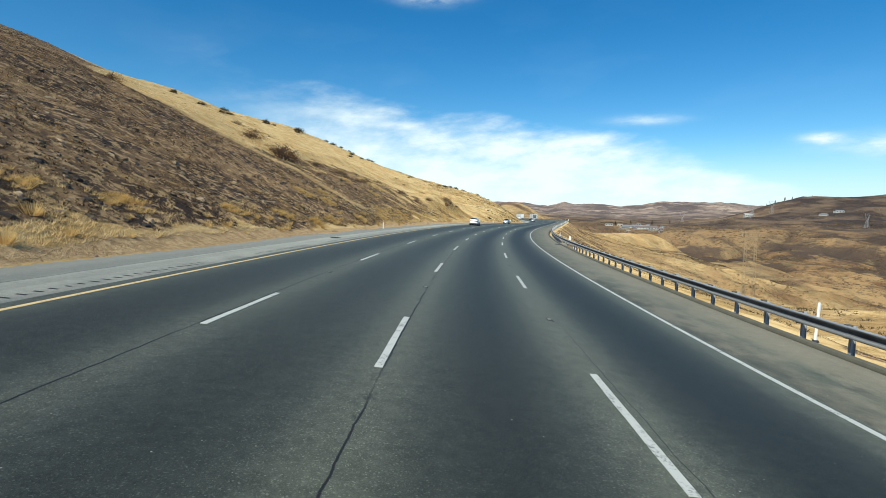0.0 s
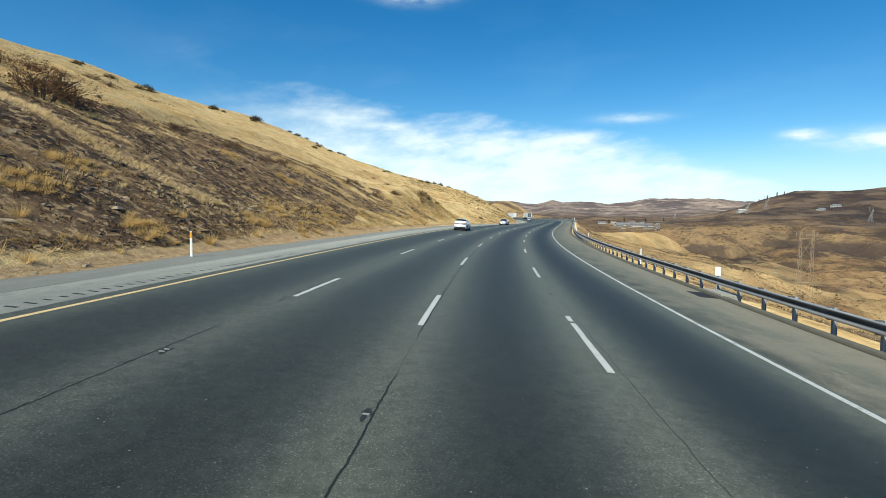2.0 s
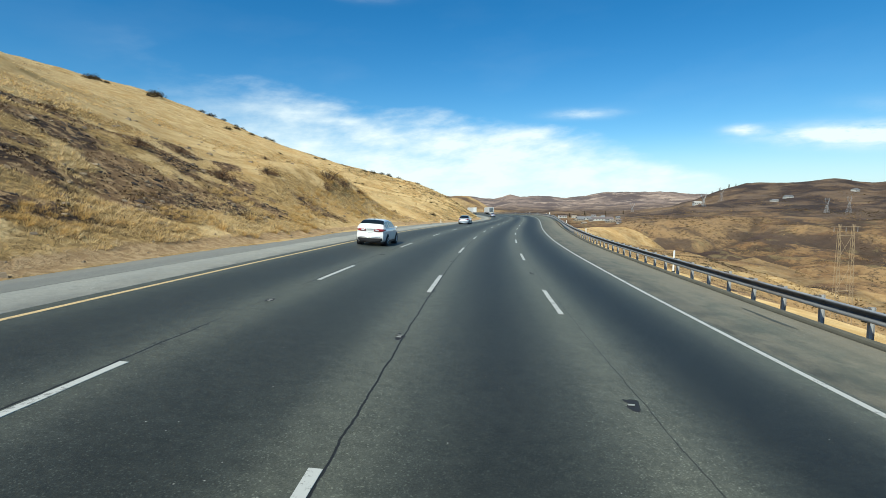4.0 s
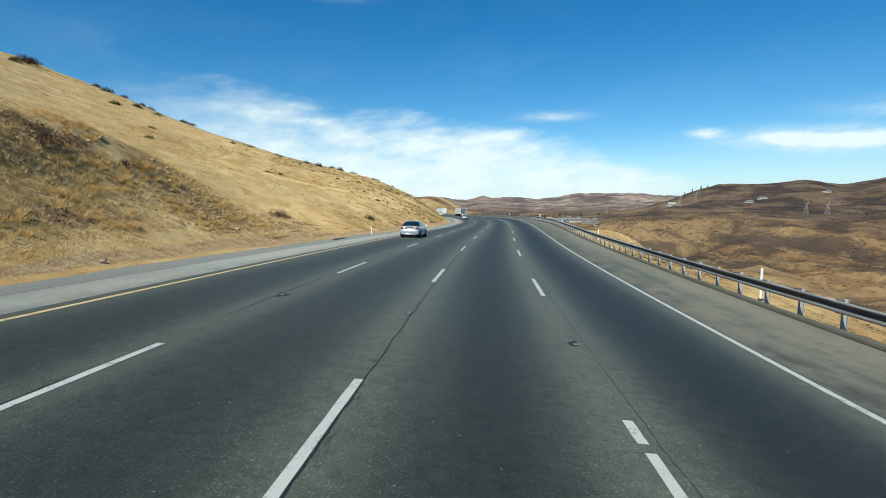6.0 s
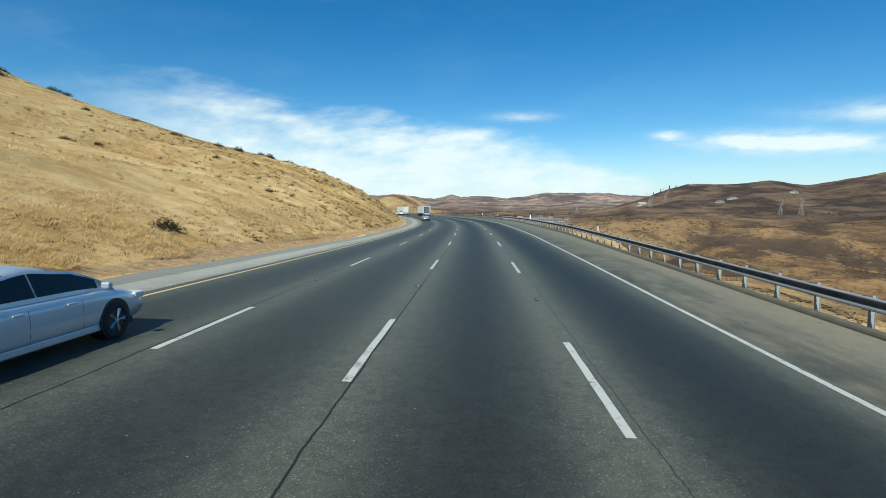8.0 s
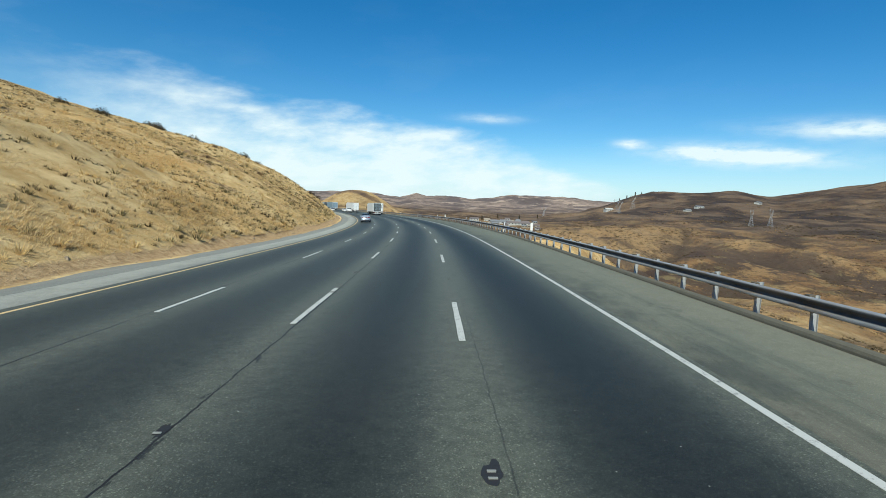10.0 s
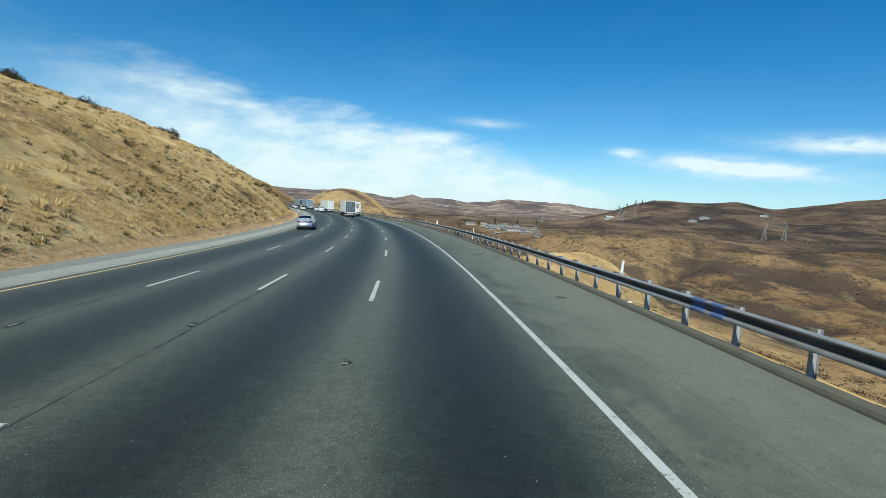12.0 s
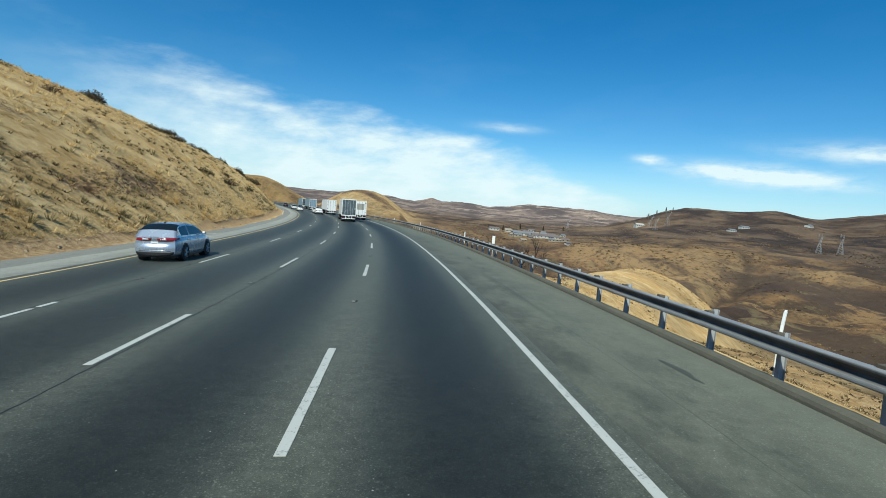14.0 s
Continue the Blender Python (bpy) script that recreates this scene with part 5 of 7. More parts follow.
    k1, k2, k3 = (c > 0.14) & (v > 0.5), (c < -0.14) & (v > 0.9) & k0, (c > 0.02) & (c <= 0.14) & (v > 0.4)
    tuft_field("grass_foot", x[k1], y[k1], size[k1], M_STRAW, "bushy golden clumps along the foot of the cut", 16, 1.0, 31, 0.024, 0.55)
    tuft_field("scrub_foot", x[k2], y[k2], size[k2], M_SCRUB, "brown dead weeds along the foot of the cut", 12, 1.1, 32, 0.024, 0.45)
    tuft_field("straw_foot", x[k3], y[k3], size[k3] * 0.8, M_PALE, "pale straw mats along the foot of the cut", 7, 1.4, 33, 0.08, 0.4)
    # soft round bushes of weed and grass
    x, y, s, u = scatter(rng, 3600, 196, 440, -12.9, -62, 1.5)
    pick = fbm(x, y, 11, 3, 261) + rng.uniform(-0.35, 0.35, len(x))
    size = (0.45 + 0.6 * rng.uniform(0, 1, len(x)) ** 1.6) * np.interp(s, [196, 260], [0.7, 1.0])
    g, o, w = pick > 0.05, (pick <= 0.05) & (pick > -0.28) & (s > 225), (pick <= -0.28) & (s > 235)
    tuft_field("bush_golden", x[g], y[g], size[g], M_STRAW, "soft golden bushes of dry grass on the slope", 30, 0.8, 41, 0.035, 0.62)
    tuft_field("bush_olive", x[o], y[o], size[o], M_OLIVE, "low olive-brown weed bushes on the slope", 30, 0.9, 42, 0.04, 0.55)
    tuft_field("bush_brown", x[w], y[w], size[w] * 0.8, M_SCRUB, "low dead brown bushes on the slope", 26, 0.9, 43, 0.04, 0.55)
    # brown scrub in the hollow behind the spur, in bands along the foot of the slope and on the far cut
    x, y, s, u = scatter(rng, 60000, 205, 470, -13, -110, 1.3)
    v = -u - 12
    q = s - 226 - (40 - v) * 1.04
    band = fbm(x, y, 24, 3, 241) + 0.6 * fbm(x, y, 6, 3, 243)
    # denser brown scrub here also stands in for the hollow's shade
    hollow = (q > 2) & (q < 40) & (v > 18)
    keep = (band > np.where(hollow, 0.10, 0.34)) | ((s > 250) & (np.abs(v - 5.5) < 3.2) & (band > 0.05))
    keep &= rng.uniform(0, 1, len(x)) < 0.6
    tuft_field("scrub_slope", x[keep], y[keep], 0.16 + 0.26 * rng.uniform(0, 1, keep.sum()), M_SCRUB, "brown scrub in bands over the slope", 7, 1.4, 18, 0.13, 0.38)


def plant_right():
    rng = np.random.default_rng(9)
    x, y, s, u = scatter(rng, 37000, 5, 470, 12.4, 66, 1.4)
    clump = fbm(x, y, 6, 3, 221)
    keep = (clump > -0.1 + 0.25 * (u < 15))
    tuft_field("grass_bank", x[keep], y[keep], (0.16 + 0.24 * rng.uniform(0, 1, keep.sum())) * np.clip((u[keep] - 11) / 6, 0.45, 1), M_STRAW, "dry golden grass on the bank below the rail", 5, 0.9, 21, 0.08)
    keep = (clump < -0.12) & (u > 16)
    tuft_field("scrub_bank", x[keep], y[keep], 0.3 + 0.3 * rng.uniform(0, 1, keep.sum()), M_SCRUB, "dead brown scrub on the bank", 6, 1.2, 22, 0.10)
    # the valley and the slopes beyond it
    n = 56000
    a, r = np.radians(rng.uniform(4, 88, n)), 80 + 1000 * rng.uniform(0, 1, n) ** 1.3
    x, y = np.sin(a) * r, 160 + np.cos(a) * r
    s, u = nearest_road(x, y)
    keep = (u > 55) & (fbm(x, y, 60, 4, 227) + 0.8 * fbm(x, y, 17, 3, 229) > 0.24)
    tuft_field("scrub_valley", x[keep], y[keep], (0.45 + 0.7 * rng.uniform(0, 1, keep.sum())) * np.clip(r[keep] / 380, 0.7, 1.8), M_SCRUB, "dark scrub over the valley and its hills", 7, 1.5, 23, 0.22)
    keep = (u > 55) & (fbm(x, y, 45, 4, 233) > 0.12)
    tuft_field("grass_valley", x[keep], y[keep], (0.5 + 0.6 * rng.uniform(0, 1, keep.sum())) * np.clip(r[keep] / 380, 0.8, 1.8), M_DULL, "straw-coloured grass over the valley", 3, 1.3, 24, 0.25)


plant_left()
plant_right()

M_STONE = plain("pale_stone", (0.25, 0.19, 0.125), 0.9, 0.0, 0.5, 3.0, 0.5)


def stones():
    rng = np.random.default_rng(15)
    x, y, s, u = scatter(rng, 1700, 5, 400, -11.4, -44, 2.0)
    keep = (s < 200) | (-u - 12 < 5)
    x, y = x[keep], y[keep]
    ledge, ledge_y, _, _ = scatter(rng, 700, 40, 160, -14, -38, 1.2)
    big = np.concatenate([np.zeros(len(x)), np.ones(len(ledge))])
    x, y = np.concatenate([x, ledge]), np.concatenate([y, ledge_y])
    z = ground_top(x, y)[0]
    V, F = [], []
    cube = np.array([(-1, -1, -0.7), (1, -1, -0.7), (1, 1, -0.7), (-1, 1, -0.7), (-0.6, -0.7, 0.6), (0.7, -0.6, 0.5), (0.6, 0.6, 0.7), (-0.7, 0.6, 0.5)])
    quads = [(4, 5, 6, 7), (0, 1, 5, 4), (1, 2, 6, 5), (2, 3, 7, 6), (3, 0, 4, 7)]
    for i in range(len(x)):
        r = 0.025 + 0.085 * rng.uniform() ** 6 + big[i] * (0.02 + 0.12 * rng.uniform() ** 4)
        c = (cube + rng.uniform(-0.3, 0.3, cube.shape)) * r * np.array([rng.uniform(0.8, 1.8), rng.uniform(0.8, 1.6), rng.uniform(0.5, 1.1)])
        t = rng.uniform(0, 6.28)
        c = np.stack([c[:, 0] * np.cos(t) - c[:, 1] * np.sin(t), c[:, 0] * np.sin(t) + c[:, 1] * np.cos(t), c[:, 2]], -1)
        b = len(V)
        V += list(c + np.array([x[i], y[i], z[i] + r * 0.15]))
        F += [tuple(b + j for j in q) for q in quads]
    me = mesh_from("loose_stones", V, F)
    me.materials.append(M_STONE)
    tagged(new("loose_stones", me), "pale loose stones scattered on the cut slope", "stones", kind="stuff")


stones()


def scorched_rock():
    """Broken plates, each of its own tone from sooty black to bare pale rock."""
    k = Kit("scorched_rock")
    r, n = k.island(), k.noise(3.0, 5, 0.65)
    col = k.mix(k.step(r, 0.25, 0.8), (0.030, 0.023, 0.020), (0.165, 0.108, 0.062))
    col = k.mix(k.math("MULTIPLY", k.step(r, 0.80, 0.98), 0.9), col, (0.38, 0.275, 0.165))
    col = k.mix(k.math("MULTIPLY", k.step(n, 0.5, 0.7), 0.5), col, (0.05, 0.036, 0.028))
    k.bump(n, 0.5, 0.02)
    return k.done(col, 0.95)


M_SLAB = scorched_rock()


def slabs():
    """Thin broken plates of rock that lie bare over the burnt slope."""
    rng = np.random.default_rng(77)
    x, y, s, u = scatter(rng, 15000, 8, 140, -12.6, -44, 1.15)
    v = -u - 12
    b = burnt_share(x, y, s, u)
    keep = (b > 0.42) & (np.abs(firebreak(x, y, s, v)) > 1.2) & (fbm(x, y, 6, 3, 301) + rng.uniform(-0.3, 0.3, len(x)) > -0.12)
    x, y = x[keep], y[keep]
    n = len(x)
    z, e = ground_top(x, y)[0], 0.4
    gx = (ground_top(x + e, y)[0] - ground_top(x - e, y)[0]) / (2 * e)
    gy = (ground_top(x, y + e)[0] - ground_top(x, y - e)[0]) / (2 * e)
    plate = np.array([(-1, -0.8, -0.5), (0.9, -1, -0.5), (1, 0.9, -0.5), (-0.8, 1, -0.5), (-0.8, -0.6, 0.5), (0.7, -0.8, 0.6), (0.8, 0.7, 0.4), (-0.6, 0.8, 0.5)])
    size = 0.05 + 0.13 * rng.uniform(0, 1, n) ** 3.0
    c = plate[None] + rng.uniform(-0.35, 0.35, (n, 8, 3))
    c = c * size[:, None, None] * np.stack([rng.uniform(0.7, 1.7, n), rng.uniform(0.6, 1.2, n), rng.uniform(0.35, 0.9, n)], -1)[:, None, :]
    t = rng.normal(0.9, 0.6, n)[:, None]
    px, py = c[..., 0] * np.cos(t) - c[..., 1] * np.sin(t), c[..., 0] * np.sin(t) + c[..., 1] * np.cos(t)
    pz = c[..., 2] + (px * gx[:, None] + py * gy[:, None]) * rng.uniform(0.3, 1.0, n)[:, None] + 0.1 * size[:, None]
    V = np.stack([x[:, None] + px, y[:, None] + py, z[:, None] + pz], -1).reshape(-1, 3)
    quads = np.array([(4, 5, 6, 7), (0, 1, 5, 4), (1, 2, 6, 5), (2, 3, 7, 6), (3, 0, 4, 7)])
    F = (quads[None] + (np.arange(n) * 8)[:, None, None]).reshape(-1, 4).tolist()
    me = mesh_from("rock_slabs", V, F)
    me.materials.append(M_SLAB)
    tagged(new("rock_slabs", me), "thin broken rock plates bare on the burnt slope", "rocks", kind="stuff")


slabs()


def clod_bank():
    """The raw earth pushed up where the cut has slumped."""
    rng = np.random.default_rng(19)
    x, y, s, u = scatter(rng, 5600, 154, 184, -12.3, -20.5, 1.0)
    keep = rng.uniform(0, 1, len(x)) < np.exp(-((s - 168.5) / 9.5) ** 4) * np.clip((-u - 12) / 1.5, 0.15, 1) * np.clip((19.5 + u) / 2.5, 0, 1) * np.clip(0.75 + 1.2 * fbm(x, y, 3.0, 3, 303), 0, 1)
    x, y = x[keep], y[keep]
    z = ground_top(x, y)[0]
    V, F = [], []
    lump = np.array([(-1, -0.9, -0.6), (0.9, -1, -0.6), (1, 0.9, -0.6), (-0.9, 1, -0.6), (-0.7, -0.6, 0.5), (0.6, -0.7, 0.7), (0.7, 0.6, 0.5), (-0.6, 0.7, 0.6)])
    sides = [(4, 5, 6, 7), (0, 1, 5, 4), (1, 2, 6, 5), (2, 3, 7, 6), (3, 0, 4, 7)]
    for i in range(len(x)):
        r, turn = 0.028 + 0.12 * rng.uniform() ** 3.5, rng.uniform(0, 6.28)
        c = (lump + rng.uniform(-0.35, 0.35, lump.shape)) * r * np.array([rng.uniform(0.8, 1.7), 1.0, rng.uniform(0.5, 0.9)])
        c = np.stack([c[:, 0] * np.cos(turn) - c[:, 1] * np.sin(turn), c[:, 0] * np.sin(turn) + c[:, 1] * np.cos(turn), c[:, 2] + r * 0.2], -1)
        F += [tuple(len(V) + j for j in q) for q in sides]
        V += list(c + np.array([x[i], y[i], z[i]]))
    me = mesh_from("earth_clods", V, F)
    k = Kit("raw_earth")
    lumps = k.mix(k.step(k.island(), 0.1, 0.9), (0.24, 0.148, 0.066), (0.50, 0.345, 0.175))
    lumps = k.mix(k.math("MULTIPLY", k.step(k.noise(0.5, 5, 0.65), 0.45, 0.65), 0.6), lumps, (0.38, 0.245, 0.110))
    k.bump(k.noise(12.0, 4, 0.65), 0.5, 0.02)
    me.materials.append(k.done(lumps, 0.95))
    tagged(new("earth_clods", me), "brown earth clods from a slump in the cut", "earth", kind="stuff")


clod_bank()

def litter_bag(s, u, size):
    """A crumpled thin plastic bag."""
    rng = random.Random(91)
    bm = bmesh.new()
    bmesh.ops.create_icosphere(bm, subdivisions=3, radius=1.0)
    for v in bm.verts:
        n = fbm(np.array([v.co.x * 2 + 5]), np.array([v.co.y * 2 + v.co.z]), 0.9, 4, 95)[0]
        v.co = v.co * (1 + 0.55 * n + rng.uniform(-0.06, 0.06))
        v.co.z = max(v.co.z, -0.45) * 0.55
    thing = tagged(new("plastic_bag"), "crumpled white scrap of plastic on the kerb", "litter")
    p = road_at(s, u)
    thing.matrix_basis = Matrix.Translation((p[0], p[1], p[2] + 0.125 + 0.2 * size)) @ Matrix.Diagonal((size * 1.5, size, size, 1))
    part("bag", bm, plain("white_film", (0.72, 0.72, 0.70), 0.4, 0.0, 0.1, 8.0), thing)
    return thing


litter_bag(264.6, 10.72, 0.05)

# shrubs: a few woody stems, many small leaf clumps
M_TWIG = plain("dead_twig", (0.10, 0.07, 0.05), 0.9, 0.0, 0.3, 8.0)
M_LEAF = straw("shrub_leaf", (0.055, 0.045, 0.026), (0.12, 0.095, 0.050), (0.085, 0.055, 0.034))
M_LEAF_RED = straw("rusty_leaf", (0.10, 0.055, 0.030), (0.20, 0.115, 0.060), (0.13, 0.07, 0.04))


def limb(bm, a, b, r0, r1, sides=5):
    """A tapered stem from a to b."""
    d = b - a
    q = d.to_track_quat("Z", "Y").to_matrix()
    ring = []
    for p, r in ((a, r0), (b, r1)):
        ring.append([bm.verts.new(p + q @ Vector((math.cos(6.2832 * i / sides) * r, math.sin(6.2832 * i / sides) * r, 0))) for i in range(sides)])
    for i in range(sides):
        bm.faces.new((ring[0][i], ring[0][(i + 1) % sides], ring[1][(i + 1) % sides], ring[1][i]))
    bm.faces.new(list(reversed(ring[0])))
    bm.faces.new(ring[1])


def shrub(seed, height, spread, leafy, leaf, label, name="shrub", leaves=900, small=1.0):
    rng = random.Random(seed)
    thing = tagged(new(name), label, "shrub", "hillside shrubs")
    stems, tips = bmesh.new(), []
    for _ in range(9):
        a = rng.uniform(0, 6.28)
        out = rng.uniform(0.15, 1.0) * spread
        foot = Vector((math.cos(a) * 0.08, math.sin(a) * 0.08, -0.15))
        mid = Vector((math.cos(a) * out * 0.45, math.sin(a) * out * 0.45, height * rng.uniform(0.2, 0.4)))
        limb(stems, foot, mid, 0.035 * height, 0.02 * height)
        for _ in range(4):
            b = a + rng.uniform(-0.9, 0.9)
            tip = mid + Vector((math.cos(b) * out * rng.uniform(0.2, 0.6), math.sin(b) * out * rng.uniform(0.2, 0.6), height * rng.uniform(0.1, 0.45)))
            limb(stems, mid, tip, 0.018 * height, 0.005 * height, 4)
            tips.append(tip)
            for _ in range(1):
                c = Vector((rng.uniform(-1, 1), rng.uniform(-1, 1), rng.uniform(0, 1))) * 0.22 * height
                limb(stems, mid.lerp(tip, 0.6), mid.lerp(tip, 0.6) + c, 0.008 * height, 0.003 * height, 3)
    part("stem", stems, M_TWIG, thing)
    bm = bmesh.new()
    for _ in range(int(leaves * leafy)):
        a, q = rng.uniform(0, 6.28), math.sqrt(rng.random())
        lump = 1 + 0.28 * math.sin(3 * a + seed) + 0.16 * math.sin(7 * a + 2 * seed)
        top = height * (0.98 * (1 - q * q) ** 0.6) * (0.85 + 0.3 * math.sin(5 * a + 4 * q + seed))
        c = Vector((math.cos(a) * q * spread * lump, math.sin(a) * q * spread * lump, 0.03 + top * rng.uniform(0.05, 1) ** 0.55))
        c += Vector((rng.gauss(0, 0.04), rng.gauss(0, 0.04), rng.gauss(0, 0.05))) * height
        r = height * rng.uniform(0.025, 0.06) * small
        e = Euler((rng.uniform(0, 3), rng.uniform(0, 3), rng.uniform(0, 6))).to_matrix()
        vs = [bm.verts.new(c + e @ Vector(p) * r) for p in ((-1, -0.5, 0), (0.2, -0.8, 0.2), (1, 0.3, 0), (-0.1, 0.9, -0.2))]
        bm.faces.new(vs)
    part("foliage", bm, leaf, thing)
    return thing


def plant_at(proto, s, u, size=1.0, turn=0.0):
    p = road_at(s, u)
    z = float(ground_top(np.array([p[0]]), np.array([p[1]]))[0][0])
    m = Matrix.Translation((p[0], p[1], z - 0.12 * size)) @ Matrix.Rotation(turn, 4, "Z")
    c = copy_thing(proto, m)
    c.scale = (size, size, size * random.uniform(0.55, 0.8))
    return c


def place_shrubs():
    dark = shrub(3, 1.0, 0.75, 1.0, M_LEAF, "dark olive-brown shrub on the dry slope")
    rust = shrub(5, 1.0, 0.8, 0.75, M_LEAF_RED, "rusty brown leafless shrub on the dry slope", "shrub", 2100, 0.48)
    burnt = shrub(8, 1.0, 0.8, 0.10, M_TWIG, "burnt bare shrub skeleton on the charred slope")
    skyline = [(177, -137, 2.2), (174, -121, 2.6), (180, -117, 2.0), (193, -127, 2.4), (248, -142, 2.6), (258, -142.5, 2.0), (261.5, -149, 2.8), (279, -138, 2.4), (289, -141, 4.4), (295, -143, 3.0), (270, -103, 2.0), (297, -111, 2.4), (299, -105.5, 2.0), (185, -118, 2.2), (306, -125, 2.5), (309, -121, 1.8), (313, -117, 2.0), (316, -115.5, 2.4), (326, -108, 2.6), (329, -106, 1.7), (311, -131, 2.0), (424, -37, 1.8), (430, -36, 2.0), (440, -35, 1.6), (447, -34.5, 1.9), (452, -34, 2.1), (458, -33, 1.5), (436, -30, 1.2), (444, -27, 1.3), (218, -60, 1.0), (206, -52, 1.0), (270, -70, 1.1), (330, -60, 2.2), (345, -54, 2.4), (352, -58, 2.0), (362, -50, 2.6), (372, -46, 2.4), (412, -34, 2.3), (420, -38, 2.4), (318, -62, 2.0), (309, -70, 2.2), (300, -76, 2.0)]
    spots_dark = skyline + [(199.5, -15.5, 1.2), (225, -41.7, 0.8), (229, -41, 0.8), (241, -33, 0.7), (247, -30, 0.7), (231, -22, 0.8), (384, -40, 2.6), (392, -44, 2.2), (402, -36, 2.0), (368, -19.5, 1.5), (377, -18, 1.8), (386, -20, 1.5), (395, -17, 1.6)]
    spots_rust = [(150, -18.6, 2.0), (153.5, -18.2, 1.7), (147, -17.6, 1.4), (158, -17.5, 1.2), (82.8, -29.6, 3.6), (84.6, -30.6, 3.0), (90.5, -38.5, 2.6), (86, -36.5, 2.0), (98, -31, 1.8), (104, -29, 2.0), (107, -26.5, 1.6), (112, -27, 1.5), (126, -24, 1.6), (132, -21.5, 1.8), (139, -20.5, 1.5), (117, -60, 2.2), (112, -52, 2.0), (100, -46, 1.6), (72, -47, 1.8), (64, -58, 2.0), (54, -66, 1.6), (123, -28, 1.2), (132, -25, 1.0), (145, -24, 1.1), (309, -21, 1.2), (315, -26, 1.3), (326, -19, 1.0), (334, -28, 1.4), (346, -25, 1.3), (340, -40, 1.6), (355, -33, 1.6), (104, -17, 0.8), (148, -18, 0.8), (327, -16, 0.8), (296, -30, 1.2), (178.2, -18.4, 1.5), (179.3, -18.8, 1.3)]
    spots_burnt = [(44, -22, 0.9), (52, -26, 1.2), (60, -21, 1.0), (66, -29, 1.1), (75, -24, 0.9), (83, -22, 0.8), (95, -25, 0.9), (36, -25, 1.1), (48, -33, 1.2), (58, -40, 1.2), (107, -24, 0.8), (118, -23, 0.9), (29, -20, 0.9)]
    rng = random.Random(31)
    for _ in range(28):
        spots_dark.append((rng.uniform(430, 640), -rng.uniform(15, 60), rng.uniform(1.2, 2.8)))
    for proto, spots in ((dark, spots_dark), (rust, spots_rust), (burnt, spots_burnt)):
        for i, (s, u, size) in enumerate(spots):
            plant_at(proto, s, u, size, i * 1.7)
        far = road_at(spots[0][0] + 6, spots[0][1] - 5)
        proto.matrix_basis = Matrix.Translation((far[0], far[1], float(ground_top(far[0:1], far[1:2])[0][0]) - 0.04))


place_shrubs()


def bare_tree(seed, height, label):
    """A leafless tree: trunk, forking limbs and fine twigs."""
    rng = random.Random(seed)
    thing = tagged(new("tree"), label, "tree", "trees below the road")
    trunk, crown = bmesh.new(), bmesh.new()

    def grow(bm, a, way, length, r, depth):
        b = a + way * length
        limb(bm, a, b, r, r * 0.62, 6 if depth > 2 else 4)
        if depth == 0:
            return
        for _ in range(3 if depth > 1 else 4):
            w = (way + Vector((rng.uniform(-0.8, 0.8), rng.uniform(-0.8, 0.8), rng.uniform(-0.1, 0.5)))).normalized()
            grow(crown, b - way * length * rng.uniform(0, 0.25), w, length * rng.uniform(0.5, 0.78), r * 0.55, depth - 1)

    grow(trunk, Vector((0, 0, -0.4)), Vector((rng.uniform(-0.1, 0.1), 0, 1)).normalized(), height * 0.36, height * 0.032, 5)
    part("trunk", trunk, M_TWIG, thing)
    part("crown", crown, M_TWIG, thing, "bare grey-brown twigs")
    return thing


for _i, (_s, _u, _h) in enumerate(((325.6, 15.3, 4.3), (336, 18.2, 5.0), (352, 21, 3.8), (365, 26, 4.4))):
    _t = bare_tree(40 + _i, _h, "bare leafless tree below the guardrail")
    _p = road_at(_s, _u)
    _t.matrix_basis = Matrix.Translation((_p[0], _p[1], float(ground_top(_p[0:1], _p[1:2])[0][0])))

# ---------------------------------------------------------------- the valley's buildings, masts and trees
M_STEEL = plain("pylon_steel", (0.34, 0.34, 0.34), 0.6, 0.3)
M_POLE = plain("weathered_pole", (0.34, 0.25, 0.15), 0.85)
M_WALL = plain("pale_wall", (0.44, 0.42, 0.38), 0.8)
M_ROOF = plain("light_roof", (0.21, 0.21, 0.21), 0.6, 0.1)
M_TAN = plain("tan_wall", (0.30, 0.25, 0.19), 0.85)
M_ROOF_DARK = plain("dark_roof", (0.16, 0.13, 0.12), 0.8)
M_GLASS = plain("dark_window", (0.03, 0.035, 0.04), 0.2)


def strut(bm, a, b, r):
    limb(bm, Vector(a), Vector(b), r, r, 4)


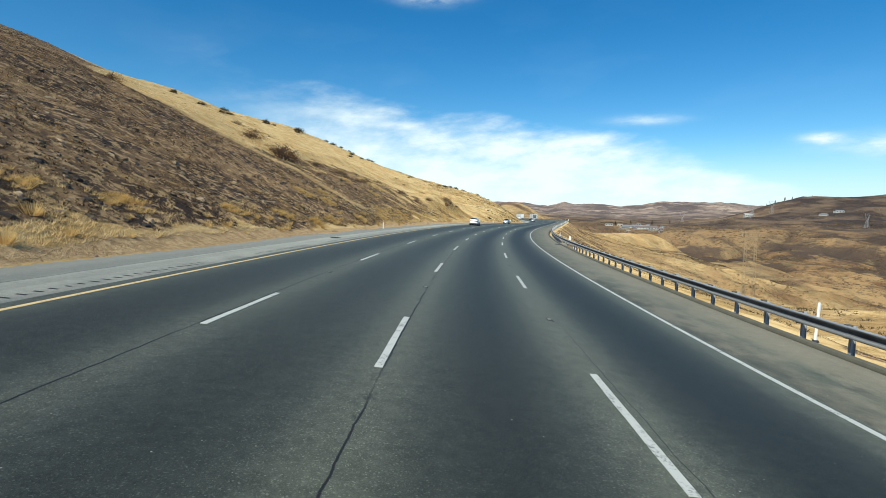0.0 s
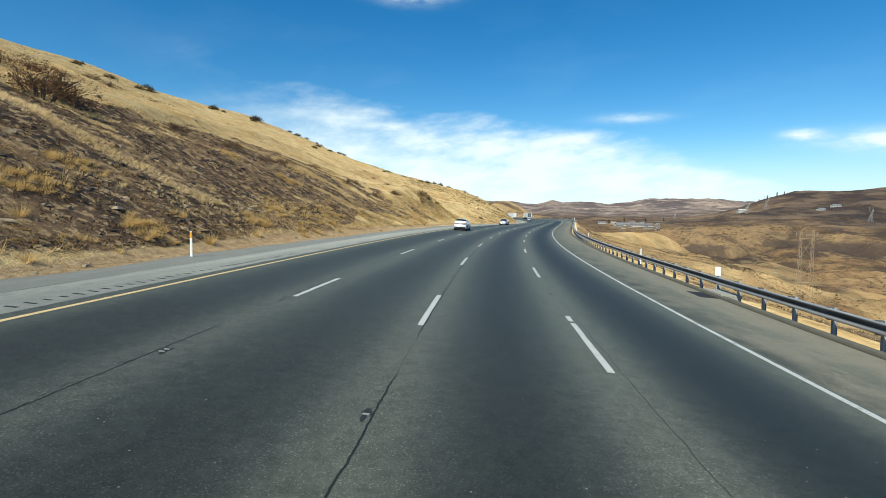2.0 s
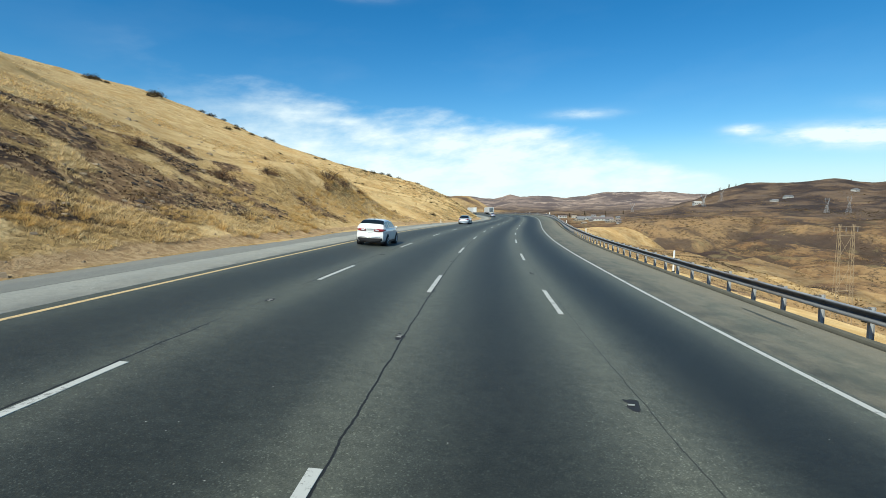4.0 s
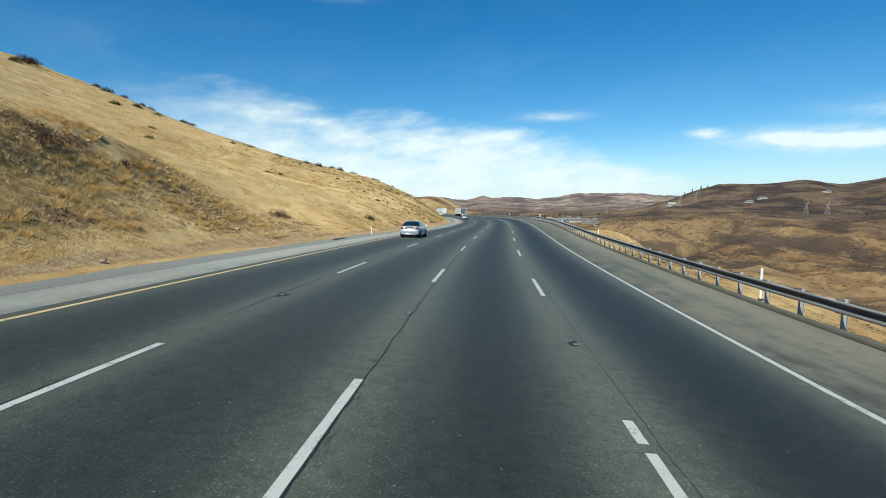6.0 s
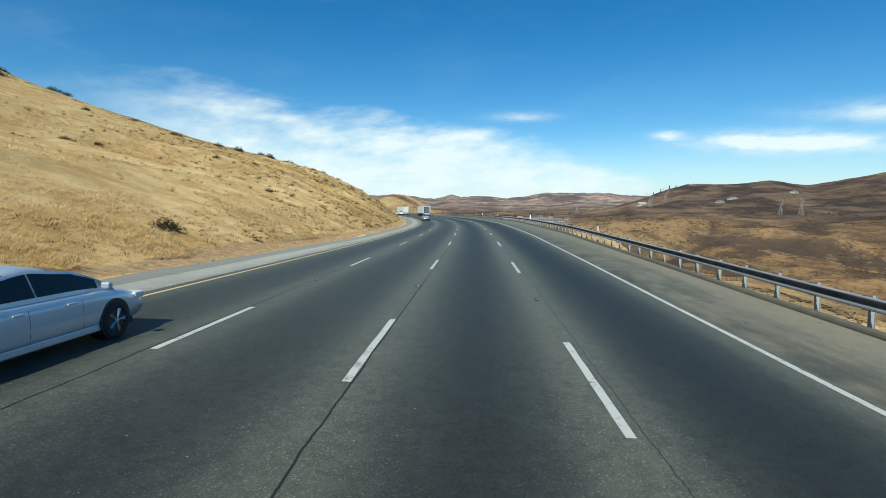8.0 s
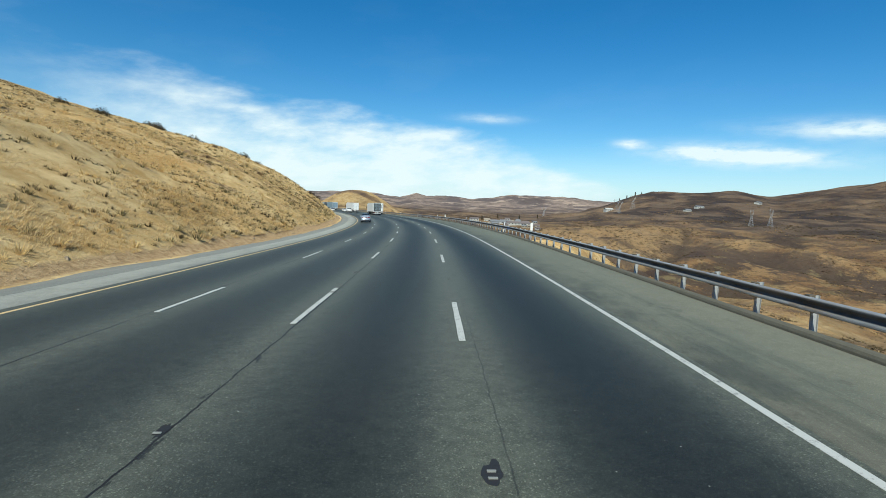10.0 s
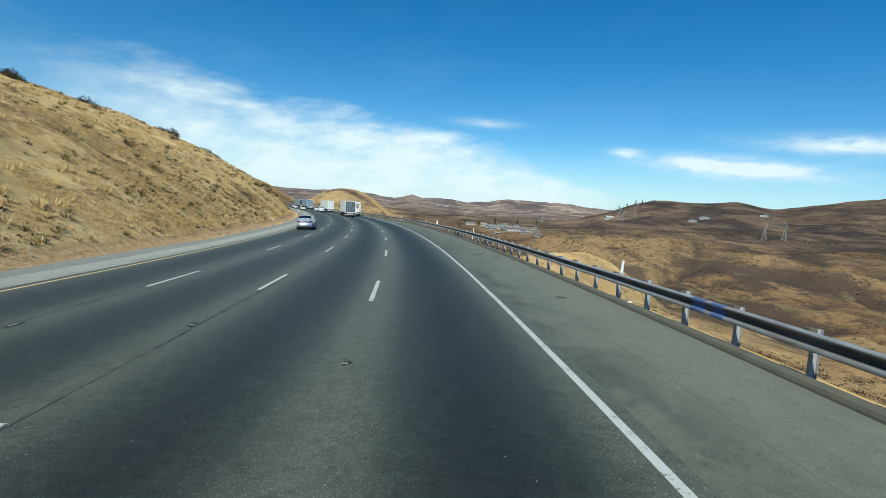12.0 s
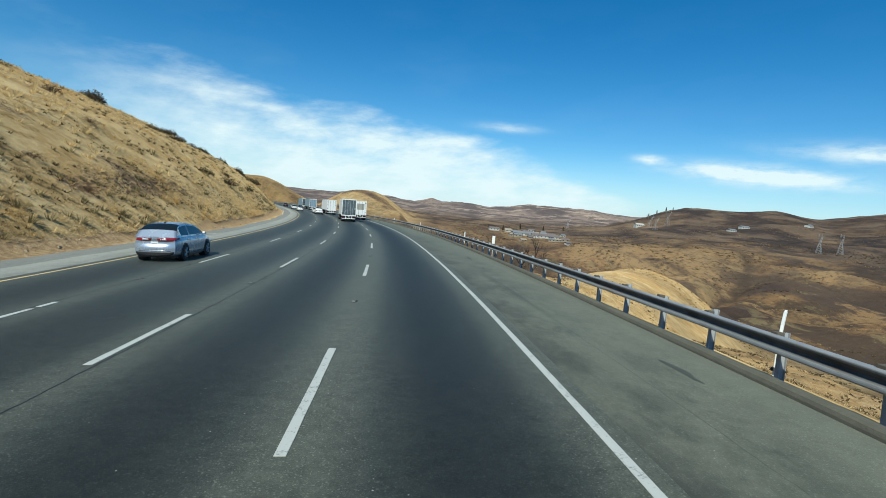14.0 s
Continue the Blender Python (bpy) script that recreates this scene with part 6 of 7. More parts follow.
def pylon(x, y, height, turn, label):
    """A lattice mast with a forked head and cross arm."""
    thing = tagged(new("pylon"), label, "pylon", "power line")
    z = float(ground_top(np.array([x]), np.array([y]))[0][0])
    thing.matrix_basis = Matrix.Translation((x, y, z)) @ Matrix.Rotation(radians(turn), 4, "Z")
    h, w = height, height * 0.13
    waist = w * 0.28
    bm = bmesh.new()
    for sx in (-1, 1):
        for sy in (-1, 1):
            strut(bm, (sx * w, sy * w, -1), (sx * waist, sy * waist, h * 0.55), 0.10)
    for i in range(5):
        a, b = i / 5, (i + 1) / 5
        wa, wb = w + (waist - w) * a, w + (waist - w) * b
        za, zb = h * 0.55 * a, h * 0.55 * b
        for sy in (-1, 1):
            strut(bm, (-wa, sy * wa, za), (wb, sy * wb, zb), 0.08)
            strut(bm, (wa, sy * wa, za), (-wb, sy * wb, zb), 0.08)
            strut(bm, (sy * wa, -wa, za), (sy * wb, wb, zb), 0.08)
    part("tower", bm, M_STEEL, thing)
    bm = bmesh.new()
    for sx in (-1, 1):
        for sy in (-1, 1):
            strut(bm, (sx * waist, sy * waist, h * 0.55), (sx * h * 0.25, sy * waist * 0.5, h * 0.88), 0.12)
            strut(bm, (sx * h * 0.25, sy * waist * 0.5, h * 0.88), (sx * h * 0.22, 0, h), 0.10)
    for i in range(4):
        f = (i + 1) / 5
        xx = waist + (h * 0.25 - waist) * f
        for sx in (-1, 1):
            strut(bm, (sx * xx, -waist * 0.7, h * (0.55 + 0.33 * f)), (sx * (xx + 0.02 * h), waist * 0.7, h * (0.55 + 0.33 * (f + 0.1))), 0.07)
    part("head", bm, M_STEEL, thing)
    bm = bmesh.new()
    for sy in (-1, 1):
        strut(bm, (-h * 0.36, 0, h * 0.89), (h * 0.36, sy * 0.4, h * 0.89), 0.12)
        strut(bm, (-h * 0.18, 0, h * 0.95), (h * 0.18, sy * 0.3, h * 0.95), 0.10)
    part("cross_arm", bm, M_STEEL, thing)
    return thing


for _x, _y, _h, _t in ((443, 789, 21, 35), (408, 775, 20, 35), (395, 1120, 27, 20), (440, 1150, 27, 20), (352, 1010, 20, 20), (300, 1260, 20, 10)):
    pylon(_x, _y, _h, _t, "grey steel lattice pylon on the far hillside")


def h_frame(x, y, height, turn, label):
    """Two tall lattice poles with cross braces."""
    thing = tagged(new("power_pole"), label, "power pole", "power line")
    z = float(ground_top(np.array([x]), np.array([y]))[0][0])
    thing.matrix_basis = Matrix.Translation((x, y, z)) @ Matrix.Rotation(radians(turn), 4, "Z")
    for sx in (-2.1, 2.1):
        bm = bmesh.new()
        for a, b in ((-0.45, -0.45), (0.45, -0.45), (0.0, 0.5)):
            strut(bm, (sx + a * 1.7, b * 1.7, -2), (sx + a * 0.5, b * 0.5, height), 0.05)
        for i in range(14):
            f, g = i / 14, (i + 1) / 14
            wa, wb = 0.76 - 0.54 * f, 0.76 - 0.54 * g
            strut(bm, (sx - wa, -wa, f * height), (sx + wb, -wb, g * height), 0.028)
            strut(bm, (sx + wa, -wa, f * height), (sx - wb, -wb, g * height), 0.028)
        part("mast", bm, M_POLE, thing)
    for level, reach in ((0.975, 4.2), (0.90, 2.4), (0.40, 2.4)):
        bm = bmesh.new()
        strut(bm, (-reach, -0.2, height * level), (reach, -0.2, height * level), 0.07)
        strut(bm, (-reach, 0.2, height * level), (reach, 0.2, height * level), 0.07)
        part("cross_arm", bm, M_POLE, thing)
    for low, high in ((0.40, 0.62), (0.68, 0.90)):
        bm = bmesh.new()
        strut(bm, (-2.1, 0, height * low), (2.1, 0, height * high), 0.04)
        strut(bm, (2.1, 0, height * low), (-2.1, 0, height * high), 0.04)
        part("brace", bm, M_POLE, thing)
    for sx in (-3.6, 0.0, 3.6):
        bm = bmesh.new()
        strut(bm, (sx, 0, height * 0.975), (sx, 0, height * 0.975 - 1.2), 0.06)
        part("insulator", bm, M_STEEL, thing, "dark string of insulators")
    return thing


h_frame(72.9, 217.6, 26.2, 20, "brown lattice power poles standing in the valley")


def house(x, y, long, deep, high, turn, roof, label, category="house", lift=0.0, wall=None):
    thing = tagged(new(category.replace(" ", "_")), label, category, "valley buildings")
    z = float(ground_top(np.array([x]), np.array([y]))[0][0]) + lift
    thing.matrix_basis = Matrix.Translation((x, y, z)) @ Matrix.Rotation(radians(turn), 4, "Z")
    bm = bmesh.new()
    box(bm, -long / 2, -deep / 2, -2.5, long / 2, deep / 2, high)
    part("wall", bm, wall or M_WALL, thing)
    bm = bmesh.new()
    g, o = deep * 0.26, 0.4
    pts = [(sx * (long / 2 + o), y0, z0) for sx in (-1, 1) for y0, z0 in ((-deep / 2 - o, high - 0.1), (0, high + g), (deep / 2 + o, high - 0.1), (0, high + g - 0.35))]
    v = [bm.verts.new(q) for q in pts]
    for f in ((0, 4, 5, 1), (1, 5, 6, 2), (0, 3, 7, 4), (3, 2, 6, 7), (0, 1, 2, 3), (4, 7, 6, 5)):
        bm.faces.new([v[i] for i in f])
    part("roof", bm, roof, thing)
    for i in range(max(2, int(long / 4))):
        bm = bmesh.new()
        xx = -long / 2 + (i + 0.5) * long / max(2, int(long / 4))
        box(bm, xx - 0.7, -deep / 2 - 0.05, high * 0.35, xx + 0.7, -deep / 2 + 0.02, high * 0.75)
        part("window", bm, M_GLASS, thing)
    return thing


house(468, 1012, 12, 7, 2.5, 15, M_ROOF, "long pale house with a light roof on the hillside")
house(505, 1040, 15, 7, 2.5, 10, M_ROOF, "long grey metal-roofed shed on the hillside", "shed")
house(505, 600, 14, 7, 2.6, 35, M_ROOF, "long grey metal-roofed shed on the burnt hillside", "shed")
house(640, 1080, 14, 8, 3.0, 30, M_ROOF, "pale farm shed on the far slope", "shed")
house(420, 1215, 16, 10, 4.0, 5, M_WALL, "small white house under the far ridge")
house(100, 900, 12, 6, 2.4, 5, M_ROOF_DARK, "dark-roofed house on the flat valley floor")
_rng = random.Random(77)
for _i in range(30):
    _a, _r = radians(_rng.uniform(8.6, 14.4)), _rng.uniform(690, 760) if _i < 20 else _rng.uniform(650, 800)
    _roof = _rng.choice((M_ROOF, M_TAN, M_ROOF_DARK, M_ROOF_DARK))
    house(math.sin(_a) * _r, 160 + math.cos(_a) * _r, _rng.uniform(5, 9.5), _rng.uniform(4, 5.5), _rng.uniform(1.5, 2.3), _rng.uniform(-25, 25), _roof, "small house in the valley settlement", "house", 0.0, _rng.choice((M_WALL, M_TAN, M_TAN)))
house(129, 868, 26, 8, 2.6, 5, M_ROOF, "long low white-walled store in the valley settlement", "store")
house(150, 852, 30, 8, 2.4, 0, M_ROOF_DARK, "long low dark-roofed store in the valley settlement", "store")


def far_tree(seed, height):
    """A dark evergreen on the skyline: a trunk and many ragged clumps."""
    rng = random.Random(seed)
    thing = tagged(new("tree"), "dark evergreen tree on the far skyline", "tree", "skyline trees")
    bm = bmesh.new()
    limb(bm, Vector((0, 0, -1)), Vector((0, 0, height * 0.9)), height * 0.03, height * 0.008, 6)
    for _ in range(8):
        a, h = rng.uniform(0, 6.28), rng.uniform(0.3, 0.85) * height
        limb(bm, Vector((0, 0, h)), Vector((math.cos(a), math.sin(a), 0.3)) * height * 0.2 * (1.1 - h / height) + Vector((0, 0, h)), 0.012 * height, 0.004 * height, 4)
    part("trunk", bm, M_TWIG, thing)
    bm = bmesh.new()
    for _ in range(420):
        h = rng.uniform(0.25, 1.0)
        a, r = rng.uniform(0, 6.28), rng.uniform(0, 0.24) * (1.08 - h) ** 0.7
        c = Vector((math.cos(a) * r, math.sin(a) * r, h)) * height
        q = height * rng.uniform(0.012, 0.035)
        e = Euler((rng.uniform(0, 3), rng.uniform(0, 3), rng.uniform(0, 6))).to_matrix()
        bm.faces.new([bm.verts.new(c + e @ Vector(p) * q) for p in ((-1, -0.6, 0), (0.8, -0.8, 0.3), (1, 0.7, 0), (-0.6, 0.9, -0.3))])
    part("crown", bm, M_LEAF, thing)
    return thing


for _i, (_az, _r, _h) in enumerate(((23.6, 1380, 10), (24.4, 1390, 12), (25.0, 1400, 8), (26.6, 1430, 6), (22.9, 1370, 8), (31.0, 1440, 5), (34.2, 1400, 5), (12.5, 870, 9), (10.2, 800, 8), (14.4, 900, 8), (8.5, 740, 8))):
    _t = far_tree(60 + _i, _h)
    _x0, _y0 = math.sin(radians(_az)) * _r, 160 + math.cos(radians(_az)) * _r
    _t.matrix_basis = Matrix.Translation((_x0, _y0, float(ground_top(np.array([_x0]), np.array([_y0]))[0][0])))

# ---------------------------------------------------------------- vehicles
def car_paint(name, colour, metal=0.3, rough=0.3):
    k = Kit(name)
    n, d = k.noise(2.0, 4), k.noise(160, 2, 0.5, None, None, 3.0)
    col = k.mix(k.math("MULTIPLY", k.step(d, 0.45, 0.8), 0.15), colour, tuple(min(1, c * 1.4 + 0.02) for c in colour))
    col = k.mix(k.math("MULTIPLY", k.step(n, 0.55, 0.8), 0.22), col, (0.24, 0.20, 0.15))
    return k.done(col, k.math("ADD", k.math("MULTIPLY", n, 0.14), rough - 0.05), metal, Coat_Weight=0.6, Coat_Roughness=0.08)


M_TYRE = plain("tyre_rubber", (0.022, 0.022, 0.022), 0.85, 0.0, 0.2, 20)
M_RIM = plain("alloy_rim", (0.55, 0.56, 0.58), 0.3, 0.85, 0.1)
M_TRIM = plain("black_trim", (0.018, 0.018, 0.02), 0.5, 0.0, 0.2)
M_CHROME = plain("chrome_strip", (0.75, 0.76, 0.78), 0.15, 1.0, 0.05)
M_RED = plain("red_tail_lens", (0.24, 0.010, 0.012), 0.15, 0.0, 0.1, 6, 0, Coat_Weight=1.0)
M_PLATE = plain("pale_number_plate", (0.68, 0.68, 0.66), 0.5)
M_PLATE_BAR = plain("plate_lettering_bar", (0.36, 0.38, 0.44), 0.6)
M_CAR_GLASS = plain("tinted_car_glass", (0.010, 0.014, 0.016), 0.10, 0.0, 0.1, 3, 0, Specular_IOR_Level=0.35)
M_LAMP = plain("clear_lamp", (0.72, 0.74, 0.76), 0.12, 0.2)


def rounded(v, pts):
    """A smooth curve through (position, value) pairs."""
    xs, ys = [p[0] for p in pts], [p[1] for p in pts]
    return float(np.interp(v, xs, ys))


def shell(name, rows, keep, material, parent, label="", smooth=True, thick=0.0):
    """The quads of a grid of places that keep(i, j) picks, as one part."""
    n, m = len(rows), len(rows[0])
    bm = bmesh.new()
    vs = {}

    def vert(i, j):
        if (i, j) not in vs:
            vs[i, j] = bm.verts.new(rows[i][j])
        return vs[i, j]

    for i in range(n - 1):
        for j in range(m - 1):
            if keep(i, j):
                try:
                    f = bm.faces.new((vert(i, j), vert(i, j + 1), vert(i + 1, j + 1), vert(i + 1, j)))
                    f.smooth = smooth
                except ValueError:
                    pass
    bmesh.ops.remove_doubles(bm, verts=bm.verts, dist=0.0008)
    if thick:
        bmesh.ops.solidify(bm, geom=list(bm.faces), thickness=thick)
    return part(name, bm, material, parent, label)


def wheel(x, y, r, wide, thing, side):
    bm = bmesh.new()
    prof = [(r * 0.60, -wide / 2), (r * 0.93, -wide / 2), (r, -wide * 0.36), (r, wide * 0.36), (r * 0.93, wide / 2), (r * 0.60, wide / 2)]
    n = 28
    ring = [[bm.verts.new((p[1], math.cos(6.28319 * i / n) * p[0], math.sin(6.28319 * i / n) * p[0])) for p in prof] for i in range(n)]
    for i in range(n):
        for j in range(len(prof)):
            f = bm.faces.new((ring[i][j], ring[(i + 1) % n][j], ring[(i + 1) % n][(j + 1) % 6], ring[i][(j + 1) % 6]))
            f.smooth = True
    w = part("wheel", bm, M_TYRE, thing)
    w.matrix_basis = Matrix.Translation((x, y, r))
    bm = bmesh.new()
    o = side * (wide / 2 - 0.006)
    bmesh.ops.create_cone(bm, cap_ends=True, segments=20, radius1=r * 0.14, radius2=r * 0.10, depth=0.04, matrix=Matrix.Translation((o, 0, 0)) @ Matrix.Rotation(radians(90), 4, "Y"))
    for i in range(5):
        a = 6.28319 * i / 5
        for off in (-0.10, 0.10):
            p0, p1 = Vector((o, math.cos(a) * r * 0.1, math.sin(a) * r * 0.1)), Vector((o, math.cos(a + off) * r * 0.62, math.sin(a + off) * r * 0.62))
            limb(bm, p0, p1, r * 0.045, r * 0.055, 4)
    rim_prof = [(r * 0.60, o - 0.01 * side), (r * 0.66, o), (r * 0.66, o - 0.05 * side)]
    rr = [[bm.verts.new((p[1], math.cos(6.28319 * i / n) * p[0], math.sin(6.28319 * i / n) * p[0])) for p in rim_prof] for i in range(n)]
    for i in range(n):
        for j in range(2):
            bm.faces.new((rr[i][j], rr[(i + 1) % n][j], rr[(i + 1) % n][j + 1], rr[i][j + 1]))
    part("rim", bm, M_RIM, w, "silver alloy rim")
    bm = bmesh.new()
    bmesh.ops.create_cone(bm, cap_ends=True, segments=20, radius1=r * 0.6, radius2=r * 0.6, depth=0.02, matrix=Matrix.Translation((o - side * 0.016, 0, 0)) @ Matrix.Rotation(radians(90), 4, "Y"))
    part("brake_disc", bm, M_TRIM, w)


def car(name, label, paint_mat, length, width, height, belt, tops, cabin, wheels, kind, wheel_r=0.33, lamp_z=(0.72, 0.92), lamp_in=0.34, rear_dark=None, pickup=False):
    """A road car seen from any side. y runs from the tail (0) to the nose. tops: deck line as (y, z); cabin: (rear base, rear roof, front roof, windscreen base)."""
    thing = tagged(new(name), label, kind, "traffic")
    w = width / 2
    ys = [0.09, 0.14, 0.22, 0.36, 0.55, 0.8] + list(np.linspace(1.1, length - 1.0, 12)) + [length - 0.7, length - 0.4, length - 0.2, length - 0.07, length]

    def section(y):
        """Half of the body's outline at y, from the middle of the floor out and up to the middle of the deck."""
        tail, nose = min(1, y / 0.75), min(1, (length - y) / 1.1)
        ww = w * (0.83 + 0.17 * math.sin(tail * 1.57) ** 0.8) * (0.80 + 0.20 * math.sin(nose * 1.57))
        zt = rounded(y, tops)
        zb = 0.20 + 0.08 * (1 - tail) + 0.04 * (1 - nose)
        h = zt - zb
        return [(0.0, zb), (ww * 0.80, zb), (ww * 0.955, zb + 0.09), (ww * 0.985, zb + 0.22), (ww, zb + h * 0.46), (ww * 0.995, zb + h * 0.58), (ww * 0.982, zb + h * 0.74), (ww * 0.955, zt - 0.07), (ww * 0.90, zt - 0.012), (ww * 0.60, zt + 0.018), (0.0, zt + 0.03)]

    rows = []
    for y in ys:
        half = section(y)
        full = [(-x, z) for x, z in half] + [(x, z) for x, z in reversed(half[:-1])]
        rows.append([Vector((x, y, z)) for x, z in full])
    rows.append([Vector((v.x * 0.8, v.y - 0.01, 0.45 + (v.z - 0.45) * 0.8)) for v in rows[-1]])
    rows.append([Vector((0, length - 0.02, 0.5))] * len(rows[0]))
    shell("body", rows, lambda i, j: True, paint_mat, thing)
    edge = section(ys[0])
    floor_z, deck_z = edge[0][1], edge[-1][1]

    def half_wide(z):
        return float(np.interp(z, [q[1] for q in edge[1:-1]], [q[0] for q in edge[1:-1]]))

    def rear_y(x, z):
        """How far back the tail lies at a place: a bulging bumper, a hollow for the plate and a lip on top."""
        f = (z - floor_z) / (deck_z - floor_z)
        deep = 0.10 + 0.05 * math.exp(-((f - 0.40) / 0.16) ** 2) - 0.05 * math.exp(-((f - 0.70) / 0.13) ** 2) + 0.03 * math.exp(-((f - 0.97) / 0.06) ** 2)
        return ys[0] - deep * (1 - min(1, abs(x) / half_wide(z)) ** 2.6)

    levels = list(np.linspace(floor_z, deck_z, 15))
    tail_rows = []
    for z in levels:
        zz = z if z < deck_z - 0.001 else deck_z - 0.001
        hw = half_wide(zz)
        tail_rows.append([Vector((hw * q, rear_y(hw * q, zz), zz + (0.03 * (1 - q * q) if z == levels[-1] else 0))) for q in np.linspace(-1, 1, 15)])
    shell("rear_panel", tail_rows, lambda i, j: True, paint_mat, thing)
    # cabin
    a, b, c, d = cabin
    stations = [a, a + (b - a) * 0.33, a + (b - a) * 0.66, b, b + 0.12] + list(np.linspace(b + 0.3, c - 0.25, 7)) + [c - 0.1, c, c + (d - c) * 0.35, c + (d - c) * 0.7, d]
    crown = []
    for y in stations:
        base = rounded(y, tops) if not pickup else belt
        base = min(belt, base) + 0.0
        if y <= b:
            t = (y - a) / max(b - a, 0.01)
            top = base + (height - 0.05 - base) * math.sin(t * 1.5708) ** 0.9
        elif y >= c:
            t = (d - y) / max(d - c, 0.01)
            top = base + (height - 0.05 - base) * math.sin(t * 1.5708) ** 0.92
        else:
            q = (y - b) / (c - b)
            top = height - 0.05 + 0.05 * math.sin(q * 3.14159)
        wb, wr = w * 0.91, w * 0.66
        fr = (top - base) / (height - base)
        xr = wb + (wr - wb) * max(0.0, fr)
        half = [(wb, base - 0.03), (wb - 0.015, base + min(0.05, (top - base) * 0.12)), (wb + (xr - wb) * 0.80, base + (top - base) * 0.80), (xr + 0.02, base + (top - base) * 0.92), (xr * 0.84, top - 0.004), (xr * 0.40, top + 0.016), (0.0, top + 0.02)]
        full = [(-x, z) for x, z in half] + [(x, z) for x, z in reversed(half[:-1])]
        crown.append([Vector((x, y, z)) for x, z in full])
    m = len(crown[0]) - 1
    nst = len(stations)
    side = {1, m - 2}
    topc = set(range(3, m - 3))
    mid_post = 7
    glass_side = set(range(1 if kind == "sedan" else 2, nst - 2)) - {mid_post}
    rear_glass, front_glass = {0, 1, 2} if kind == "sedan" else {1, 2}, {nst - 4, nst - 3, nst - 2}

    def is_side(i, j):
        return j in side and i in glass_side

    def is_rear(i, j):
        return j in topc and i in rear_glass

    def is_front(i, j):
        return j in topc and i in front_glass

    shell("roof", crown, lambda i, j: not (is_side(i, j) or is_rear(i, j) or is_front(i, j)), paint_mat, thing, "", True)
    shell("rear_window", crown, is_rear, M_CAR_GLASS, thing, "dark tinted rear window")
    shell("windscreen", crown, is_front, M_CAR_GLASS, thing, "dark windscreen")
    for part_set in (lambda i, j: is_side(i, j) and i < mid_post, lambda i, j: is_side(i, j) and i > mid_post):
        for sgn in (1, m - 2):
            shell("side_window", crown, lambda i, j, f=part_set, q=sgn: f(i, j) and j == q, M_CAR_GLASS, thing)
    for sgn in (1, m - 2):
        shell("pillar", crown, lambda i, j, q=sgn: i == mid_post and j == q, M_TRIM, thing, "black door pillar")
    # tail lamps, plate, bumper, mirrors, handles, wheels
    for sx in (-1, 1):
        inner, tip = half_wide(lamp_z[1]) - lamp_in, 0.40
        middle, tall = (lamp_z[0] + lamp_z[1]) / 2, (lamp_z[1] - lamp_z[0]) / 2

        def lamp_patch(q0, q1, grow):
            """A band of the lamp's lens from q0 to q1 of its run round the corner."""
            grid = []
            for q in np.linspace(q0, q1, 13):
                up = tall * max(0.06, math.sin(3.1416 * min(1.0, q * 0.82 + 0.14)) ** 0.7) * (1 - 0.25 * q)
                lift = 0.045 * q
                row = []
                for f in (-1, -0.5, 0, 0.5, 1):
                    z = middle + lift + f * up
                    if q < 0.62:
                        x = inner + (half_wide(z) - inner) * q / 0.62
                        row.append(Vector((sx * (x + 0.3 * grow), rear_y(x, z) - grow, z)))
                    else:
                        y = ys[0] + tip * (q - 0.62) / 0.38
                        prof = section(y)
                        row.append(Vector((sx * (float(np.interp(z, [v[1] for v in prof[1:-1]], [v[0] for v in prof[1:-1]])) + grow), y, z)))
                grid.append(row)
            return grid

        lens = shell("tail_lamp", lamp_patch(0.0, 1.0, 0.008), lambda i, j: True, M_RED, thing, "red tail lamp", True, 0.012)
        shell("reverse_lamp", lamp_patch(0.10, 0.34, 0.012), lambda i, j: j in (1, 2), M_LAMP, lens, "clear reversing lamp", True, 0.008)
        bm = bmesh.new()
        box(bm, sx * (w - 0.03), d - 0.42, belt + 0.0, sx * (w + 0.13), d - 0.30, belt + 0.12, 0.03)
        part("wing_mirror", bm, paint_mat, thing)
        for y in (0.50 * (a + d) - 0.55, 0.50 * (a + d) + 0.45):
            bm = bmesh.new()
            box(bm, sx * (w * 0.985), y, belt - 0.17, sx * (w * 0.985 + 0.03), y + 0.20, belt - 0.13, 0.012)
            part("door_handle", bm, paint_mat, thing)
        for y in (0.50 * (a + d) - 0.25, 0.50 * (a + d) + 0.80, a + 0.45):
            bm = bmesh.new()
            prof = section(y)
            seam = [[bm.verts.new((sx * (float(np.interp(z, [v[1] for v in prof[1:-1]], [v[0] for v in prof[1:-1]])) + 0.002), y + e, z)) for z in np.linspace(0.36, belt - 0.06, 8)] for e in (-0.004, 0.004)]
            for i in range(7):
                bm.faces.new((seam[0][i], seam[1][i], seam[1][i + 1], seam[0][i + 1]))
            part("door_gap", bm, M_TRIM, thing)
        bm = bmesh.new()
        box(bm, sx * (w * 0.90), 0.95, 0.22, sx * (w * 0.975), length - 1.0, 0.34, 0.02)
        part("sill", bm, M_TRIM if kind != "sedan" else paint_mat, thing)
        for y in wheels:
            # the body is not cut: a black disc stands in for the well's shade
            bm = bmesh.new()
            bmesh.ops.create_cone(bm, cap_ends=True, segments=26, radius1=wheel_r * 1.11, radius2=wheel_r * 1.11, depth=0.30, matrix=Matrix.Translation((sx * (w - 0.147), y, wheel_r + 0.02)) @ Matrix.Rotation(radians(90), 4, "Y"))
            part("wheel_arch", bm, M_TRIM, thing, "black disc for the shaded wheel well")
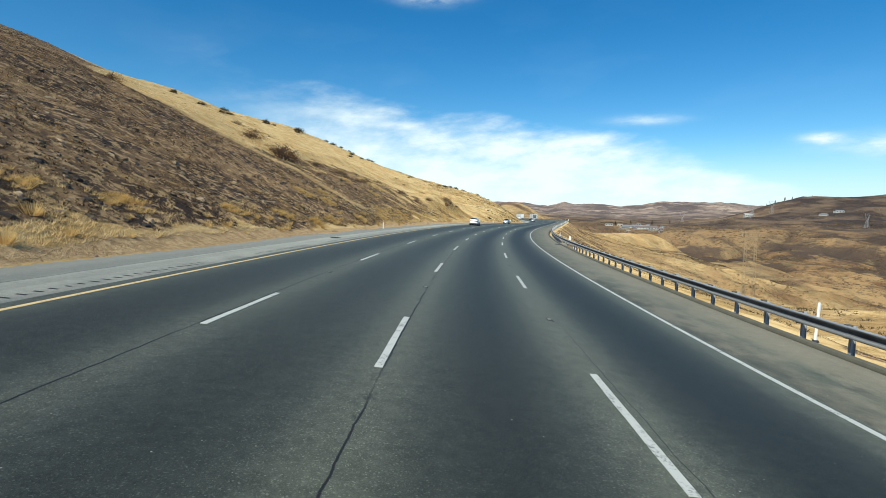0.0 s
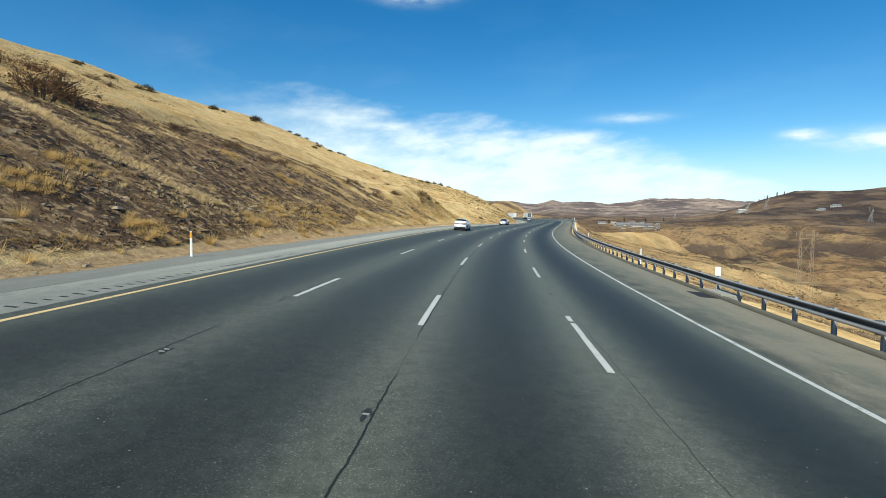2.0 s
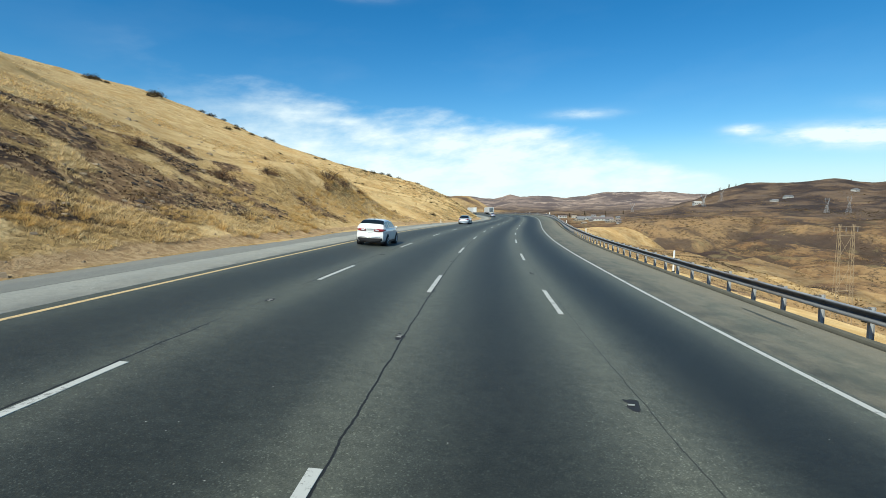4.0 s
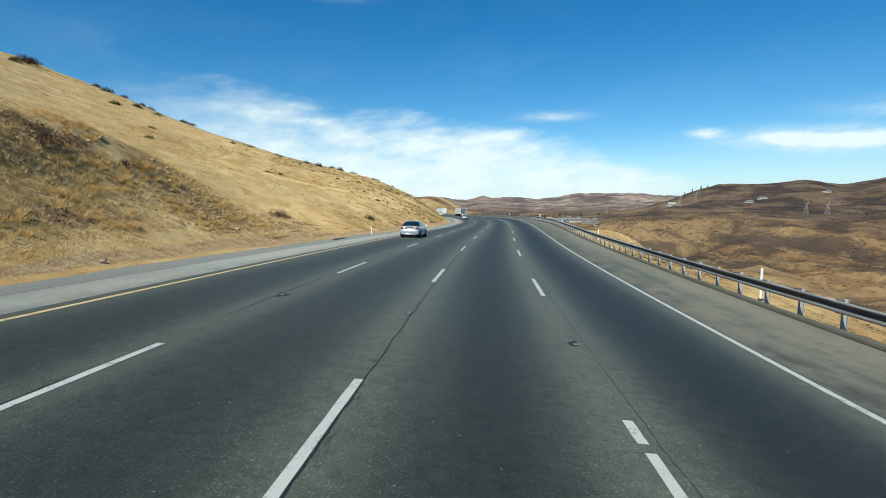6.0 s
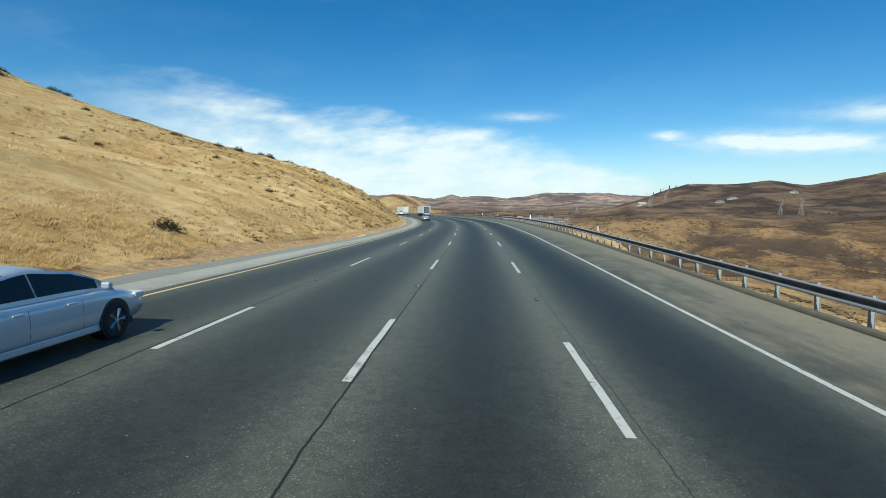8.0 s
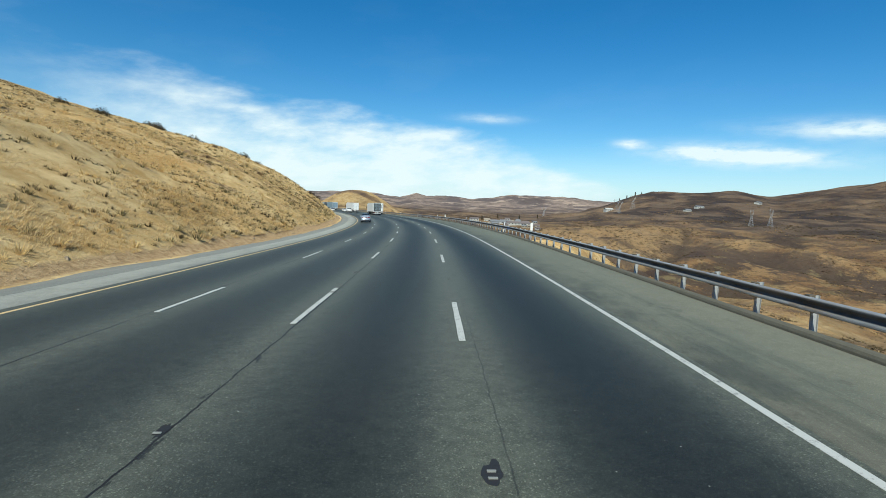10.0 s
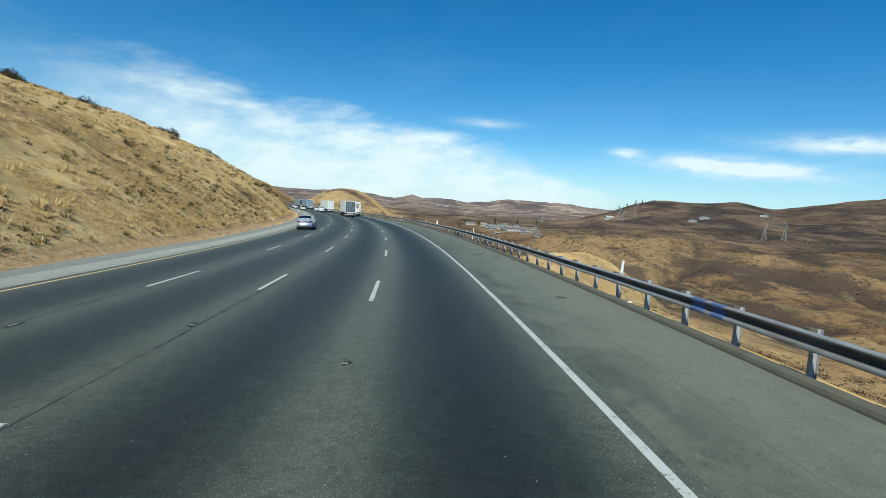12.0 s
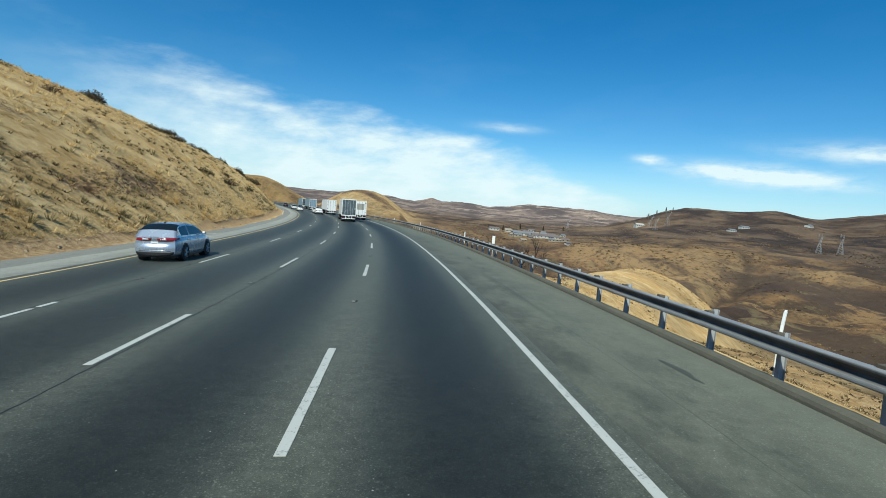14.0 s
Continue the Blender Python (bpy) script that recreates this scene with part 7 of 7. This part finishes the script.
            wheel(sx * (w - 0.082), y, wheel_r, 0.22, thing, sx)
        bm = bmesh.new()
        box(bm, sx * (w * 0.55), length - 0.35, 0.62, sx * (w * 0.90), length - 0.08, 0.75, 0.03)
        part("headlamp", bm, M_LAMP, thing)
    plate_z = lamp_z[0] - 0.02 if kind == "sedan" else lamp_z[0] - 0.16
    back = rear_y(0, plate_z + 0.08)
    bm = bmesh.new()
    box(bm, -0.155, back - 0.014, plate_z, 0.155, back + 0.03, plate_z + 0.155, 0.006)
    plate = part("number_plate", bm, M_PLATE, thing, "pale number plate")
    bm = bmesh.new()
    box(bm, -0.12, back - 0.018, plate_z + 0.05, 0.12, back, plate_z + 0.105)
    part("lettering", bm, M_PLATE_BAR, plate)
    low_top = 0.34 if rear_dark is None else rear_dark
    valance = [[Vector((half_wide(z) * q, rear_y(half_wide(z) * q, z) - 0.008, z)) for q in np.linspace(-0.97, 0.97, 13)] for z in np.linspace(floor_z + 0.005, low_top, 5)]
    shell("bumper", valance, lambda i, j: True, M_TRIM if rear_dark else paint_mat, thing, "dark lower bumper" if rear_dark else "", True, 0.014)
    trim_z = low_top + 0.03
    strip_rows = [[Vector((half_wide(z) * q, rear_y(half_wide(z) * q, z) - 0.006, z)) for q in np.linspace(-0.80, 0.80, 11)] for z in (trim_z, trim_z + 0.022)]
    shell("bumper_strip", strip_rows, lambda i, j: True, M_CHROME, thing, "", True, 0.008)
    lip_z = lamp_z[1] - 0.035
    strip_rows = [[Vector((half_wide(z) * q, rear_y(half_wide(z) * q, z) - 0.006, z)) for q in np.linspace(-0.46, 0.46, 9)] for z in (lip_z, lip_z + 0.03)]
    shell("boot_strip", strip_rows, lambda i, j: True, M_TRIM if kind == "sedan" else M_CHROME, thing, "", True, 0.008)
    bm = bmesh.new()
    box(bm, -w * 0.86, 0.35, 0.17, w * 0.86, length - 0.4, 0.30)
    part("underbody", bm, M_TRIM, thing)
    bm = bmesh.new()
    box(bm, -0.02, b + 0.10, height - 0.02, 0.02, b + 0.26, height + 0.035, 0.012)
    part("aerial", bm, M_TRIM, thing)
    return thing


P_SILVER = car_paint("silver_blue_paint", (0.50, 0.56, 0.63), 0.4, 0.3)
P_WHITE = car_paint("white_car_paint", (0.72, 0.72, 0.70), 0.0, 0.3)
P_BLUE = car_paint("steel_blue_paint", (0.34, 0.385, 0.455), 0.45, 0.25)
P_DARK = car_paint("dark_car_paint", (0.03, 0.032, 0.036), 0.2, 0.25)

SEDAN_TOPS = [(0, 0.94), (0.08, 1.00), (0.5, 1.02), (1.0, 1.01), (1.6, 0.97), (3.3, 0.96), (3.7, 0.94), (4.3, 0.83), (4.6, 0.74), (4.82, 0.62)]
SUV_TOPS = [(0, 1.02), (0.3, 1.08), (1.0, 1.08), (3.2, 1.07), (3.5, 1.05), (4.1, 0.98), (4.45, 0.86), (4.65, 0.68)]
PICKUP_TOPS = [(0, 1.05), (0.2, 1.08), (3.8, 1.10), (4.3, 1.10), (5.0, 1.02), (5.4, 0.92), (5.6, 0.70)]

sedan = car("sedan", "silver-blue four-door saloon with red tail lamps", P_SILVER, 4.82, 1.83, 1.47, 0.97, SEDAN_TOPS, (0.58, 1.80, 2.55, 3.85), (0.98, 3.78), "sedan", 0.345, (0.72, 0.93), 0.44)
sedan.matrix_basis = road_pose(177.05, -5.68)
suv = car("suv", "steel-blue five-door sport utility car with dark glass", P_BLUE, 4.70, 1.88, 1.66, 1.09, SUV_TOPS, (0.16, 0.92, 2.35, 3.45), (0.95, 3.72), "suv", 0.37, (0.88, 1.04), 0.50, 0.44)
suv.matrix_basis = road_pose(312.0, -5.45)
crossover = car("crossover", "white compact crossover with a dark lower bumper", P_WHITE, 4.45, 1.84, 1.60, 1.06, SUV_TOPS, (0.16, 0.86, 2.35, 3.35), (0.88, 3.55), "suv", 0.35, (0.86, 1.04), 0.36, 0.50)
crossover.matrix_basis = road_pose(121.0, -5.45)
pickup = car("pickup_truck", "white pickup truck among the far traffic", P_WHITE, 5.60, 1.95, 1.85, 1.12, PICKUP_TOPS, (1.95, 2.2, 3.4, 4.1), (1.15, 4.55), "pickup", 0.39, (0.80, 1.05), 0.20, 0.50, True)
pickup.matrix_basis = road_pose(426.0, -1.9)
far_sedan = car("sedan", "white saloon among the far traffic", P_WHITE, 4.75, 1.82, 1.45, 0.97, SEDAN_TOPS, (0.58, 1.7, 2.6, 3.8), (0.98, 3.75), "sedan", 0.33)
far_sedan.matrix_basis = road_pose(450.0, -5.5)
for _s, _u, _lab in ((438.5, -1.8, "white saloon following the far trucks"), (477.0, -5.4, "white saloon on the far bend")):
    tagged(copy_thing(far_sedan, road_pose(_s, _u)), _lab)
dark_car = car("hatchback", "black hatchback on the far bend", P_DARK, 4.20, 1.78, 1.50, 1.0, SUV_TOPS[:-2] + [(4.2, 0.7)], (0.10, 0.7, 2.3, 3.1), (0.8, 3.3), "suv", 0.33)
dark_car.matrix_basis = road_pose(520.0, -5.5)

M_BOX_WHITE = plain("white_trailer_panel", (0.74, 0.74, 0.72), 0.5, 0.0, 0.10, 0.8)
M_BOX_BLUE = plain("blue_grey_trailer_panel", (0.22, 0.30, 0.36), 0.5, 0.0, 0.12, 0.8)
M_DOOR_SILVER = plain("polished_steel_door", (0.20, 0.21, 0.21), 0.25, 0.7, 0.7, 1.1, 0.6)
M_DOOR_PICTURE = plain("faded_door_print", (0.30, 0.29, 0.25), 0.6, 0.0, 0.4, 1.4)
M_FRAME = plain("trailer_frame_white", (0.68, 0.68, 0.66), 0.5)


def lorry(label, panel, door, s, u, long=15.2, picture=False):
    """A tractor with a box trailer, from its rear doors (y = 0) to the nose."""
    thing = tagged(new("semi_truck"), label, "truck", "trucks ahead")
    thing.matrix_basis = road_pose(s, u)
    w, z0, z1 = 1.29, 1.18, 4.05

    def add(name, dims, mat, bevel=0.0, lab="", under=None):
        bm = bmesh.new()
        box(bm, *dims, bevel)
        return part(name, bm, mat, under or thing, lab)

    add("trailer_box", (-w, 0.06, z0, w, long, z1), panel, 0.03)
    for x in (-1, 1):
        add("rear_post", (x * (w - 0.10), -0.02, z0 - 0.12, x * w, 0.10, z1), M_FRAME, 0.01)
        dd = add("door", (x * 0.01, -0.005, z0 + 0.05, x * (w - 0.11), 0.05, z1 - 0.14), door, 0.012, "trailer rear door")
        for q in (0.30, 0.75):
            add("lock_bar", (x * (w * q) - 0.02, -0.05, z0 - 0.02, x * (w * q) + 0.02, -0.01, z1 - 0.12), M_DOOR_SILVER, 0.006, "", dd)
        # added ribs, some chrome, stand in for bright streaks mirrored in the doors
        for q in range(7) if door is M_DOOR_SILVER else ():
            xx = x * (0.10 + 0.15 * q)
            add("streak_rib", (xx - 0.022, -0.022, z0 + 0.08, xx + 0.022, -0.004, z1 - 0.17), M_CHROME if q % 3 == 1 else M_DOOR_SILVER, 0.006, "", dd)
        for q in (0.15, 0.5, 0.85):
            zz = z0 + (z1 - z0) * q
            add("hinge", (x * (w - 0.30), -0.03, zz - 0.04, x * (w - 0.08), -0.005, zz + 0.04), M_DOOR_SILVER, 0.005, "", dd)
        add("tail_lamp", (x * (w - 0.42), -0.06, z0 - 0.24, x * (w - 0.10), -0.01, z0 - 0.13), M_RED, 0.02)
        add("mud_flap", (x * (w - 0.68), 0.75, 0.22, x * (w - 0.04), 0.78, 0.98), M_TRIM)
        add("underrun_post", (x * 0.55 - 0.05, 0.02, 0.55, x * 0.55 + 0.05, 0.12, z0), M_FRAME, 0.01)
        add("side_rail", (x * (w - 0.02), 0.1, z0 - 0.14, x * (w + 0.012), long, z0), M_DOOR_SILVER)
        add("landing_leg", (x * 0.75 - 0.06, long - 3.4, 0.12, x * 0.75 + 0.06, long - 3.25, z0), M_TRIM)
        for y in (1.5, 2.75, long - 1.6, long - 0.3, long + 3.6):
            bm = bmesh.new()
            bmesh.ops.create_cone(bm, cap_ends=True, segments=24, radius1=0.51, radius2=0.51, depth=0.60, matrix=Matrix.Translation((x * (w - 0.36), y, 0.51)) @ Matrix.Rotation(radians(90), 4, "Y"))
            bmesh.ops.bevel(bm, geom=[e for e in bm.edges if e.calc_face_angle(0) > 1], offset=0.04, segments=2, affect="EDGES")
            t = part("tyre", bm, M_TYRE, thing)
            bm = bmesh.new()
            bmesh.ops.create_cone(bm, cap_ends=True, segments=18, radius1=0.28, radius2=0.20, depth=0.06, matrix=Matrix.Translation((x * (w - 0.055), y, 0.51)) @ Matrix.Rotation(radians(90 * x), 4, "Y"))
            part("hub", bm, M_RIM, t)
    if picture:
        add("door_print", (-w * 0.62, -0.012, z0 + 1.0, w * 0.62, -0.006, z1 - 0.55), M_DOOR_PICTURE, 0.0, "faded dark print on the doors")
    add("rear_header", (-w, -0.02, z1 - 0.14, w, 0.10, z1 + 0.02), M_FRAME, 0.01)
    add("rear_sill", (-w, -0.04, z0 - 0.14, w, 0.10, z0 + 0.04), M_FRAME, 0.01)
    add("underrun_bar", (-w * 0.92, -0.02, 0.50, w * 0.92, 0.08, 0.62), M_FRAME, 0.02, "white underrun bar")
    add("number_plate", (-0.16, -0.03, 0.80, 0.16, 0.0, 0.96), M_PLATE)
    add("chassis", (-0.45, 0.3, 0.85, 0.45, long + 4.6, z0), M_TRIM)
    add("axle", (-0.9, 1.4, 0.42, 0.9, 2.85, 0.62), M_TRIM)
    bm = bmesh.new()
    box(bm, -1.22, long + 0.75, 0.95, 1.22, long + 3.3, 3.75, 0.12)
    for v in bm.verts:
        if v.co.z > 2.6 and v.co.y > long + 2.4:
            v.co.y -= 0.55 * (v.co.z - 2.6)
    part("cab", bm, panel, thing)
    add("bonnet", (-0.95, long + 3.2, 0.75, 0.95, long + 4.9, 1.9), panel, 0.15)
    for x in (-1, 1):
        add("exhaust_stack", (x * 1.1 - 0.07, long + 0.60, 1.0, x * 1.1 + 0.07, long + 0.74, 4.1), M_CHROME, 0.04)
        add("mirror", (x * 1.30, long + 3.15, 2.1, x * 1.48, long + 3.25, 2.75), M_TRIM, 0.02)
        add("fuel_tank", (x * 0.78, long + 1.2, 0.5, x * 1.22, long + 2.6, 1.0), M_CHROME, 0.12)
    return thing


lorry("silver-doored semi trailer with a white rear frame", M_BOX_WHITE, M_DOOR_SILVER, 382.7, 1.95)
lorry("white semi trailer with a faded print on its doors", M_BOX_WHITE, M_BOX_WHITE, 401.0, 5.6, 13.8, True)
lorry("plain white box semi trailer", M_BOX_WHITE, M_BOX_WHITE, 435.0, 2.0)
lorry("blue-grey semi trailer on the far bend", M_BOX_BLUE, M_BOX_BLUE, 486.0, 1.9)
lorry("blue-grey semi trailer leading the far queue", M_BOX_BLUE, M_DOOR_SILVER, 514.0, 1.9)
